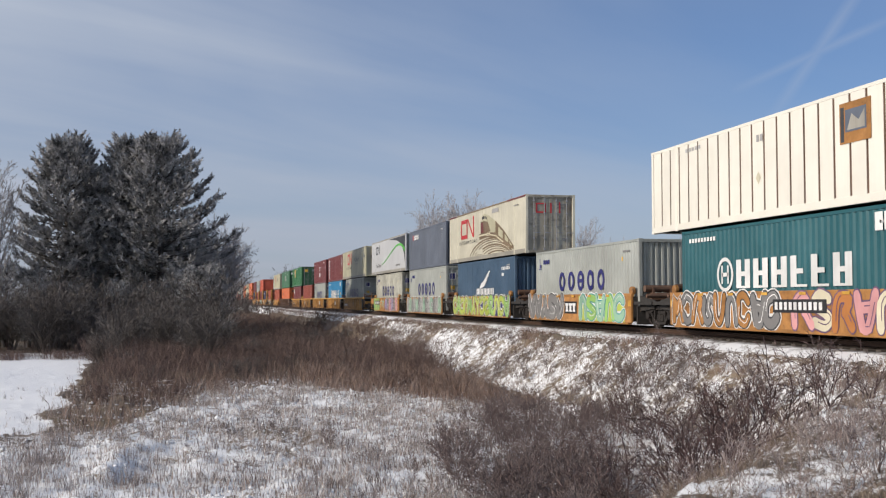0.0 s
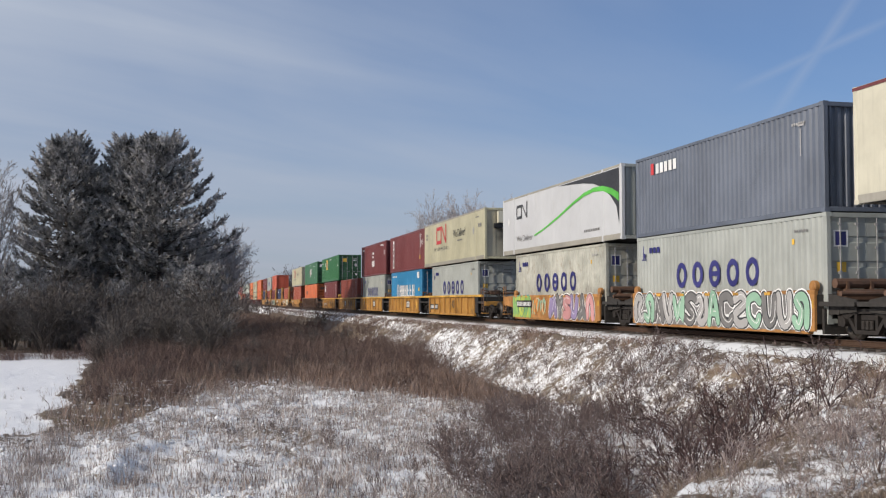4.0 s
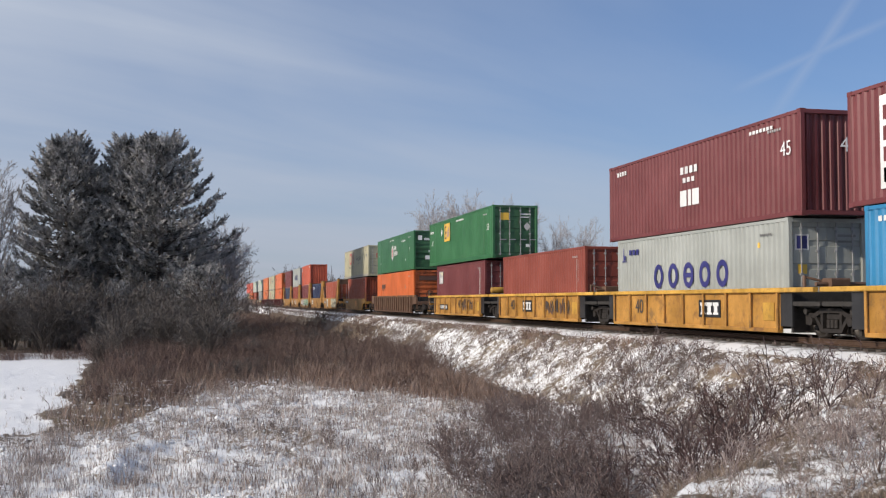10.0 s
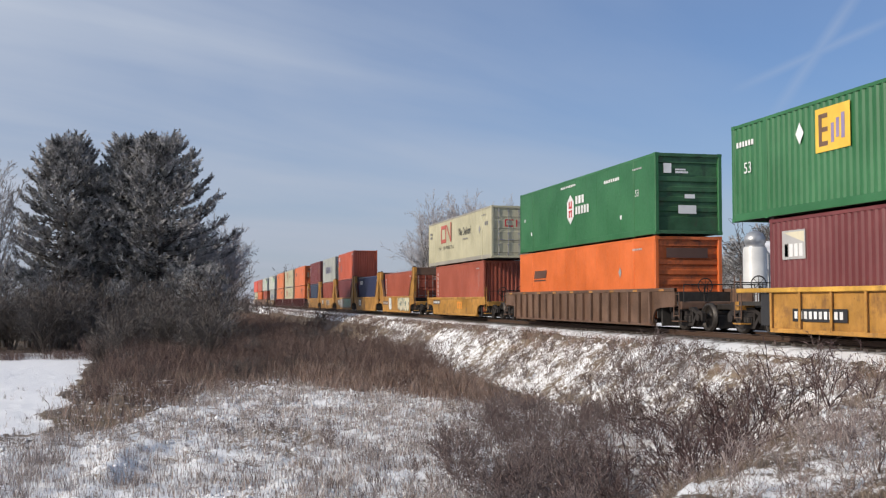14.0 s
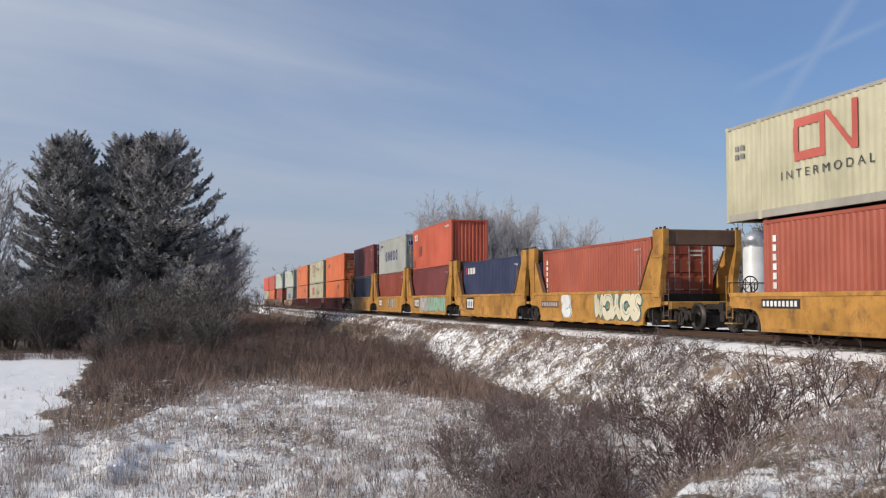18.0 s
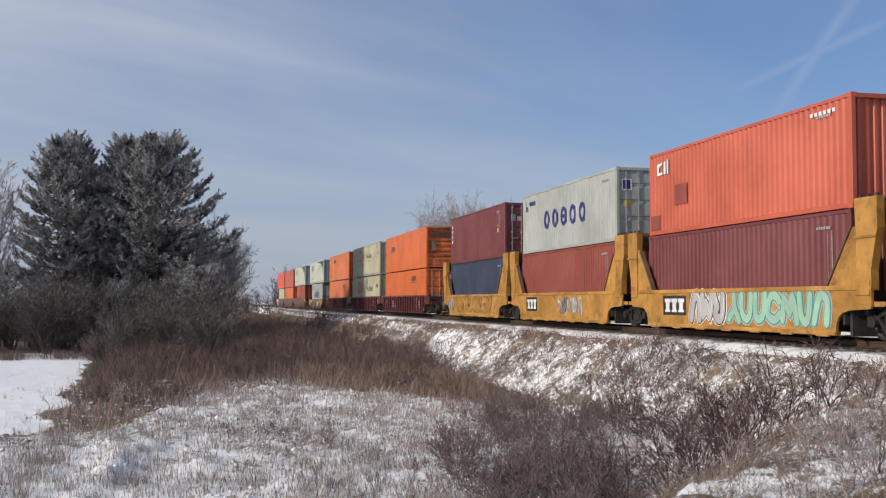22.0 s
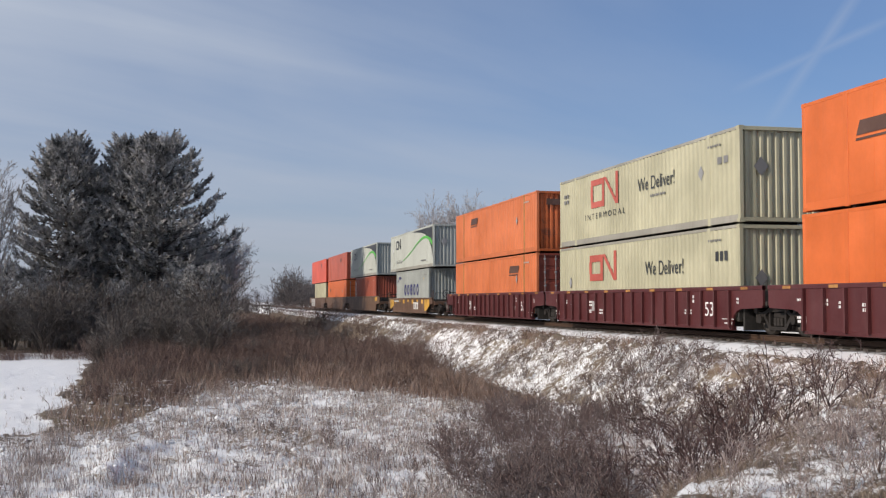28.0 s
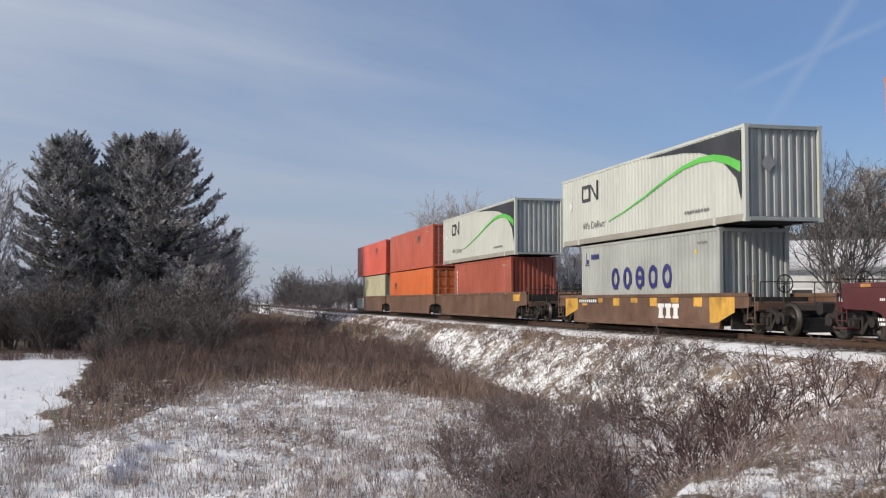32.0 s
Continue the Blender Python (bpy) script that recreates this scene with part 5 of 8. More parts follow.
def bogie(car, y):
    bg = part("bogie", kept("bogie", bogie_mesh), "truck", car, "oily cast-steel truck", at=pose(0, y, 0))
    for s in (-1, 1):
        for y in (-0.17, 0.0, 0.17):
            part("spring", kept("spring", spring_mesh), "truck", bg, at=pose(s * 1.05, y, 0))
        ws = part("wheelset", kept("wheelset", wheelset_mesh), "wheel", bg, at=pose(0, s * 0.89, WHEEL_R))
        WHEELSETS.append((ws, s * 0.89))


def ribbon(b, pts, half, x0, x1):
    """A sprayed line along pts in the plane of a side, thinner at its ends."""
    n = len(pts) - 1
    edge = []
    for i, p in enumerate(pts):
        d = (Vector(pts[min(n, i + 1)]) - Vector(pts[max(0, i - 1)])).normalized()
        r = half * (0.45 if i in (0, n) else 1.0)
        edge.append((Vector((-d.y, d.x)) * r, Vector(p)))
    for i in range(n):
        (o, p), (q, e) = edge[i], edge[i + 1]
        b.prism([tuple(p - o), tuple(e - q), tuple(e + q), tuple(p + o)], x0 - 0.0002 * (i % 2), x1, "x")


def sprayed_band(b, pts, half, x):
    """One broad sprayed stroke with round ends, in the plane x of a side, leaning out a little along its way."""
    n = len(pts) - 1
    pts = [Vector(p) for p in pts]
    rows = []
    for i, p in enumerate(pts):
        d = (pts[min(n, i + 1)] - pts[max(0, i - 1)]).normalized()
        o = Vector((-d.y, d.x))
        if i == 0:
            rows += [(p - d * half * q, o * half * r) for q, r in ((0.97, 0.25), (0.75, 0.66))]
        rows.append((p, o * half))
        if i == n:
            rows += [(p + d * half * q, o * half * r) for q, r in ((0.75, 0.66), (0.97, 0.25))]
    k, m = len(b.v), len(rows)
    for i, (p, o) in enumerate(rows):
        for q in (p + o, p - o):
            b.v.append((x - 0.0012 * i / m, q.x, q.y))
    b.f += [(k + 2 * i, k + 2 * i + 1, k + 2 * i + 3, k + 2 * i + 2) for i in range(m - 1)]


def curve_through(p, q, bow, n=6):
    """From p to q, bowed sideways by bow."""
    p, q = Vector(p), Vector(q)
    o = Vector((-(q - p).y, (q - p).x)) * bow
    return [tuple(p.lerp(q, i / n) + o * math.sin(math.pi * i / n)) for i in range(n + 1)]


# stroke forms of sprayed shapes, across -0.5 to 0.5 and up 0 to 1
SPRAYED = (
    [[(0.30, 0.75), (0.05, 0.97), (-0.30, 0.80), (-0.36, 0.45), (-0.25, 0.12), (0.10, 0.03), (0.34, 0.25)]],
    [[(-0.34, 0.03), (-0.32, 0.6), (-0.1, 0.95), (0.2, 0.8), (0.1, 0.45)], [(0.1, 0.5), (0.36, 0.03)]],
    [[(-0.33, 0.95), (-0.30, 0.3), (-0.05, 0.05), (0.2, 0.3), (0.30, 0.97)]],
    [[(0.33, 0.85), (-0.05, 0.98), (-0.33, 0.75), (0.0, 0.5), (0.33, 0.27), (0.05, 0.02), (-0.35, 0.12)]],
    [[(0.0, 0.02), (-0.02, 0.5), (-0.33, 0.97)], [(-0.02, 0.5), (0.34, 0.95)]],
    [[(-0.34, 0.03), (-0.15, 0.95), (0.05, 0.95), (0.34, 0.05)], [(-0.2, 0.4), (0.22, 0.38)]],
    [[(-0.36, 0.20), (-0.10, 0.05), (0.05, 0.45), (-0.20, 0.80), (0.10, 0.98), (0.36, 0.70), (0.30, 0.10)]],
    [[(-0.35, 0.90), (-0.20, 0.10), (0.05, 0.70), (0.22, 0.08), (0.36, 0.95)]])


def smooth_line(pts, each=3):
    """More points along a bent line, on a soft curve through the given ones."""
    out = []
    for i in range(len(pts) - 1):
        p = [Vector(pts[max(0, min(len(pts) - 1, i + k))]) for k in (-1, 0, 1, 2)]
        for j in range(each):
            t = j / each
            v = 0.5 * (2 * p[1] + (p[2] - p[0]) * t + (2 * p[0] - 5 * p[1] + 4 * p[2] - p[3]) * t * t + (3 * p[1] - p[0] - 3 * p[2] + p[3]) * t ** 3)
            out.append(tuple(v))
    return out + [tuple(pts[-1])]


def graffiti(car, x, ya, yb, z0, z1, fills, line, seed, back=None, style="block", rim="white", pitch=0.9):
    """Sprayed letter-like shapes on a car side, from ya (trailing) to yb (leading); they spell nothing."""
    rng = random.Random(seed)
    L, H = ya - yb, z1 - z0
    if back:
        pts = [(yb, z0 + 0.02)] + [(yb + L * i / 14, z1 - 0.05 + rng.uniform(-0.12, 0.05)) for i in range(15)] + [(ya, z0 + 0.02)]
        part("graffiti_ground", Build().prism(pts, x - 0.006, x - 0.003, "x"), back, car, "sprayed colour field")
    if style == "wild":                                   # crowded hooks and arrows over a dark field
        for mat, count, half, lift in ((line, 1.6, 0.075, 0.009), (fills[0], 3.2, 0.05, 0.012), (rim, 1.8, 0.022, 0.015), (fills[-1], 1.5, 0.04, 0.0135)):
            b = Build()
            for i in range(max(2, round(L / pitch * count))):
                cy = ya - L * (i + rng.random()) / max(2, round(L / pitch * count))
                up = rng.choice((1, 1, -1))
                p = (cy + rng.uniform(-0.1, 0.1), z0 + H * rng.uniform(0.05, 0.3))
                q = (cy + rng.uniform(-0.35, 0.35), z0 + H * rng.uniform(0.65, 0.98))
                pts = curve_through(p, q, up * rng.uniform(0.05, 0.32))
                if rng.random() < 0.5:
                    pts += curve_through(q, (q[0] + rng.uniform(-0.4, 0.4), z0 + H * rng.uniform(0.3, 0.6)), rng.uniform(-0.5, 0.5), 4)[1:]
                pts = [(min(max(v[0], yb + 0.05), ya - 0.05), min(max(v[1], z0), z1)) for v in pts]
                ribbon(b, pts, half, x - lift - 0.001 - 0.00025 * (i % 4), x - lift + 0.001)
            tagged(part("graffiti_stroke", b, mat, car), kind="stuff")
        return
    n = max(1, round(L / pitch))
    w = L / n
    fat = 0.185 if style == "bubble" else 0.145
    for i in range(n):
        c, lean, swell = ya - w * (i + 0.5), rng.uniform(-0.10, 0.10), rng.uniform(1.08, 1.25)
        strokes, mirror, tip = [], rng.choice((-1, 1)), rng.random() < 0.5
        for form in rng.choice(SPRAYED):
            form = [(mirror * u, 1 - v if tip else v) for u, v in form]
            pts = [(u + rng.uniform(-0.05, 0.05), min(1.0, max(0.0, v + rng.uniform(-0.04, 0.04)))) for u, v in form]
            inner = [(c - (u + lean * (v - 0.5)) * w * swell, z0 + fat * 0.8 + v * (H - 1.6 * fat)) for u, v in pts]
            strokes.append(smooth_line([(min(max(p, yb + 0.08), ya - 0.08), q) for p, q in inner]))
        half = fat * min(1.0, w / 0.9)
        e = 0.0006 * (i % 3)
        for name, half_width, lift, mat in (("graffiti_rim", half + 0.085, 0.006, rim), ("graffiti_outline", half + 0.04, 0.0115, line), ("graffiti_fill", half - 0.005, 0.017, fills[i % len(fills)])):
            if not mat:
                continue
            b = Build()
            for k, pts in enumerate(strokes):
                pts = [(p, min(max(q, z0 - 0.02 + half_width), z1 + 0.08 - half_width)) for p, q in pts]
                sprayed_band(b, pts, half_width, x - lift - e - 0.0014 * k)
            part(name, b, mat, car)
        b = Build()
        for k, pts in enumerate(strokes):
            m = len(pts) // 2
            sprayed_band(b, [(p - 0.35 * half, min(max(q, z0 + half), z1 - half) + 0.3 * half) for p, q in pts[1:m + 1]], 0.014, x - 0.0225 - e - 0.001 * k)
        tagged(part("graffiti_stroke", b, rim or line, car), kind="stuff")


def plate(car, x, y, z, w, h, n, ink="white", ground="black"):
    """A stencilled number panel; its characters as plain bars."""
    b = Build().box(x - 0.006, x - 0.003, y - w / 2, y + w / 2, z - h / 2, z + h / 2)
    p = part("number_panel", b, ground, car)
    d = w * 0.92 / n
    for i in range(n):
        a = y + w * 0.46 - i * d
        part("number_bar", Build().box(x - 0.0085, x - 0.0062, a - d * 0.62, a, z - h * 0.29, z + h * 0.29), ink, p)


def three_blocks(car, x, y, z, w, h, ink="white", ground="black"):
    """A dark panel with three pale block shapes."""
    if ground:
        part("logo_panel", Build().box(x - 0.007, x - 0.003, y - w * 0.58, y + w * 0.58, z - h * 0.72, z + h * 0.72), ground, car)
    b = Build()
    for i in range(3):
        c = y + w * (0.34 - 0.34 * i)
        b.box(x - 0.011, x - 0.008, c - w * 0.15, c + w * 0.15, z + h * 0.22, z + h * 0.5)
        b.box(x - 0.011, x - 0.008, c - w * 0.09, c + w * 0.09, z - h * 0.5, z + h * 0.23)
        b.box(x - 0.0108, x - 0.0082, c - w * 0.13, c + w * 0.13, z - h * 0.5, z - h * 0.32)
    part("logo_mark", b, ink, car, "pale block marks")


def well_car(kind, near, far, colour, label, near_couple=False, far_bogie=False, far_couple=False, end_bogie=True):
    """near, far: the places of its two trucks along the track at 16 s."""
    mid, h = (near + far) / 2, (far - near) / 2
    car = thing("well_car", pose(TRACK_X, mid, 0), label, "rail car", "cars of the train")
    TRAIN.append((car, mid))
    top = {"graf": 1.26, "post": 1.34, "rib": 1.42, "plain": 1.22, "tower": 1.36, "sill": 1.44}[kind]
    X = 1.47
    yb, yt, ye = h - 1.95, h - 1.35, h - 0.15
    for s in (-1, 1):
        x0, x1 = sorted((s * (X - 0.07), s * X))
        if kind == "post":
            prof = [(-yb, 0.2), (yb, 0.2), (yb, top - 0.02), (-yb, top - 0.02)]
        else:
            yo = ye - (0.32 if kind == "tower" else 0.0)
            prof = [(yb, 0.2), (yb + 0.03, 0.40), (yb + 0.13, 0.58), (yb + 0.30, 0.70), (yb + 0.55, 0.76), (yo - 0.05, 0.80), (yo, 0.88), (yo, top)]
            prof = [(-a, z) for a, z in prof[:1]] + prof + [(-a, z) for a, z in prof[:0:-1]]
        if kind == "graf":
            prof = [(-yb - 0.28, 0.2), (yb + 0.28, 0.2), (yb + 0.30, top), (-yb - 0.30, top)]
        if kind == "post":
            x0, x1 = sorted((s * (X - 0.13), s * (X - 0.07)))
        sd = part("well_side", Build().prism(prof, x0, x1, "x"), colour, car)
        cx = sorted((s * (X - 0.10), s * (X + {"post": 0.05, "graf": 0.001}.get(kind, 0.025))))
        yc = yb + 0.3 if kind == "graf" else ye - 0.32 if kind == "tower" else ye
        part("top_chord", Build().box(cx[0], cx[1], -yc, yc, top - 0.11, top + 0.02, 0.02), "bright_yellow" if kind == "post" else colour, car)
        low_x = X + (0.001 if kind == "graf" else 0.015)
        part("bottom_chord", Build().box(min(s * (X - 0.16), s * low_x), max(s * (X - 0.16), s * low_x), -yb + 0.02, yb - 0.02, 0.12, 0.235, 0.015), colour, car)
        if kind in ("post", "rib"):
            n = 8 if kind == "post" else 17
            out = 0.045 if kind == "post" else 0.11
            w = 0.045 if kind == "post" else 0.035
            pm = kept((kind, "post", colour), lambda: Build().box(-out if kind == "post" else 0.0, 0.0 if kind == "post" else out, -w, w, 0.2, top - 0.1, 0.01).mesh("side_post", colour))
            for i in range(n + 1):
                y = -yb + 0.06 + i * (2 * yb - 0.12) / n
                part("side_post", pm, colour, car, at=pose(s * (X - 0.02 if kind == "post" else X), y, 0, 0, 0, 180 if (s < 0) == (kind == "rib") else 0))
        if kind == "post":
            for sy in (-1, 1):
                part("end_panel", Build().box(min(s * (X - 0.13), s * (X - 0.065)), max(s * (X - 0.13), s * (X - 0.065)), min(sy * (yb + 0.01), sy * (yb + 0.6)), max(sy * (yb + 0.01), sy * (yb + 0.6)), 0.30, top - 0.12), "black", car, "black end panel")
        if kind == "tower":
            tab = kept("foot_tab", lambda: Build().box(-0.03, 0.03, -0.28, 0.28, 0.09, 0.165).mesh("foot_tab", "yellow"))
            for i in range(7):
                part("foot_tab", tab, colour, car, at=pose(s * (X - 0.02), -yb + 0.6 + i * (2 * yb - 1.2) / 6, 0))
        if kind in ("rib", "sill"):
            b = Build()
            k = 9 if kind == "rib" else 8
            for i in range(k):
                y = -ye + 1.0 + i * (2 * ye - 2) / (k - 1)
                b.box(min(s * (X + 0.03), s * (X + 0.033)), max(s * (X + 0.03), s * (X + 0.033)), y - 0.2 + 0.1 * (kind == "sill"), y + 0.2 - 0.1 * (kind == "sill"), top - 0.09, top - 0.01)
            part("reflectors", b, "ochre", car, "dull yellow reflector plates")
    # well floor and cross ties
    tie_mesh = kept("cross_tie", lambda: Build().box(-X + 0.1, X - 0.1, -0.18, 0.18, 0.22, 0.388).mesh("cross_tie", "dark"))
    for i in range(7):
        part("cross_tie", tie_mesh, "dark", car, at=pose(0, -yb + 0.5 + i * (2 * yb - 1) / 6, 0))
    # ends over the trucks
    for sy in (-1, 1):
        b = Build()
        a, c = sorted((sy * (yb + 0.35), sy * (ye + 0.1)))
        b.box(-X + 0.08, X - 0.08, a, c, 0.86, 0.98, 0.03)
        b.box(-0.35, 0.35, min(sy * yb, sy * (ye + 0.35)), max(sy * yb, sy * (ye + 0.35)), 0.70, 0.86, 0.03)
        # extra sill box added to close the bright gap over the truck
        b.box(-0.42, 0.42, min(sy * (yb + 0.3), sy * (ye + 0.05)), max(sy * (yb + 0.3), sy * (ye + 0.05)), 0.52, 0.70, 0.02)
        part("end_platform", b, "dark" if kind in ("rib", "sill", "graf", "post", "plain") else colour, car)
        # rigging tube with solid slabs added to keep the end gap dark
        part("brake_rigging", Build().box(-1.12, 1.12, min(sy * (yb + 0.32), sy * (ye - 0.35)), max(sy * (yb + 0.32), sy * (ye - 0.35)), 0.80, 0.862).box(-1.3, 1.3, sy * (yb + 0.42) - 0.05, sy * (yb + 0.42) + 0.05, 0.13, 0.80).tube((-1.2, sy * (yb + 0.9), 0.72), (1.2, sy * (yb + 0.9), 0.72), 0.09, sides=8), "dark", car)
        part("end_bulkhead", Build().box(-X + 0.08, X - 0.08, sy * (yb + 0.25) - 0.04, sy * (yb + 0.25) + 0.04, 0.4, top - 0.1), "dark", car)
        if kind == "tower":
            for s in (-1, 1):
                xa, xb = sorted((s * (X - 0.20), s * (X + 0.01)))
                prof = [(ye - 0.30, top - 0.1), (ye - 0.30, 1.75), (ye - 0.03, 2.75), (ye - 0.03, 3.50), (ye - 0.93, 3.50), (ye - 0.86, 2.45), (ye - 0.92, top - 0.1)]
                fr = part("end_frame", Build().prism([(sy * p, q) for p, q in prof], xa, xb, "x"), colour, car, "high yellow end frame")
                part("gusset", Build().prism([(sy * (ye - 0.90), top - 0.02), (sy * (ye - 0.88), 2.86), (sy * (ye - 1.08), 2.80), (sy * (ye - 2.15), top - 0.02)], min(s * (X - 0.10), s * (X - 0.03)), max(s * (X - 0.10), s * (X - 0.03)), "x"), colour, fr)
                # brown strip added as a dark outline along the gusset's slope
                part("edge_flange", Build().prism([(sy * (ye - 1.08), 2.80), (sy * (ye - 1.14), 2.80), (sy * (ye - 2.23), top), (sy * (ye - 2.15), top)], min(s * (X - 0.14), s * (X + 0.012)), max(s * (X - 0.14), s * (X + 0.012)), "x"), "brown", fr, "brown strip along the gusset edge")
                part("pocket", Build().box(min(s * (X - 0.1), s * (X + 0.03)), max(s * (X - 0.1), s * (X + 0.03)), min(sy * (ye - 0.35), sy * (ye - 0.9)), max(sy * (ye - 0.35), sy * (ye - 0.9)), 1.12, 1.52, 0.02), colour, fr)
                for z in (2.55,):
                    part("frame_rib", Build().box(min(s * X, s * (X + 0.045)), max(s * X, s * (X + 0.045)), min(sy * (ye - 0.05), sy * (ye - 0.9)), max(sy * (ye - 0.05), sy * (ye - 0.9)), z - 0.03, z + 0.03), colour, car)
                for k in range(3):
                    part("lock_pin", kept("lock_pin", lambda: Build().tube((0, 0, 3.5), (0, 0, 3.58), 0.05).mesh("lock_pin", "dark")), "dark", car, at=pose(s * (X - 0.1), sy * (ye - 0.15 - 0.33 * k), 0))
            part("end_crossbeam", Build().box(-X + 0.2, X - 0.2, min(sy * (ye - 0.1), sy * (ye - 0.5)), max(sy * (ye - 0.1), sy * (ye - 0.5)), 2.92, 3.48, 0.04), "brown", car)
        if kind == "graf":
            for s in (-1, 1):
                y = sy * (yb + 0.12)
                part("corner_knob", Build().lathe([(0.0, -0.08), (0.13, -0.08), (0.155, -0.05), (0.155, 0.05), (0.13, 0.08), (0.0, 0.08)], (s * (X - 0.12), y, top + 0.12), (1, 0, 0), 16), "ochre", car, "round ochre corner guide")
                part("end_web", Build().prism([(sy * (yb + 0.29), 0.62), (sy * (ye - 0.1), 0.72), (sy * (ye - 0.1), 1.02), (sy * (yb + 0.29), top - 0.05)], min(s * (X - 0.34), s * (X - 0.28)), max(s * (X - 0.34), s * (X - 0.28)), "x"), "dark", car)
                part("reflector", Build().box(min(s * X, s * (X + 0.006)), max(s * X, s * (X + 0.006)), y - 0.13, y + 0.13, 0.80, 1.02), "bright_yellow", car, "yellow reflector plate")
            if (far_couple if sy > 0 else near_couple):
                for s in (-1, 1):
                    part("end_sheet", Build().prism([(sy * (yb + 0.31), 0.55), (sy * (yb + 0.5), 0.70), (sy * (ye + 0.1), 0.80), (sy * (ye + 0.25), 0.90), (sy * (ye + 0.25), 1.2), (sy * (yb + 0.31), top)], min(s * (X - 0.07), s * (X - 0.01)), max(s * (X - 0.07), s * (X - 0.01)), "x"), "ochre", car)
            b = Build().box(-0.9, 0.9, min(sy * (yb + 0.45), sy * (yb + 0.85)), max(sy * (yb + 0.45), sy * (yb + 0.85)), 0.98, 1.30, 0.05)
            b.tube((-1.2, sy * (yb + 1.05), 1.18), (1.2, sy * (yb + 1.05), 1.18), 0.07, sides=8)
            b.tube((-1.1, sy * (yb + 0.65), 1.45), (0.7, sy * (yb + 0.65), 1.45), 0.13, sides=10)
            for q in (-0.8, -0.1, 0.5):
                b.box(q - 0.04, q + 0.04, min(sy * (yb + 0.5), sy * (yb + 0.8)), max(sy * (yb + 0.5), sy * (yb + 0.8)), 1.28, 1.5)
            part("brake_gear", b, "brown", car, "rusty brake gear")
            for q in range(5):
                y = -yb + 2.0 + q * (2 * yb - 4.0) / 4
                if sy > 0:
                    part("reflector", Build().box(-X - 0.035, -X - 0.026, y - 0.16, y + 0.16, top - 0.10, top - 0.02), "bright_yellow", car)
    # couplers, ladders and hand brake at the free ends
    for sy, on in ((-1, near_couple), (1, far_couple)):
        if not on:
            continue
        e = sy * (ye + 0.35)
        b = Build().box(-0.11, 0.11, min(e, e + sy * 1.2), max(e, e + sy * 1.2), 0.70, 0.90, 0.03)
        b.box(-0.2, 0.16, min(e + sy * 1.1, e + sy * 1.42), max(e + sy * 1.1, e + sy * 1.42), 0.62, 0.96, 0.05)
        part("coupler", b, "truck", car)
        part("air_hose", Build().tube((0.4, e, 0.8), (0.42, e + sy * 0.5, 0.42), 0.03).tube((0.42, e + sy * 0.5, 0.42), (0.36, e + sy * 1.1, 0.34), 0.03), "black", car)
        for s in (-1, 1):
            b = Build()
            for y in (0.08, 0.48):
                b.tube((s * (X - 0.03), e - sy * y, 0.45), (s * (X - 0.03), e - sy * y, 1.30 if kind == "rib" else 1.75), 0.018, sides=6)
            for k in range(3 if kind == "rib" else 4):
                b.tube((s * (X - 0.03), e - sy * 0.08, 0.5 + 0.36 * k), (s * (X - 0.03), e - sy * 0.48, 0.5 + 0.36 * k), 0.014, sides=6)
            part("ladder", b, "brown" if kind in ("post", "tower") else colour, car)
        b = Build().tube((-1.3, e, 1.55), (1.3, e, 1.55), 0.018, sides=6)
        for x in (-1.3, -0.45, 0.45, 1.3):
            b.tube((x, e, 0.95), (x, e, 1.55), 0.016, sides=6)
        if kind != "tower":
            part("handrail", b, "dark", car)
        b = Build().tube((-0.55, e, 0.98), (-0.55, e, 1.45), 0.03)
        b.lathe([(0.25, 0.0), (0.275, 0.015), (0.25, 0.03), (0.235, 0.015), (0.25, 0.0)], (-0.55, e + sy * 0.05, 1.5), (0, sy, 0), 18)
        for k in range(4):
            a = math.pi * k / 4
            b.tube((-0.55 - 0.25 * math.cos(a), e + sy * 0.065, 1.5 - 0.25 * math.sin(a)), (-0.55 + 0.25 * math.cos(a), e + sy * 0.065, 1.5 + 0.25 * math.sin(a)), 0.01, sides=5)
        if kind != "tower":
            part("brake_wheel", b, "truck", car)
        part("end_sill", Build().box(-X + 0.1, X - 0.1, min(e, e - sy * 0.2), max(e, e - sy * 0.2), 0.72, 0.98, 0.03), colour, car)
        part("grab_step", Build().box(-X - 0.02, -X + 0.3, min(e - sy * 0.05, e - sy * 0.55), max(e - sy * 0.05, e - sy * 0.55), 0.30, 0.34), colour, car)
    if kind == "post" and not far_bogie:
        b = Build().box(-0.9, -0.35, -ye + 0.1, -ye + 0.55, top + 0.02, top + 0.26, 0.04).tube((-1.25, -ye + 0.3, top + 0.1), (0.9, -ye + 0.3, top + 0.1), 0.06, sides=8)
        b.tube((-1.3, -ye + 0.75, top + 0.02), (-1.3, -ye + 0.75, top + 0.34), 0.05, sides=8).tube((-1.3, -ye + 0.75, top + 0.3), (-0.6, -ye + 0.5, top + 0.12), 0.035, sides=6)
        part("valve_gear", b, "brown", car, "rusty valve gear")
    if kind == "post" and far_bogie:
        part("brake_tank", Build().lathe([(0.0, -0.40), (0.13, -0.38), (0.17, -0.32), (0.17, 0.32), (0.13, 0.38), (0.0, 0.40)], (-0.85, -ye + 0.35, 1.60), (1, 0, 0), 14), "bright_yellow", car, "yellow air tank", smooth=True)
    if end_bogie:
        bogie(car, -h)
    if far_bogie:
        bogie(car, h)
    return car, -X, h


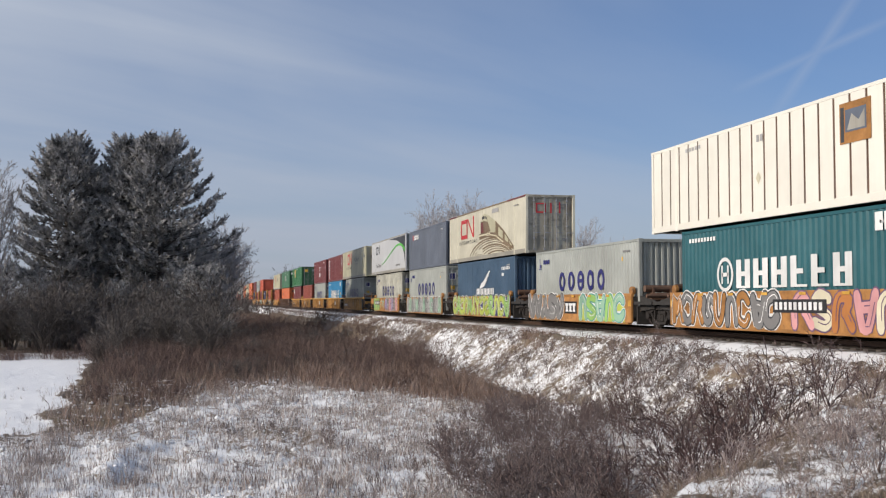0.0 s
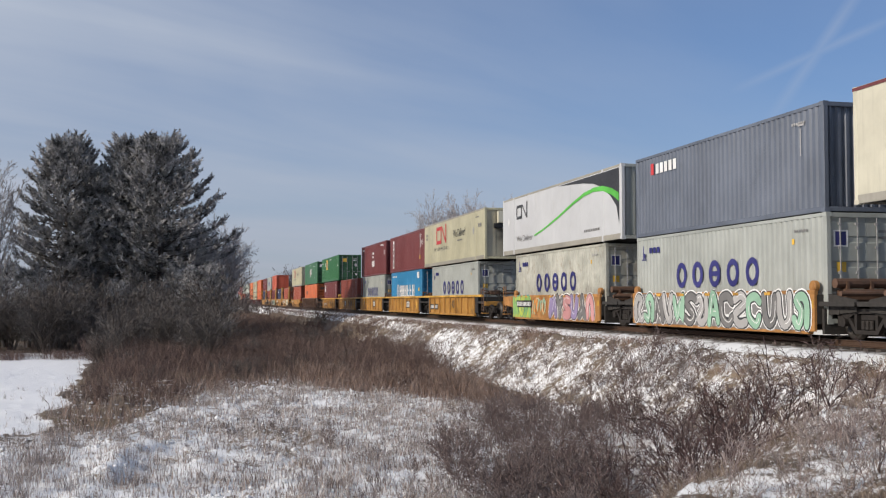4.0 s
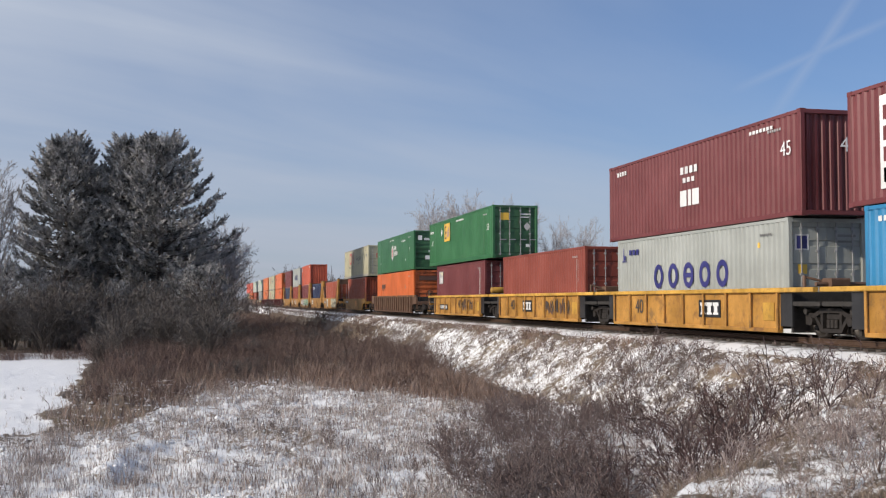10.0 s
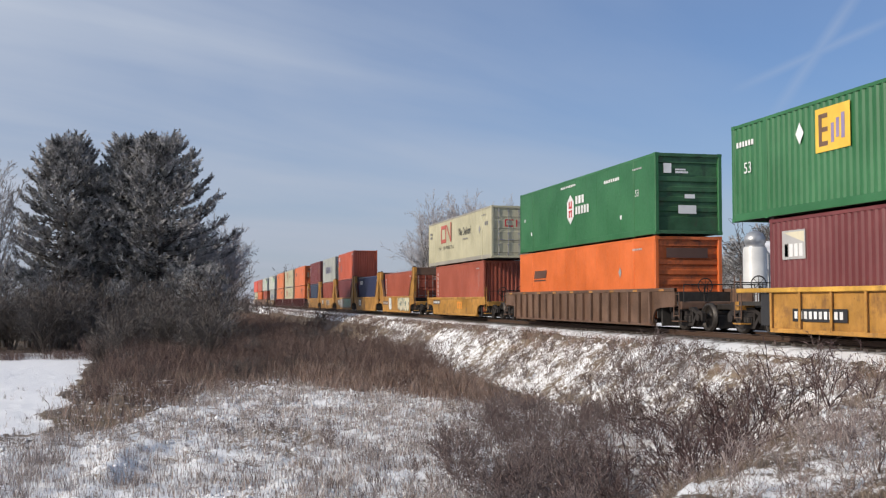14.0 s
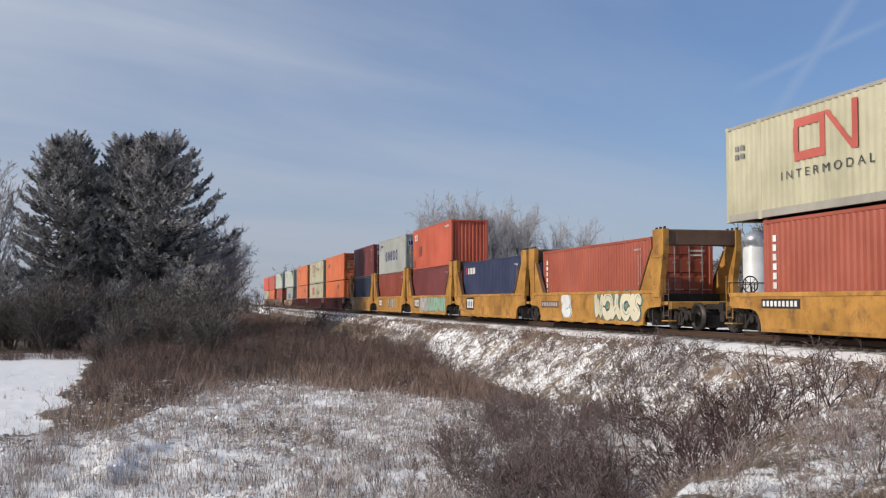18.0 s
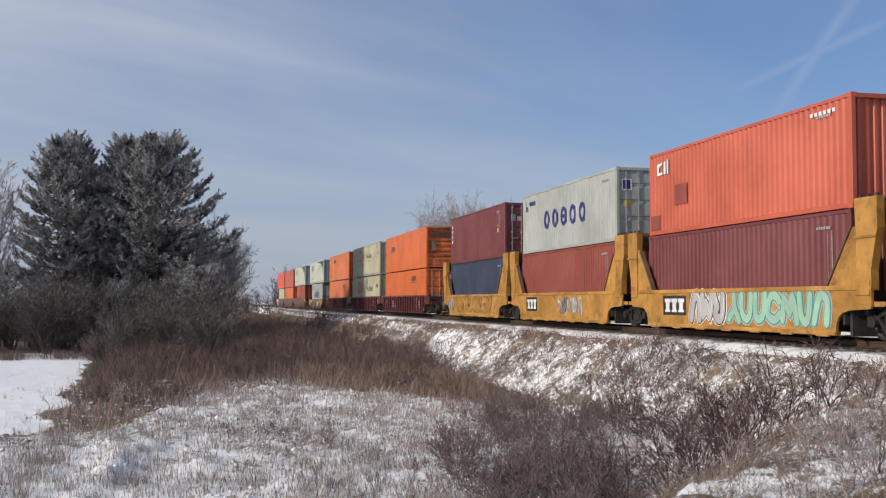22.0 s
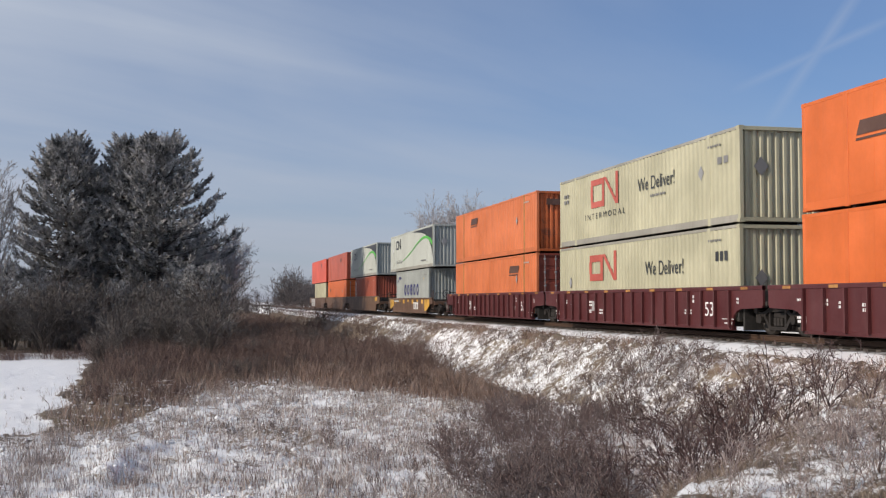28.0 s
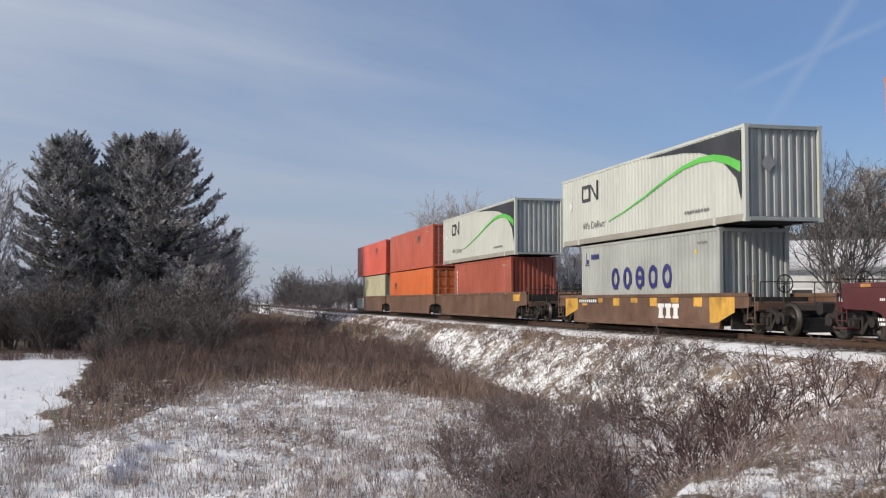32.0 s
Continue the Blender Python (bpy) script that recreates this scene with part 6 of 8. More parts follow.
def forty(car, x, y):
    w = WORDS["40"].copy()
    w.materials.append(M["ink_charcoal"])
    part("lettering", w, "ink_charcoal", car).matrix_basis = Matrix.Translation((x + 0.055, y, 0.78)) @ ON_SIDE @ Matrix.Scale(0.52, 4)


# five articulated units covered in graffiti
GRAF = "ochre articulated well car covered in sprayed graffiti"
car, x, h = well_car("graf", -152.6, -136.9, "ochre", GRAF, near_couple=True)
graffiti(car, x, h - 1.9, h - 7.0, 0.19, 1.28, ["ochre", "ink_grey"], "ink_charcoal", 1, None, "block", "white", 0.75)
graffiti(car, x, h - 7.1, h - 8.6, 0.19, 1.28, ["ink_grey"], "ink_charcoal", 2, None, "bubble")
graffiti(car, x, h - 9.3, -h + 1.8, 0.19, 1.28, ["ink_pink", "ink_cream", "ink_rust"], "ink_plum", 3, "ochre", "block", None, 0.85)
plate(car, x - 0.02, h - 9.6, 0.86, 2.6, 0.36, 10)
car, x, h = well_car("graf", -136.9, -121.2, "ochre", GRAF)
graffiti(car, x, h - 1.7, h - 6.5, 0.18, 1.30, ["ink_grey"], "ink_charcoal", 4, None, "bubble", "white", 1.05)
three_blocks(car, x - 0.004, h - 7.5, 0.72, 1.3, 0.36)
graffiti(car, x, h - 8.5, -h + 2.3, 0.18, 1.29, ["ink_mint", "ink_leaf"], "ink_teal", 5, "ink_lime", "block", "white", 0.95)
car, x, h = well_car("graf", -121.2, -105.75, "ochre", GRAF)
graffiti(car, x, h - 1.68, h - 7.95, 0.18, 1.29, ["ink_lime", "ink_leaf", "ink_lime"], "ink_charcoal", 6, None, "block", "white", 0.85)
graffiti(car, x, h - 8.0, -h + 1.68, 0.18, 1.31, ["ink_lime", "ink_lime", "ink_leaf"], "ink_charcoal", 16, "ink_navy", "block", "white", 0.95)
car, x, h = well_car("graf", -105.75, -90.6, "ochre", GRAF)
graffiti(car, x, h - 1.9, -h + 1.9, 0.19, 1.28, ["ink_silver", "ink_mint", "ink_grey"], "ink_charcoal", 7, "ink_grey", "block", "white", 0.8)
car, x, h = well_car("graf", -90.6, -75.4, "ochre", GRAF, far_bogie=True, far_couple=True)
graffiti(car, x, h - 1.7, h - 4.6, 0.19, 1.28, ["ink_leaf", "ink_lime"], "ink_teal", 8, "ink_lime", "block", None, 1.0)
plate(car, x - 0.02, h - 3.6, 0.86, 2.4, 0.34, 10)
graffiti(car, x, h - 4.9, h - 7.0, 0.3, 1.2, ["ink_mint", "ink_orange"], "ink_rust", 9, None, "wild", "ink_cream")
graffiti(car, x, h - 7.4, -h + 2.2, 0.18, 1.28, ["ink_violet", "ink_grey", "ink_pink"], "ink_charcoal", 10, None, "bubble", "white", 1.0)
# five yellow articulated units
YEL = "yellow articulated well car with side posts and a black number panel"
for i, (a, c) in enumerate(((-71.2, -55.3), (-55.3, -39.7), (-39.7, -23.9), (-23.9, -8.0), (-8.0, 7.6))):
    car, x, h = well_car("post", a, c, "yellow", YEL, near_couple=i == 0, far_bogie=i == 4, far_couple=i == 4)
    if i in (0, 4):
        plate(car, x + 0.04, h - 4.3 if i else h - 3.3, 0.62, 2.5 if i else 2.3, 0.34, 10)
    if i in (0, 4):
        forty(car, x, h - 8.6)
    else:
        three_blocks(car, x + 0.05, -h + (5.9, 6.1, 9.2)[i - 1], 0.76, 1.25, 0.38)
    if i in (2, 3):
        forty(car, x, h - 4.25)
    if i == 3:
        graffiti(car, x + 0.055, -h + 6.8, -h + 3.1, 0.35, 1.15, ["brown", "ink_charcoal"], "brown", 62, None, "wild", "ink_charcoal", 1.3)
    if i == 4:
        graffiti(car, x + 0.055, h - 9.2, h - 11.9, 0.35, 1.15, ["brown", "ink_charcoal"], "brown", 61, None, "wild", "ink_charcoal", 1.3)
    if i > 0:
        part("notice_plate", Build().box(x + 0.045, x + 0.055, -h + 2.25, -h + 2.85, 0.45, 0.95), "bright_yellow", car)
# single brown ribbed car
car, x, h = well_car("rib", 11.6, 31.9, "brown", "rusty brown ribbed well car with yellow reflector plates", near_couple=True, far_bogie=True, far_couple=True)
# single smooth yellow car
car, x, h = well_car("plain", 35.7, 51.0, "yellow", "smooth yellow well car with sloped ends", near_couple=True, far_bogie=True, far_couple=True)
plate(car, x, h - 3.0, 0.92, 2.0, 0.26, 9)
three_blocks(car, x, -h + 6.0, 0.75, 1.3, 0.42, "ink_orange", None)
# five yellow units with high end frames
HIGHEND = "weathered yellow articulated well car with high end frames"
ends = (55.3, 70.9, 86.3, 101.6, 116.9, 132.0)
for i in range(5):
    car, x, h = well_car("tower", ends[i], ends[i + 1], "yellow", HIGHEND + (", sprayed with graffiti" if i in (0, 2, 4) else ""), near_couple=i == 0, far_bogie=i == 4, far_couple=i == 4)
    if i == 0:
        plate(car, x, h - 3.3, 0.85, 2.4, 0.3, 9, "ink_silver", "brown")
        graffiti(car, x, h - 5.0, h - 6.0, 0.3, 1.3, ["white"], "ink_teal", 21, None, "bubble")
        graffiti(car, x, h - 8.9, -h + 2.1, 0.25, 1.34, ["ink_cream"], "ink_charcoal", 22, None, "bubble", "ink_teal", 0.9)
    elif i == 1:
        three_blocks(car, x, h - 4.3, 0.85, 1.5, 0.5)
        graffiti(car, x, h - 1.8, h - 3.3, 0.4, 1.2, ["yellow"], "brown", 23, None, "bubble", None)
    elif i == 2:
        three_blocks(car, x, h - 4.1, 0.85, 1.5, 0.45)
        graffiti(car, x, h - 5.3, h - 7.6, 0.25, 1.34, ["ink_silver"], "ink_charcoal", 24, None, "bubble")
        graffiti(car, x, h - 7.8, -h + 2.2, 0.3, 1.3, ["ink_mint"], "ink_teal", 25, None, "block", "ink_silver", 0.8)
    elif i == 3:
        three_blocks(car, x, h - 3.8, 0.85, 1.4, 0.45)
        graffiti(car, x, h - 7.6, h - 9.0, 0.3, 1.25, ["ink_grey"], "ink_charcoal", 26, None, "wild")
        graffiti(car, x, h - 9.1, h - 10.6, 0.3, 1.3, ["ink_silver"], "ink_grey", 27, None, "wild")
    else:
        graffiti(car, x, h - 1.6, h - 3.2, 0.45, 1.2, ["ink_grey"], "ink_silver", 28, None, "wild")
        graffiti(car, x, h - 3.8, -h + 3.4, 0.35, 1.2, ["yellow"], "ink_charcoal", 29, None, "bubble", None)
# three oxblood units
ends = (135.9, 155.75, 175.3, 194.9)
for i in range(3):
    car, x, h = well_car("rib", ends[i], ends[i + 1], "oxblood", "oxblood red ribbed well car with white stencils", near_couple=i == 0, far_bogie=i == 2, far_couple=i == 2)
    w = WORDS["53"].copy()
    w.materials.append(M["white"])
    part("lettering", w, "white", car).matrix_basis = Matrix.Translation((x - 0.006, -h + 3.39, 0.72)) @ ON_SIDE @ Matrix.Scale(0.46, 4)
    b, g = Build(), random.Random(300 + i)
    for y, z, wide, lines, tall in ((h - 1.75, 1.0, 0.34, 1, 0.06), (h - 1.8, 0.52, 0.5, 2, 0.07), (h - 3.0, 0.98, 0.12, 2, 0.07), (h - 3.55, 0.92, 0.12, 2, 0.07), (h - 4.6, 0.86, 0.34, 2, 0.085), (h - 5.7, 0.92, 0.62, 2, 0.085), (h - 5.7, 0.60, 0.5, 2, 0.05), (h - 7.0, 0.60, 0.5, 2, 0.075), (-h + 4.5, 1.08, 0.14, 2, 0.09), (-h + 4.9, 0.66, 0.55, 2, 0.06), (-h + 1.6, 1.02, 0.14, 2, 0.07), (-h + 2.25, 0.44, 0.8, 1, 0.022), (-h + 2.2, 0.30, 0.5, 1, 0.06)):
        for k in range(lines):
            at, end = y - wide / 2, y + wide / 2 - g.uniform(0, 0.2) * wide
            while at < end:
                run = min(tall * (g.uniform(0.6, 1.1) if tall > 0.03 else 40), end - at)
                b.box(x - 0.004, x - 0.001, at, at + run, z - 1.5 * tall * k, z - 1.5 * tall * k + tall)
                at += run + 0.35 * tall
    part("stencils", b, "white", car)
    part("notice_plate", Build().box(x - 0.006, x - 0.001, h - 6.6, h - 6.0, 0.6, 1.0), "ink_silver", car)
# single brown car with yellow ends
car, x, h = well_car("plain", 199.2, 216.0, "brown", "brown well car with bright yellow end panels and patches", near_couple=True, far_bogie=True, far_couple=True)
for y0, y1 in ((-h + 1.0, -h + 2.6), (h - 2.4, h - 0.9)):
    part("end_patch", Build().prism([(y0, 0.66), (y0, 1.2), (y1, 1.2), (y1, 0.32), (y1 - 0.5 if y0 < 0 else y1, 0.32)], x - 0.006, x - 0.001, "x"), "bright_yellow", car)
for i in range(7):
    y = -h + 3.4 + i * 1.7
    part("yellow_patch", Build().box(x - 0.005, x - 0.001, y - 0.3, y + 0.3, 0.82 + 0.12 * (i % 2), 1.16), "bright_yellow", car)
three_blocks(car, x, -h + 5.6, 0.66, 1.7, 0.5, "white", None)
plate(car, x, h - 3.6, 1.0, 2.2, 0.2, 9)
# three brown units at the end of the train
ends = (220.6, 241.0, 260.1, 278.4)
for i in range(3):
    car, x, h = well_car("sill", ends[i], ends[i + 1], "brown", "dusty brown articulated well car with yellow reflectors", near_couple=i == 0, far_bogie=i == 2, far_couple=i == 2)
    part("dust_panel", Build().box(x - 0.004, x - 0.001, -h + 1.2, -h + 2.4, 1.0, 1.36), "bright_yellow", car) if i == 0 else None
    if i == 2:
        part("sprayed_panel", Build().box(x - 0.004, x - 0.001, h - 6.5, h - 2.2, 0.3, 1.3), "ink_silver", car)
        part("end_marker", Build().box(-0.15, 0.15, h + 0.95, h + 1.15, 0.9, 1.3, 0.03), "black", car, "end-of-train marker box")

# ---- plants ----
def tubes(segs, sides=3):
    """Tapered tubes for many segments (p, q, r, s) at once."""
    a = np.array([(*p, *q, r, s) for p, q, r, s in segs], float)
    p, q, r, s = a[:, :3], a[:, 3:6], a[:, 6], a[:, 7]
    d = q - p
    d /= np.linalg.norm(d, axis=1)[:, None] + 1e-9
    ref = np.where(np.abs(d[:, 2:3]) < 0.8, np.array([[0, 0, 1.0]]), np.array([[1.0, 0, 0]]))
    u = np.cross(d, ref)
    u /= np.linalg.norm(u, axis=1)[:, None] + 1e-9
    w = np.cross(d, u)
    if sides == 2:                                  # thin twigs: flat slivers, each turned its own way
        t = np.random.default_rng(len(a)).uniform(0, np.pi, (len(a), 1))
        u = (u * np.cos(t) + w * np.sin(t)) * 1.35
        v = np.stack([p - u * r[:, None], p + u * r[:, None], q + u * s[:, None], q - u * s[:, None]], 1).reshape(-1, 3)
        return v, np.arange(len(v)).reshape(-1, 4)
    verts = []
    for base, rad in ((p, r), (q, s)):
        for k in range(sides):
            t = 2 * math.pi * k / sides
            verts.append(base + (u * math.cos(t) + w * math.sin(t)) * rad[:, None])
    v = np.stack(verts, 1).reshape(-1, 3)
    n = len(a)
    idx = np.arange(n)[:, None] * (2 * sides)
    f = np.concatenate([idx + np.array([[k, (k + 1) % sides, sides + (k + 1) % sides, sides + k]]) for k in range(sides)], 0)
    return v, f


def raw_mesh(name, v, f, mat):
    """A mesh from arrays of vertices and faces of one size."""
    me = bpy.data.meshes.new(name)
    n = f.shape[1]
    me.vertices.add(len(v))
    me.vertices.foreach_set("co", np.ascontiguousarray(v, dtype=np.float32).ravel())
    me.loops.add(f.size)
    me.loops.foreach_set("vertex_index", np.ascontiguousarray(f, dtype=np.int32).ravel())
    me.polygons.add(len(f))
    me.polygons.foreach_set("loop_start", np.arange(0, f.size, n, dtype=np.int32))
    me.materials.append(M[mat])
    me.update(calc_edges=True)
    me.validate()
    return me


def grow(rng, segs, p, d, length, r, level, spec):
    """One branch and, from it, the next levels. spec: per level (children, ratio, angle, wobble, lift)."""
    kids, ratio, angle, wobble, lift = spec[level]
    n = max(2, int(3 + length * (0.9 if level < 2 else 1.2)))
    if level == len(spec) - 1:
        n = 2
    pts = [Vector(p)]
    d = Vector(d).normalized()
    for i in range(n):
        d = (d + Vector((rng.gauss(0, wobble), rng.gauss(0, wobble), rng.gauss(0, wobble) + lift))).normalized()
        pts.append(pts[-1] + d * length / n)
    low = spec[-1][1]
    for i in range(n):
        ra, rb = r * (1 - 0.75 * i / n), r * (1 - 0.75 * (i + 1) / n)
        segs.append((pts[i], pts[i + 1], max(ra, low), max(rb, low * 0.7)))
    if level + 1 >= len(spec):
        return
    for k in range(kids):
        t = (0.25 if level == 0 else 0.12) + (0.97 - (0.25 if level == 0 else 0.12)) * (k + rng.random()) / kids
        i = min(n - 1, int(t * n))
        base = pts[i].lerp(pts[i + 1], t * n - i)
        axis = (pts[i + 1] - pts[i]).normalized()
        side = axis.orthogonal().normalized()
        side.rotate(Matrix.Rotation(rng.uniform(0, 2 * math.pi), 3, axis))
        a = radians(angle + rng.uniform(-12, 12))
        nd = axis * math.cos(a) + side * math.sin(a)
        grow(rng, segs, base, nd, length * ratio * rng.uniform(0.7, 1.15) * (1.15 - 0.5 * t), r * (0.55 - 0.2 * t), level + 1, spec)


def split_mesh(name, segs, limit, mat_thick, mat_thin):
    """Trunk and limbs in one mesh, twigs in the other."""
    thick = [s for s in segs if s[2] >= limit]
    thin = [s for s in segs if s[2] < limit]
    return raw_mesh("trunk", *tubes(thick, 6), mat_thick), raw_mesh("twig_crown", *tubes(thin, 2), mat_thin)


def bare_tree(seed, height, r, twig_mat, low=0.012, multi=1, dense=1.0, angle=42, bark="bark"):
    rng = random.Random(seed)
    segs = []
    spec = [(int(13 * dense), 0.50, angle, 0.07, 0.05), (int(7 * dense), 0.50, angle - 2, 0.12, 0.06), (int(5 * dense), 0.52, angle - 3, 0.16, 0.06), (4, 0.5, 36, 0.2, 0.05), (0, low, 0, 0.2, 0.03)]
    for i in range(multi):
        a = 2 * math.pi * (i + rng.random()) / multi
        lean = 0.0 if multi == 1 else 0.28
        grow(rng, segs, (0.15 * lean * math.cos(a), 0.15 * lean * math.sin(a), -0.1), (lean * math.cos(a), lean * math.sin(a), 1), height * rng.uniform(0.85, 1.0), r, 0, spec)
    return split_mesh("tree", segs, 0.03, bark, twig_mat)


def tree_thing(meshes, m, label, group="", name="bare_tree", category="tree"):
    ob = thing(name, m, label, category, group)
    part("trunk", meshes[0], None, ob)
    tagged(part("twig_crown", meshes[1], None, ob), kind="stuff")
    return ob


def pine(seed, height, reach, blades=24, limbs_each=6, gap=0.62, east=0.0):
    """A frosted pine: trunk, whorls of long limbs that turn up at their tips, side shoots, and a plume of needles on each."""
    rng = random.Random(seed)
    limbs, tips = [], []
    trunk = [((0, 0, -0.2), (0.1, 0, height * 0.5), 0.34, 0.22), ((0.1, 0, height * 0.5), (0.05, 0.05, height * 0.97), 0.22, 0.03)]
    z = height * 0.12
    while z < height * 0.97:
        q = z / height
        L = reach * (0.82 + 0.45 * q if q < 0.4 else max(0.0, 1 - ((q - 0.4) / 0.62) ** 1.9) ** 0.8) + 0.25
        turn = rng.uniform(0, 2 * math.pi)
        for k in range(limbs_each):
            a = turn + 2 * math.pi * (k + rng.uniform(-0.3, 0.3)) / limbs_each
            ln = L * rng.uniform(0.66, 1.08) * (1 + east * math.cos(a) * (1 - q))
            rise = -0.14 + 0.70 * q ** 1.8 + rng.uniform(-0.10, 0.10)
            p, d = Vector((0.08, 0.02, z + rng.uniform(-0.22, 0.22))), Vector((math.cos(a), math.sin(a), rise)).normalized()
            n = 6
            for i in range(n):
                d = (d + Vector((rng.gauss(0, 0.06), rng.gauss(0, 0.06), 0.02 + 0.025 * i))).normalized()
                e = p + d * ln / n
                limbs.append((p, e, 0.05 * (1 - i / n) + 0.012, 0.05 * (1 - (i + 1) / n) + 0.01))
                if i >= 1:
                    for side in (-1, 1):
                        out = (d * 0.75 + Vector((-d.y, d.x, 0)) * side * rng.uniform(0.6, 1.0) + Vector((0, 0, rng.uniform(0.0, 0.35)))).normalized()
                        ls = (0.30 + 0.20 * ln * (1 - 0.75 * i / n)) * rng.uniform(0.6, 1.15)
                        end = e + out * ls
                        limbs.append((e, end, 0.016, 0.008))
                        up = (out + Vector((0, 0, rng.uniform(0.15, 0.6)))).normalized()
                        tips.append((end - up * 0.25, up, rng.uniform(0.70, 1.15)))
                        if ls > 0.55:
                            tips.append((e.lerp(end, 0.5), (out + Vector((0, 0, rng.uniform(0.5, 0.9)))).normalized(), rng.uniform(0.35, 0.55)))
                p = e
            tips.append((p - d * 0.1, (d + Vector((0, 0, 0.5))).normalized(), rng.uniform(0.55, 0.8)))
        z += gap * (1.15 - 0.35 * q)
    tips.append((Vector((0.05, 0.05, height * 0.95)), Vector((0, 0, 1)), 0.8))
    c, d, s = np.array([t[0] for t in tips]), np.array([t[1] for t in tips]), np.array([t[2] for t in tips])[:, None]
    g = np.random.default_rng(seed)
    vs = []
    for k in range(blades):
        along = g.uniform(0.0, 1.0, s.shape)
        w = d * (0.55 + 0.5 * along) + g.normal(0, 0.42, d.shape)
        w /= np.linalg.norm(w, axis=1)[:, None]
        o = np.cross(w, g.normal(0, 1, d.shape))
        o /= np.linalg.norm(o, axis=1)[:, None] + 1e-9
        base = c + d * along * s
        ln = 0.27 * g.uniform(0.7, 1.15, s.shape)
        vs.append(np.stack([base - o * 0.032, base + o * 0.032, base + w * ln + o * 0.024, base + w * ln - o * 0.012], 1))
    v = np.concatenate(vs, 0)
    f = np.arange(len(v) * 4).reshape(-1, 4)
    return raw_mesh("trunk", *tubes(trunk, 10), "pine_bark"), raw_mesh("limb_frame", *tubes(limbs, 4), "pine_bark"), raw_mesh("needles", v.reshape(-1, 3), f, "needles")


def pine_thing(meshes, m, label):
    ob = thing("pine_tree", m, label, "tree", "frosted pines beside the track")
    part("trunk", meshes[0], None, ob)
    tagged(part("limb_frame", meshes[1], None, ob), kind="stuff")
    tagged(part("crown", meshes[2], None, ob), "dark green needles grey with frost", kind="stuff")


PINES = [pine(3, 17.4, 4.25, 34, 7, 0.64), pine(8, 17.0, 4.2, 34, 6, 0.66), pine(14, 17.4, 5.35, 34, 7, 0.70, 0.30)]
pine_thing(PINES[0], pose(-11.5, 102.4, FIELD_Z, 0, 0, 40) @ Matrix.Scale(1.024, 4), "tall frosted pine with a dense dark crown")
pine_thing(PINES[1], pose(-5.7, 103.2, FIELD_Z, 0, 0, 130) @ Matrix.Scale(1.09, 4), "tall frosted pine standing between two others")
pine_thing(PINES[2], pose(-3.2, 101.4, FIELD_Z) @ Matrix.Scale(1.024, 4), "tall frosted pine with long low limbs reaching towards the track")
pine_thing(PINES[1], pose(-8.9, 106.8, FIELD_Z, 0, 0, 300) @ Matrix.Scale(0.95, 4), "frosted pine behind two taller ones")

YOUNG = [pine(201, 9.5, 2.4, 12, 5, 0.7), pine(202, 10.5, 2.7, 12, 5, 0.7)]
for i, (x, y, k) in enumerate(((0.2, 86, 0.64), (1.3, 88, 0.60), (-1.0, 91, 0.64), (-0.4, 88.5, 0.5), (-14.2, 88, 0.66), (-12.2, 86, 0.55), (-9.0, 86.5, 0.5), (-6.0, 87, 0.46))):
    pine_thing(YOUNG[i % 2], pose(x, y, FIELD_Z - 0.1, 0, 0, 67 * i) @ Matrix.Scale(k, 4), "young dark pine in the thicket under taller ones")

# bare trees
SLIM = [bare_tree(31 + i, 13.0, 0.14, "twig_frost", 0.012, 1, 0.9, 25, "pale_bark") for i in range(3)]
ROUND = [bare_tree(81 + i, 10.2, 0.10, "twig_hoar", 0.011, 4, 1.0, 27, "pale_bark") for i in range(2)]
POPLAR = [bare_tree(41 + i, 12.8, 0.11, "twig_hoar", 0.0095, 2 + i % 2, 1.0, 22) for i in range(3)]
GREY = [bare_tree(51 + i, 10.8, 0.12, "twig_grey", 0.0068, 3, 0.93, 33) for i in range(3)]


def stand(meshes, places, label, group, name="bare_tree"):
    first = {}
    rng = random.Random(len(places) * 7 + 1)
    for i, (x, y, h) in enumerate(places):
        k = i % len(meshes)
        m = pose(x, y, land(x, y) - 0.05, 0, 0, rng.uniform(0, 360)) @ Matrix.Scale(h, 4)
        if k not in first:
            first[k] = tree_thing(meshes[k], pose(0, 0, 0), label, group, name)
            first[k].matrix_basis = m
        else:
            copy_thing(first[k], m @ Matrix.Diagonal([1 / s for s in first[k].scale] + [1]))


stand(SLIM, [(-14.1, 86.5, 0.98), (-14.9, 88, 1.02), (-16.6, 89, 1.1), (-19, 92, 1.1), (-22, 97, 1.2)], "slender bare tree white with hoarfrost beside the pines", "frosted trees by the pines")
stand(SLIM, [(1.9, 118, 0.80), (1.6, 126, 0.80), (1.5, 108, 0.68), (2.8, 140, 0.8), (0.6, 116, 0.9), (4.0, 160, 0.75), (4.6, 185, 0.66), (2.6, 150, 0.8), (1.6, 110, 0.8), (3.6, 132, 0.66), (2.0, 134, 0.9)], "bare tree grey with hoarfrost behind the pines", "frosted trees behind the pines")
stand(ROUND, [(1.7, 112, 0.98), (-0.2, 110, 0.98), (2.9, 119, 0.88), (4.8, 150, 0.7)], "round-crowned frosted bare tree with haze-pale twigs beside the pines", "frosted trees behind the pines")
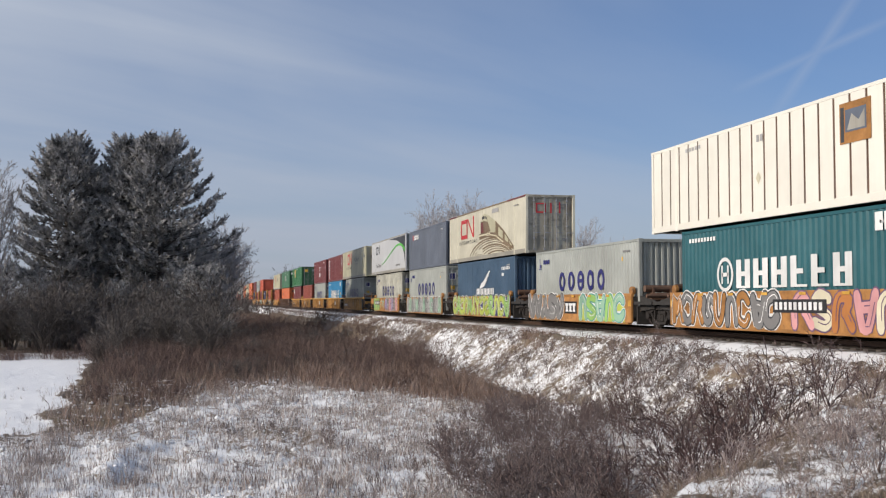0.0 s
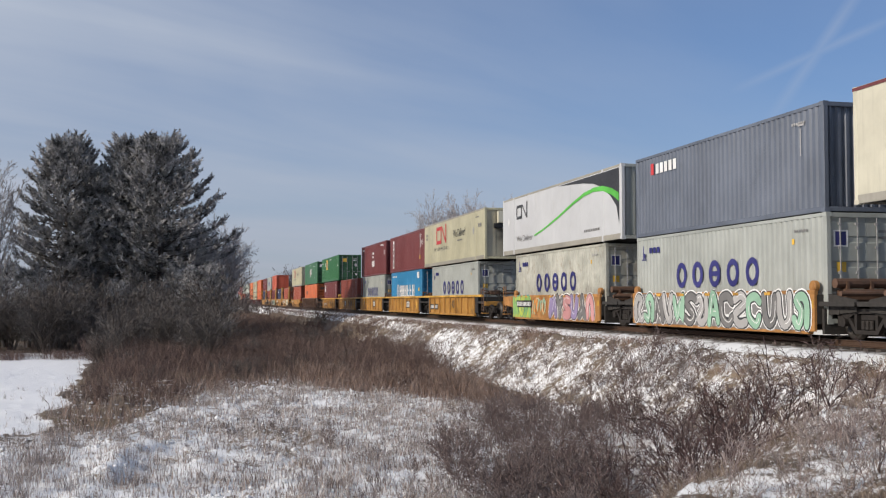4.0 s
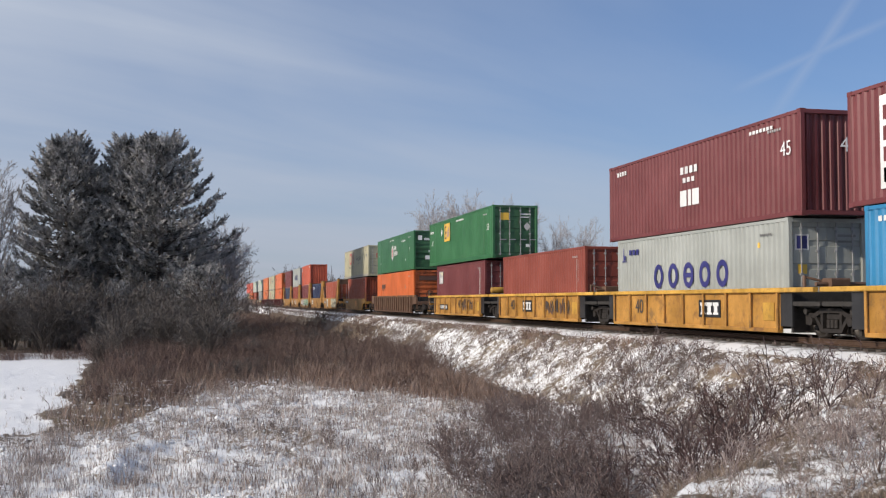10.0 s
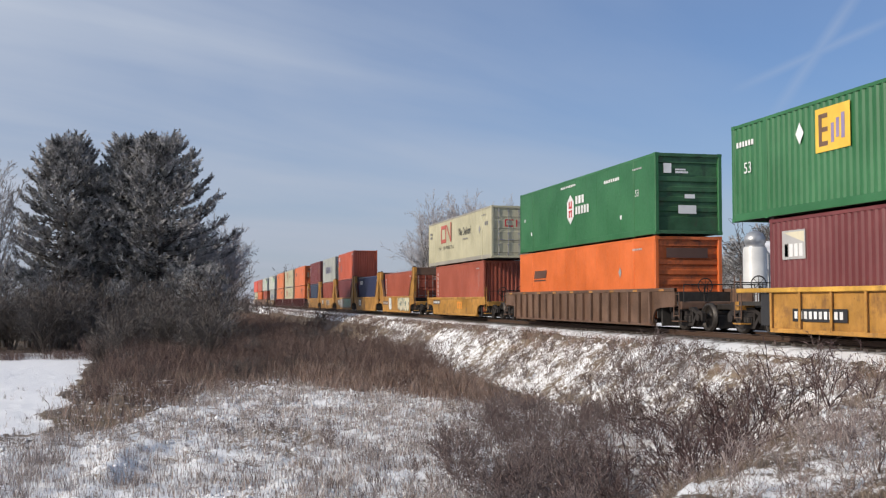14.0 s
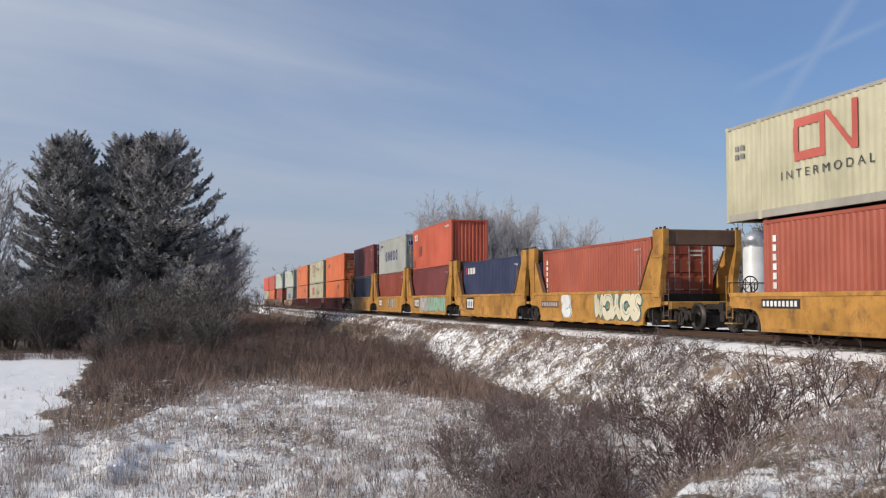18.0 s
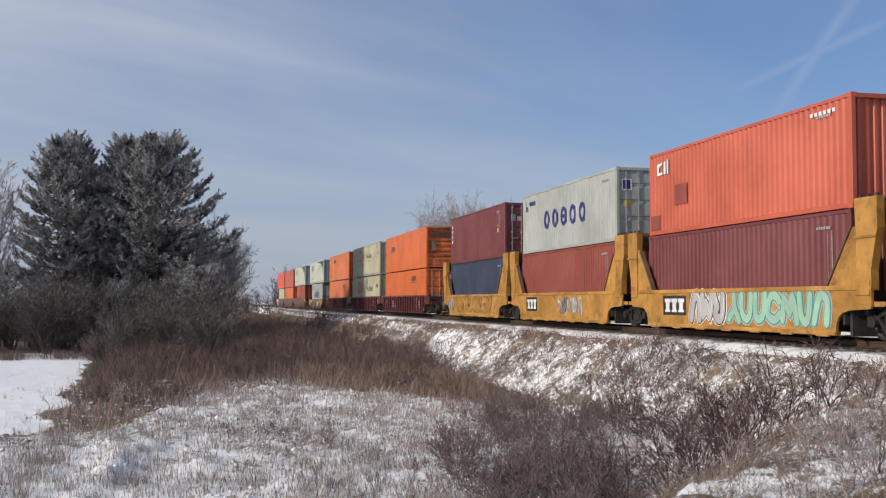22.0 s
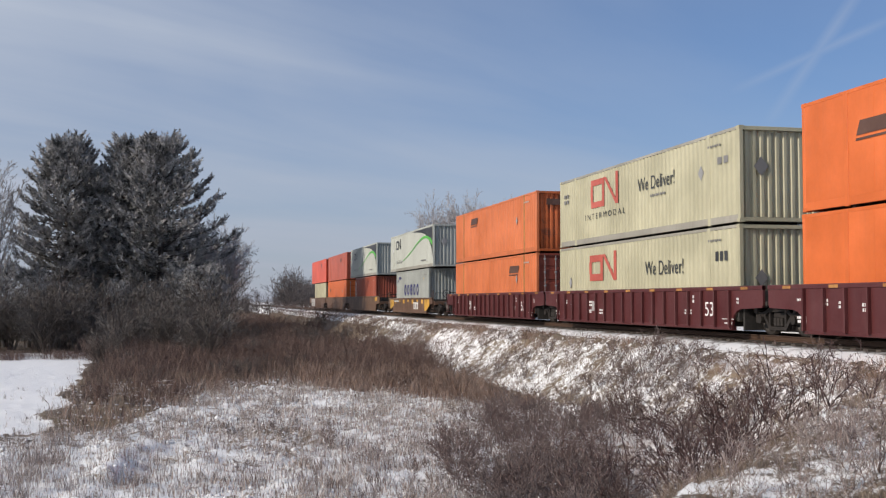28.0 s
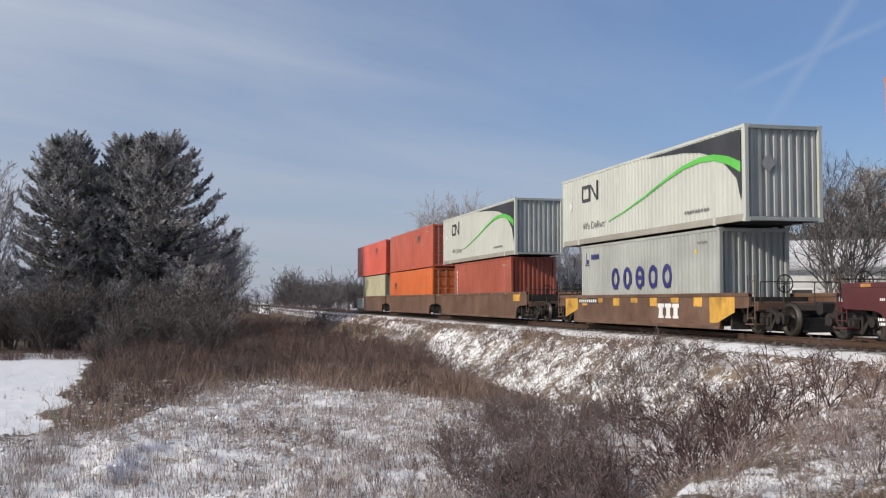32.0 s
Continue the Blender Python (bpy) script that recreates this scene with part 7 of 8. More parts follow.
stand(POPLAR, [(27.2, 117, 0.94), (28.4, 121, 0.98), (29.5, 117, 0.92), (30.8, 121, 0.98), (32.0, 118, 0.96), (33.2, 122, 0.94), (34.4, 117, 0.88), (35.8, 121, 0.86), (37.6, 118, 0.86), (39.6, 122, 0.83), (42.1, 118, 0.75), (44.6, 121, 0.69), (47.6, 119, 0.63), (26.6, 122, 0.86), (30.1, 124, 0.96), (32.6, 125, 0.98), (36.4, 124, 0.91), (38.8, 124, 0.86), (49, 123, 0.58), (55, 126, 0.58), (58, 124, 0.63), (61, 126, 0.6)], "haze-pale bare tree of a frosted row beyond the track", "tree row beyond the track")
stand([GREY[1]], [(35.3, 54, 0.90)], "tall open-crowned bare tree before a snowy roof", "bare trees by the shed")
stand([GREY[2], GREY[0]], [(36.9, 54.4, 0.82), (33.6, 66, 0.42), (41.5, 52.5, 0.8)], "slighter bare tree beside a snowy roof", "bare trees by the shed")


# shrubs: many thin stems from one root
def shrub(seed, height, stems, spread, r, mat, low, kids=(6, 4), arch=0.0, snow=0, sides=2):
    rng = random.Random(seed)
    segs = []
    spec = [(kids[0], 0.42, 34, 0.10, 0.02 - arch), (kids[1], 0.5, 36, 0.14, 0.03), (0, low, 0, 0.18, 0.02)]
    for i in range(stems):
        a, lean = rng.uniform(0, 2 * math.pi), spread * rng.uniform(0.2, 1.0)
        grow(rng, segs, (0.25 * spread * math.cos(a) * rng.random(), 0.25 * spread * math.sin(a) * rng.random(), -0.08), (lean * math.cos(a), lean * math.sin(a), 1), height * rng.uniform(0.65, 1.05), r * rng.uniform(0.7, 1.1), 0, spec)
    stem = raw_mesh("crown", *tubes(segs, sides), mat)
    if not snow:
        return stem, None
    b = Build()
    for _ in range(snow):
        p = Vector(rng.choice(segs)[0])
        p.z *= rng.uniform(0.2, 0.6)
        k = len(b.v)
        s = rng.uniform(0.016, 0.048)
        for q in ((1, 0, 0), (-0.8, 0.3, 0.1), (0, 1, 0), (0.1, -1, 0.2), (0, 0.2, 0.9), (0.1, 0, -0.7)):
            b.v.append(tuple(p + Vector(q) * s * rng.uniform(0.7, 1.3)))
        b.f += [(k + i, k + j, k + t) for i, j in ((0, 2), (2, 1), (1, 3), (3, 0)) for t in (4, 5)]
    return stem, b.mesh("snow_dusting", "snow")


def shrubs(meshes, places, label, category, group, name):
    first = {}
    rng = random.Random(len(places) * 13 + 5)
    for i, (x, y, h) in enumerate(places):
        k = i % len(meshes)
        m = pose(x, y, land(x, y), 0, 0, rng.uniform(0, 360)) @ Matrix.Scale(h, 4)
        if k not in first:
            ob = first[k] = thing(name, pose(0, 0, 0), label, category, group)
            tagged(part("crown", meshes[k][0], None, ob), kind="stuff")
            if meshes[k][1]:
                tagged(part("snow_dusting", meshes[k][1], None, ob), "small clumps of snow", kind="stuff")
            ob.matrix_basis = m
        else:
            copy_thing(first[k], m @ Matrix.Diagonal([1 / s for s in first[k].scale] + [1]))


rng = random.Random(77)
THICKET = [shrub(101 + i, 4.6, 24, 0.6, 0.022, "thicket", 0.0105, (8, 5)) for i in range(3)]
places = [(rng.uniform(-20, 1.6), rng.uniform(74, 89), rng.uniform(0.6, 1.15)) for _ in range(38)]
places += [(rng.uniform(-16, -8.5), rng.uniform(70, 84), rng.uniform(0.6, 1.0)) for _ in range(14)]
places += [(rng.uniform(-5.2, 2.5), rng.uniform(58, 75), rng.uniform(0.42, 0.75)) for _ in range(16)]
shrubs([THICKET[1]], [(44.5 + 1.5 * i, 74.5 + 1.3 * rng.random(), rng.uniform(1.6, 1.95)) for i in range(7)], "leafless grey-brown shrub behind the shed", "shrub", "hedge behind the shed", "hedge_shrub")
shrubs(THICKET, places, "dense grey-brown thicket shrub at the foot of the pines", "shrub", "thicket under the pines", "thicket_shrub")
def spots_in(n, box, low, high, ok=lambda x, y: True):
    out = []
    while len(out) < n:
        x, y = rng.uniform(box[0], box[1]), rng.uniform(box[2], box[3])
        if ok(x, y):
            out.append((x, y, rng.uniform(low, high)))
    return out


def in_ditch(x, y):
    return fill_amount(x, y) < 0.8 and x > 4.5 + 0.25 * max(0.0, 17 - y) + 0.17 * max(0.0, y - 18) and x < 7.3 + 0.33 * (y - 18) + 0.5 * noise.noise((x * 0.7, y * 0.7, 17))


def off_crown(x, y):
    """Not on the bare snowy crown of the fill."""
    return math.hypot(x - 10.7, y - 19.4) > 1.15 and math.hypot(x - 9.4, y - 16.2) > 0.8


BUSH = [shrub(121 + i, 1.6, 10, 0.95, 0.0135, "twig_red", 0.0064, (6, 3), 0.05, 22) for i in range(5)]
places = spots_in(60, (4.2, 9.6, 16.5, 25.5), 0.36, 0.60, in_ditch) + spots_in(64, (3.9, 8.4, 13.8, 20.0), 0.38, 0.62, in_ditch)
places += spots_in(32, (9.6, 12.4, 21.0, 29.5), 0.38, 0.66, lambda x, y: x < 12.6 - 0.05 * abs(y - 24) and y < 40 - 0.9 * x + 2.2) + spots_in(14, (12.3, 14.2, 21.5, 27.5), 0.34, 0.56) + spots_in(18, (8.8, 11.6, 24.0, 31.0), 0.4, 0.62) + spots_in(22, (11.4, 13.8, 36, 72), 0.34, 0.6)
places += spots_in(24, (7.4, 9.9, 26, 31.5), 0.36, 0.58) + spots_in(16, (12.2, 14.0, 27, 33), 0.45, 0.7) + spots_in(12, (8.6, 11.6, 31, 37), 0.3, 0.5)
places += spots_in(14, (0.0, 5.0, 17, 32), 0.16, 0.30) + spots_in(16, (2.8, 5.0, 15, 26), 0.16, 0.34)
shrubs(BUSH, places, "leafless red-brown bush crowding the ditch", "bush", "bushes in the ditch", "bush")
WHIP = [shrub(151 + i, 2.0, 6, 0.8, 0.018, "whip_dark", 0.0072, (5, 2), 0.045, 9) for i in range(4)]
places = [(9.2, 18.2, 1.05), (9.9, 18.9, 1.0), (10.4, 18.0, 1.1), (8.7, 17.5, 0.95), (10.9, 19.4, 1.0)] + spots_in(8, (7.4, 9.8, 15.0, 19.0), 0.45, 0.9, off_crown) + spots_in(10, (6.2, 8.8, 13.0, 18.5), 0.4, 0.8) + spots_in(7, (9.6, 12.8, 20.5, 27.0), 0.5, 0.8, off_crown) + spots_in(9, (6.0, 12.0, 10.0, 15.5), 0.30, 0.50) + spots_in(3, (11.4, 13.0, 20.5, 23.5), 0.5, 0.75, off_crown)
shrubs(WHIP, places, "leafless bush of long arching dark stems", "bush", "arching bushes on the fill", "arching_bush")
FROST_WHIP = [shrub(171 + i, 1.3, 7, 0.75, 0.0095, "whip_frost", 0.0056, (5, 2), 0.04, 3) for i in range(4)]
places = spots_in(12, (10.2, 13.8, 18.5, 23.5), 0.3, 0.6, off_crown) + spots_in(58, (5.8, 13.4, 9.8, 17.0), 0.28, 0.50) + spots_in(16, (8.6, 13.4, 11.5, 18.0), 0.45, 0.75) + spots_in(30, (11.2, 13.9, 36, 70), 0.3, 0.6) + spots_in(50, (6.4, 10.8, 8.6, 12.6), 0.28, 0.48) + spots_in(18, (4.9, 8.4, 8.4, 11.4), 0.30, 0.46) + spots_in(14, (11.5, 13.6, 24, 40), 0.25, 0.5)
shrubs(FROST_WHIP, places, "thin frosted bush standing in the snow", "bush", "frosted bushes by the track", "frosted_bush")
stem = thing("fallen_stem", pose(0, 0, 0), "long dark stem bowed over the snowy fill", "branch")
bowed = smooth_line([(7.23, -1.01), (7.40, -0.90), (7.82, -0.77), (8.20, -0.70), (8.50, -0.69), (8.80, -0.77), (9.04, -0.99)], 4)
b = Build()
for i in range(len(bowed) - 1):
    (x0, z0), (x1, z1) = bowed[i], bowed[i + 1]
    b.tube((x0, 13.0, z0), (x1, 13.0, z1), 0.016 - 0.0005 * i, 0.0155 - 0.0005 * i, 6, False)
part("bowed_stem", b, "whip_dark", stem)
for i in range(4, len(bowed) - 2, 3):
    x0, z0 = bowed[i]
    y0 = 13.0
    part("side_shoot", Build().tube((x0, y0, z0), (x0 + 0.22, y0 + 0.1 * (-1) ** i, z0 + 0.3), 0.006, 0.003, 5), "whip_dark", stem)
FARBUSH = [shrub(141 + i, 5.0, 14, 0.6, 0.03, "far_wood", 0.02, (6, 4)) for i in range(3)]
places = [(rng.uniform(21, 60), rng.uniform(190, 420), rng.uniform(0.8, 1.7)) for _ in range(44)] + [(rng.uniform(26, 70), rng.uniform(255, 300), rng.uniform(1.0, 1.65)) for _ in range(60)] + [(rng.uniform(23, 27), rng.uniform(270, 290), rng.uniform(1.9, 2.3)) for _ in range(4)] + [(rng.uniform(-10, 9), rng.uniform(250, 420), rng.uniform(0.9, 1.6)) for _ in range(22)] + [(rng.uniform(7.5, 13.2), rng.uniform(170, 420), rng.uniform(0.45, 0.95)) for _ in range(22)]
shrubs(FARBUSH, places, "grey leafless hedge shrub far along the track", "shrub", "far hedge", "hedge_shrub")


# weeds and grass
def stems_object(name, spots, height, width, twigs, mat, label, lean=0.18, seed=1):
    """Thin dead stems as narrow tapering blades with side twigs. spots: x, y, z, scale."""
    g = np.random.default_rng(seed)
    s = np.array(spots)
    n = len(s)
    base, k = s[:, :3], s[:, 3:4]
    up = np.concatenate([g.normal(0, lean, (n, 2)), np.ones((n, 1))], 1)
    h = height * k * g.uniform(0.65, 1.2, (n, 1))
    a = g.uniform(0, 2 * np.pi, n)
    o = np.stack([np.cos(a), np.sin(a), np.zeros(n)], 1) * width * g.uniform(0.6, 1.3, (n, 1))
    mid = base + up * h * 0.55
    top = mid + (up + np.concatenate([g.normal(0, lean, (n, 2)), np.zeros((n, 1))], 1)) * h * 0.45
    quads = [np.stack([base - o, base + o, mid + o * 0.8, mid - o * 0.8], 1), np.stack([mid - o * 0.8, mid + o * 0.8, top + o * 0.25, top - o * 0.25], 1)]
    for _ in range(twigs):
        f = g.uniform(0.3, 0.95, (n, 1))
        p = base + (top - base) * f
        w = np.concatenate([g.normal(0, 0.6, (n, 2)), g.uniform(0.3, 1.1, (n, 1))], 1)
        q = p + w * h * 0.22 * g.uniform(0.5, 1.2, (n, 1))
        quads.append(np.stack([p - o * 0.5, p + o * 0.5, q + o * 0.2, q - o * 0.2], 1))
    v = np.stack(quads, 1).reshape(-1, 3)
    f = np.arange(len(v)).reshape(-1, 4)
    return tagged(new(name, raw_mesh(name, v, f, mat)), label, name.replace("_", " "), kind="stuff")


def scatter(n, box, keep, seed, clump=0.0):
    """Spots in a box of the plan; keep(x, y) gives the chance and the scale there."""
    g = random.Random(seed)
    out = []
    x0, x1, y0, y1 = box
    while len(out) < n:
        x, y = g.uniform(x0, x1), g.uniform(y0, y1)
        c, s = keep(x, y)
        if clump and noise.noise((x * clump, y * clump, seed)) < g.uniform(-0.35, 0.35):
            continue
        if g.random() < c:
            out.append((x, y, land(x, y) - 0.02, s))
    return out


def brush_here(x, y):
    left, front = brush_left(y), brush_front(x)
    if y > 66 + 2 * noise.noise((x * 0.3, 0, 8)) and x < 12.2 + 2.25 * step(74, 104, y):
        return 1.0, (0.40 if x < left else 0.9) + 0.35 * step(66, 95, y) * (x > -4)
    if x < left or y < front or x > 11.3 + 0.9 * step(44, 56, y) + 2.25 * step(74, 104, y) + 0.6 * noise.noise((1, y * 0.3, 5)):
        return 0.0, 1.0
    into = step(front - 2, front + 16, y) * step(left - 0.3, left + 2.2, x)
    return 0.16 + 0.84 * into, 0.30 + 0.52 * into + 0.42 * noise.noise((x * 0.5, y * 0.4, 3)) + 0.2 * noise.noise((x * 1.7, y * 1.2, 5))


def fringe_here(x, y):
    """The tan fringe before the brush and beside it."""
    left, front = brush_left(y), brush_front(x)
    if x < left - 0.5 or x > 11.2 or y > 62:
        return 0.0, 1.0
    d = y - front
    c = step(-3.0, 1.0, d) * (1 - 0.93 * step(1.5, 9, d))
    if 4.4 < x < 10.6:
        c *= 1.0
    else:
        c *= 0.12
    return c, 0.55 + 0.4 * step(-2, 6, d) + 0.3 * noise.noise((x * 0.8, y * 0.8, 13))


stems_object("dead_weeds", scatter(18500, (-22, 14, 27, 70), brush_here, 5, 0.6) + scatter(9500, (-22, 14.6, 64, 130), brush_here, 6) + scatter(2600, (6, 14.6, 128, 196), brush_here, 8), 1.22, 0.0078, 8, "weeds", "tall brown dead weeds standing thick in the meadow", 0.34, 2)
stems_object("tan_weeds", scatter(6500, (-6, 11.5, 25, 62), fringe_here, 15, 0.8), 0.8, 0.008, 4, "tan_weeds", "reddish tan dead weeds fringing the brush", 0.24, 7)
BRUSH = [shrub(161 + i, 1.9, 15, 0.8, 0.011, "weeds" if i < 3 else "thicket", 0.0065, (7, 5)) for i in range(4)]
places = []
while len(places) < 250:
    x, y = rng.uniform(-7, 13.0), 30 + 82 * rng.random() ** 1.3
    if brush_here(x, y)[0] > 0.30:
        places.append((x, y, rng.uniform(0.35, 0.85) * (0.62 + 0.5 * step(40, 80, y))))
shrubs(BRUSH, places, "leafless brown shrub among tall dead weeds", "shrub", "brush in the meadow", "brush_shrub")


def meadow_here(x, y):
    if litter(x, y) < 0.2:
        return 0.03, 0.7
    if brush_here(x, y)[0] > 0.1:
        return 0.10, 1.1
    if fill_amount(x, y) > 0.3 and x > 4:
        return 0.10, 0.5
    return 0.7, 0.68 + 0.75 * noise.noise((x * 0.7, y * 0.7, 2))


def mound_here(x, y):
    if fill_amount(x, y) < 0.3 or x < 4.6:
        return 0.0, 1.0
    return 0.25 + 0.75 * step(0.4, 0.75, litter(x, y)), 0.75 + 0.5 * noise.noise((x, y, 6))


def tufts(spots, each, seed, spread=0.07):
    """Several stems round each spot."""
    g = random.Random(seed)
    return [(x + g.gauss(0, spread), y + g.gauss(0, spread), z, s * g.uniform(0.5, 1.2)) for x, y, z, s in spots for _ in range(each)]


stems_object("dead_grass", tufts(scatter(4700, (-7, 14, 12, 46), meadow_here, 9, 1.1), 7, 3, 0.09) + scatter(10000, (-7, 14, 12, 46), meadow_here, 10) + tufts(scatter(420, (1.8, 6.6, 15, 25), meadow_here, 41), 7, 42, 0.08), 0.34, 0.0055, 1, "straw", "pale frosted dead grass poking through the snow", 0.20, 4)
stems_object("tan_grass", tufts(scatter(2300, (4.6, 14.5, 9.0, 24), mound_here, 19, 1.5), 10, 8, 0.07), 0.24, 0.0035, 1, "tan_grass", "tan dead grass tufts on the snowy fill", 0.55, 9)


def stalks_here(x, y):
    """Short stiff stalks white with frost, thin on the open snow and thick before the brush."""
    if litter(x, y) < 0.12 or fill_amount(x, y) > 0.4 and x > 4:
        return 0.02, 0.7
    c = (0.25 + 0.75 * step(-1.5, 2.0, x + 0.12 * (y - 24))) * (0.15 + 0.85 * step(-0.25, 0.2, noise.noise((x * 1.1, y * 0.8, 23))))
    return c, 0.7 + 0.25 * step(24, 38, y) + 0.5 * noise.noise((x * 0.9, y * 0.6, 12))


def snow_clods(spots, seed):
    """Small uneven lumps of snow held up by the grass."""
    g = np.random.default_rng(seed)
    s = np.array(spots)
    n = len(s)
    form = np.array([(1, 0, 0), (0.25, 0.9, 0.05), (-0.85, 0.45, 0), (-0.7, -0.6, 0.05), (0.35, -0.9, 0), (0.1, 0.05, 0.75), (0, 0, -0.6)])
    v = form[None] * g.uniform(0.6, 1.4, (n, 7, 1)) * (0.055 * s[:, 3] * g.uniform(0.5, 1.6, n))[:, None, None] + s[:, None, :3] + np.array((0, 0, 0.03))
    t = np.array([(i, (i + 1) % 5, 5) for i in range(5)] + [((i + 1) % 5, i, 6) for i in range(5)])
    f = (np.arange(n)[:, None, None] * 7 + t[None]).reshape(-1, 3)
    tagged(new("snow_clods", raw_mesh("snow_clods", v.reshape(-1, 3), f, "snow")), "small lumps of snow lying on the dead grass", "snow clods", kind="stuff")


snow_clods(scatter(5200, (-5, 10.5, 14, 47), stalks_here, 61, 0.9), 62)
stems_object("frosted_stalks", tufts(scatter(6200, (-7, 10.5, 14, 47), stalks_here, 51, 0.55), 4, 52, 0.07), 0.25, 0.0088, 2, "stalk", "short stiff dead stalks white with frost", 0.22, 53)


def bank_here(x, y):
    away = TRACK_X - x
    return (0.85 if 2.4 < away < 6.5 else 0.0), 0.7 + 0.5 * step(2.4, 6, away)


stems_object("bank_weeds", tufts(scatter(1900, (10.4, 15.0, 20, 100), bank_here, 12, 1.6), 5, 14, 0.09), 0.27, 0.008, 3, "weeds", "dark weed stems on the snowy railway bank", 0.4, 6)


def bank_crest(x, y):
    return step(-0.1, 0.35, noise.noise((x * 0.5, y * 0.22, 21)) + 0.1), 0.9


stems_object("bank_grass", tufts(scatter(1500, (13.4, 15.5, 16, 95), bank_crest, 22), 9, 23, 0.12), 0.26, 0.006, 1, "tan_weeds", "reddish tan grass tufts along the edge of the ballast", 0.5, 24)


def rim_here(x, y):
    if 20 < y < 29.5 and abs(x + 3.15 - 0.3 * noise.noise((2, y * 0.5, 4))) < 0.42:
        return 0.9, 0.8
    return step(0.9, 0.0, abs(y - (20.9 + 0.5 * noise.noise((x, 0, 3)) + 0.35 * max(0.0, -1.5 - x)))) * 0.9, 0.9 + 0.4 * noise.noise((x * 0.8, y, 1))


stems_object("rut_grass", tufts(scatter(210, (-4.5, 1.4, 18.5, 29.5), rim_here, 31, 1.4), 8, 32, 0.16), 0.38, 0.006, 2, "straw", "frosted grey-brown grass along a rut in the meadow", 0.25, 33)

# ---- beyond the track ----
def shed(x, y, turn):
    ob = thing("storage_shed", pose(x, y, land(x, y) - 0.1, 0, 0, turn), "long low white shed under a snow-covered roof", "building")
    Lh, W, eave, ridge = 9.5, 4.2, 4.2, 5.9
    for s in (-1, 1):
        part("wall", Build().box(-Lh, Lh, s * W - 0.1, s * W + 0.1, 0, eave), "wall_white", ob)
        part("gable_wall", Build().prism([(-W + 0.1, 0), (W - 0.1, 0), (W - 0.1, eave), (0, ridge), (-W + 0.1, eave)], s * Lh - 0.1, s * Lh + 0.1, "x"), "wall_white", ob)
        part("roof", Build().prism([(0, ridge + 0.02), (0, ridge + 0.22), (s * (W + 0.45), eave + 0.02), (s * (W + 0.45), eave - 0.18)], -Lh - 0.4, Lh + 0.4, "x"), "snow_roof", ob, "snow-covered roof slope")
        part("gutter", Build().tube((-Lh - 0.4, s * (W + 0.5), eave - 0.15), (Lh + 0.4, s * (W + 0.5), eave - 0.15), 0.09), "galv", ob)
    for i in range(5):
        a = -7.4 + i * 3.7
        w = part("window", Build().box(a - 0.6, a + 0.6, -W - 0.13, -W - 0.1, 1.6, 2.8), "black", ob)
        part("frame", Build().box(a - 0.68, a + 0.68, -W - 0.15, -W - 0.12, 2.8, 2.9).box(a - 0.68, a + 0.68, -W - 0.16, -W - 0.12, 1.5, 1.6), "white", w)
    return ob


shed(45.5, 59.5, -33)
silo = thing("storage_tank", pose(30.2, 53.6, land(30.2, 53.6) - 0.1), "upright white tank with a dull metal dome", "tank")
part("body", Build().lathe([(0.0, 0.0), (0.66, 0.0), (0.66, 1.9), (0.675, 1.92), (0.675, 2.0), (0.66, 2.02), (0.66, 3.9), (0.675, 3.92), (0.675, 4.0), (0.66, 4.02), (0.66, 5.7), (0.6, 5.9)], (0, 0, 0), (0, 0, 1), 28), "wall_white", silo, smooth=True)
part("dome", Build().lathe([(0.56, 5.89), (0.52, 6.1), (0.60, 6.14), (0.58, 6.4), (0.44, 6.65), (0.2, 6.78), (0.0, 6.82)], (0, 0, 0), (0, 0, 1), 28), "tank", silo, "dull metal dome", smooth=True)
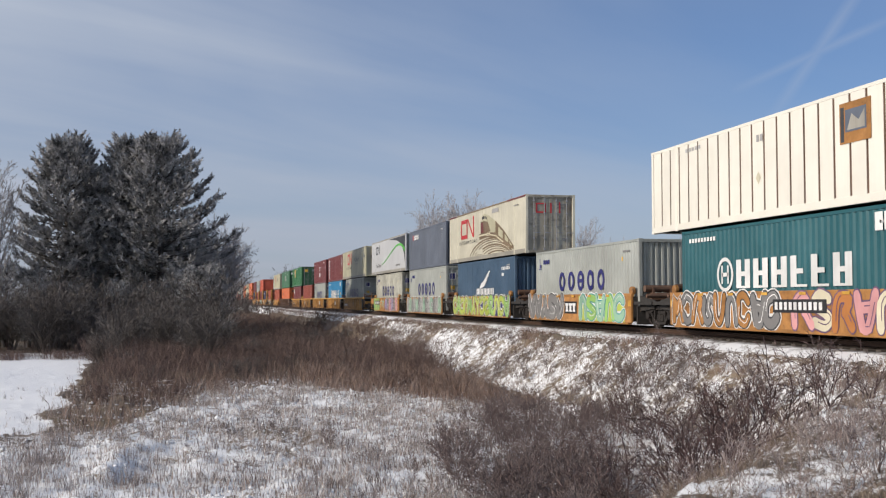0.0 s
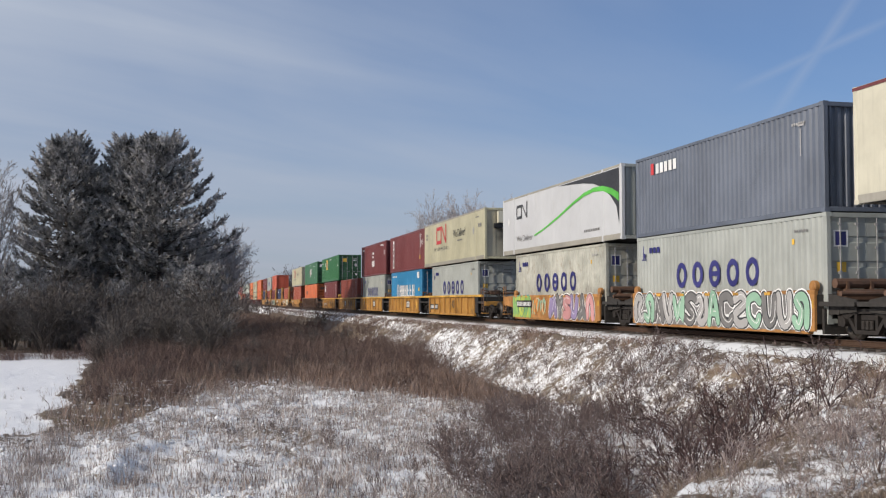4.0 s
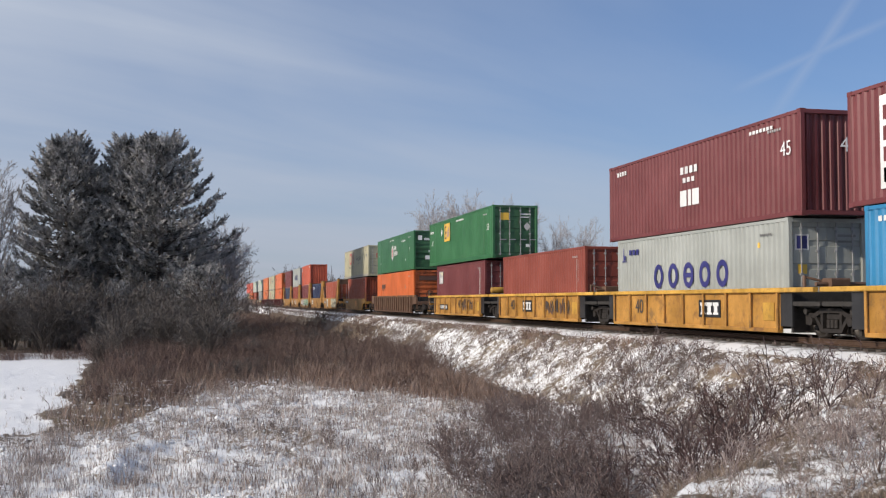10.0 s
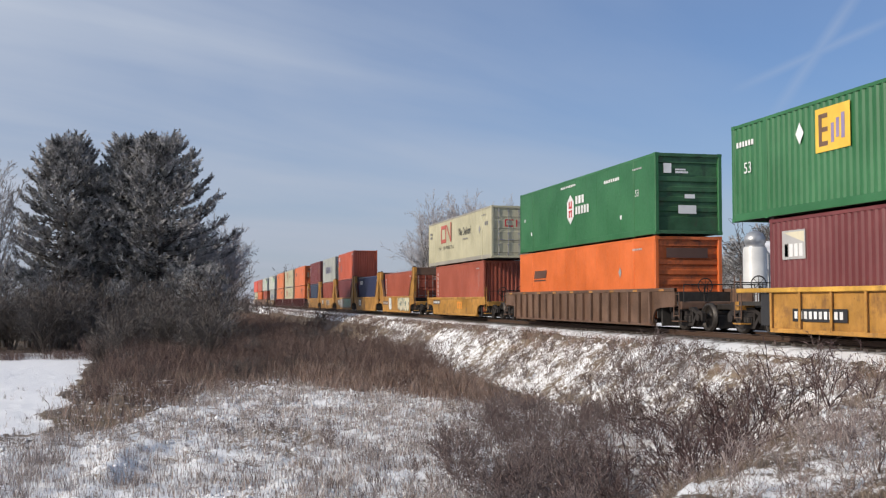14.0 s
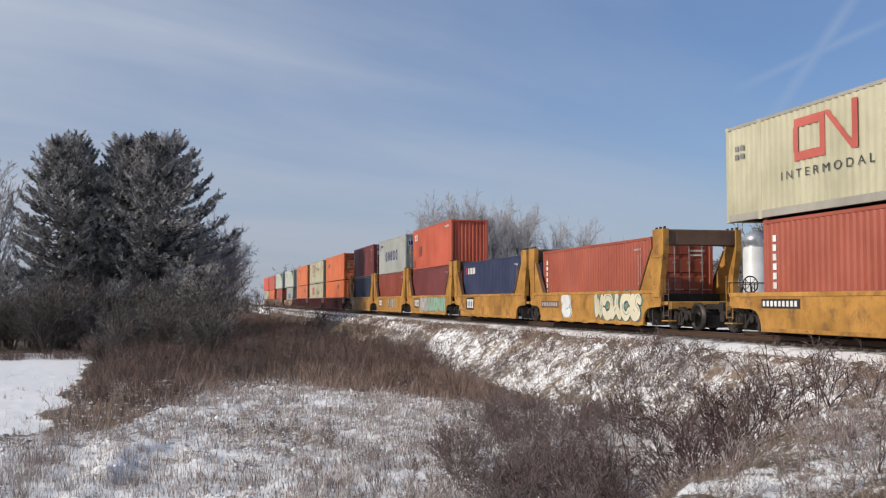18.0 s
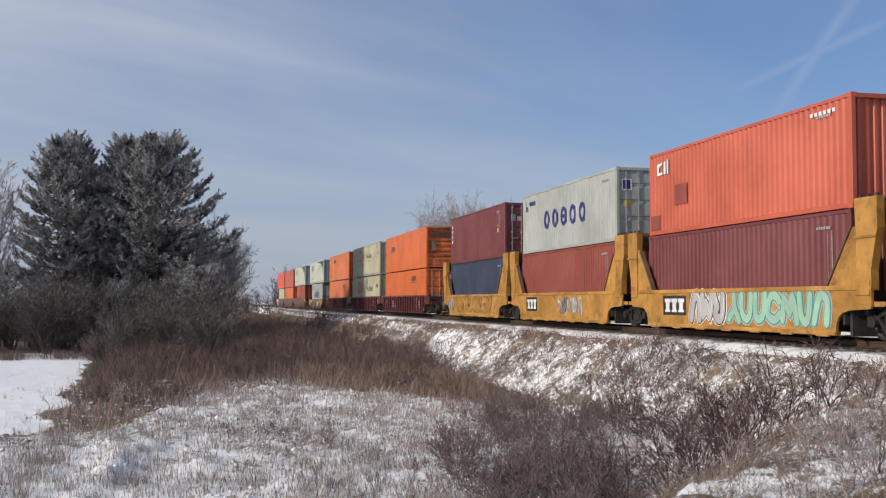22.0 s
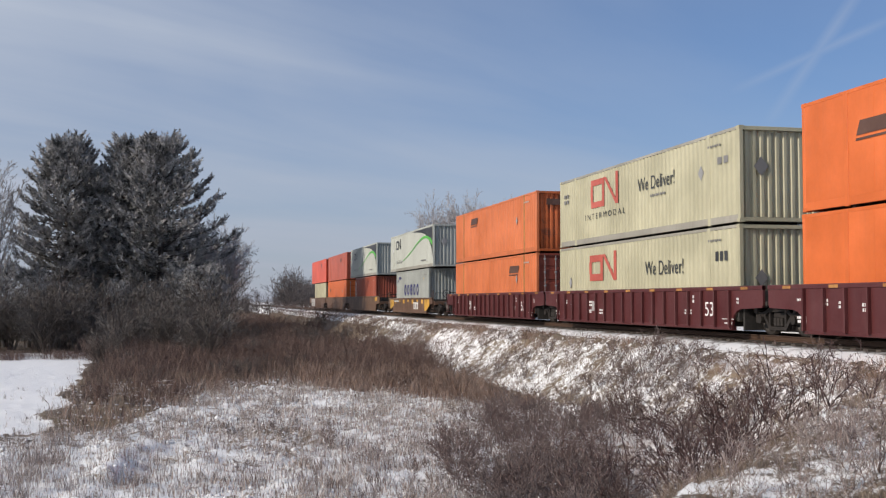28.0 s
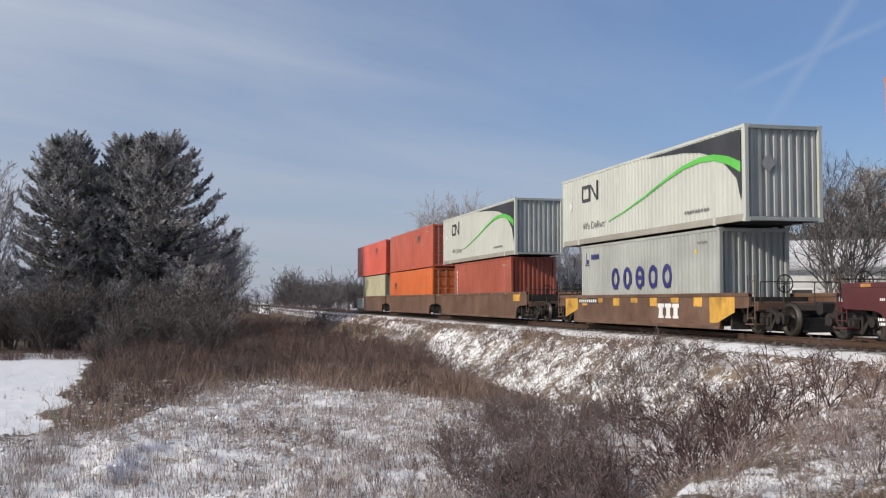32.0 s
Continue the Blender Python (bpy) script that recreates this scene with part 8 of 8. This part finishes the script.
part("pipe", Build().tube((0.75, -0.2, 0), (0.75, -0.2, 5.5), 0.05).tube((0.75, -0.2, 5.5), (0.3, 0, 6.2), 0.05), "galv", silo)
# dark evergreen wood behind the shed and along the far side
first = []
rng = random.Random(5)
spots = [(46 + i * 1.5 + rng.uniform(-0.8, 0.8), 83 - i * 0.9 + rng.uniform(-3, 3), rng.uniform(0.60, 0.78)) for i in range(20)] + [(33.5 + rng.uniform(0, 14), 128 + rng.uniform(-4, 6), rng.uniform(0.45, 0.7)) for _ in range(8)] + [(43.5 + i * 1.1 + rng.uniform(-0.5, 0.5), 101 - i * 0.6 + rng.uniform(-2, 2), rng.uniform(0.52, 0.66)) for i in range(8)] + [(51.8, 76.5, 1.12), (50.2, 71, 1.08), (52.2, 73, 1.0), (54.5, 70, 1.05)]
for i, (x, y, h) in enumerate(spots):
    m = pose(x, y, land(x, y) - 0.1, 0, 0, rng.uniform(0, 360)) @ Matrix.Scale(h, 4)
    if i < 2:
        ob = thing("wood_pine", pose(0, 0, 0), "dark evergreen of the wood behind the shed", "tree", "evergreen wood")
        part("trunk", YOUNG[i][0], None, ob)
        tagged(part("limb_frame", YOUNG[i][1], None, ob), kind="stuff")
        tagged(part("crown", YOUNG[i][2], None, ob), kind="stuff")
        ob.matrix_basis = m
        first.append(ob)
    else:
        f = first[i % 2]
        copy_thing(f, m @ Matrix.Diagonal([1 / s for s in f.scale] + [1]))



def motions():
    times_ = [0, 4, 8, 12, 16, 20, 24, 28, 32]
    for ob, u in TRAIN:
        p = ob.location.copy()
        walk(ob, [(t, pose(p.x, u - gone(t), p.z)) for t in times_])
    # wheels roll: the wheelsets of one axle place share their turning
    shared = {}
    for ws, y in WHEELSETS:
        if y not in shared:
            walk(ws, [(k / 30, pose(0, y, WHEEL_R) @ Matrix.Rotation(gone(k / 30) / WHEEL_R, 4, "X")) for k in range(961)])
            shared[y] = ws.animation_data
        else:
            ws.rotation_mode = "QUATERNION"
            keys = ws.animation_data_create()
            keys.action = shared[y].action
            keys.action_slot = shared[y].action_slot


motions()
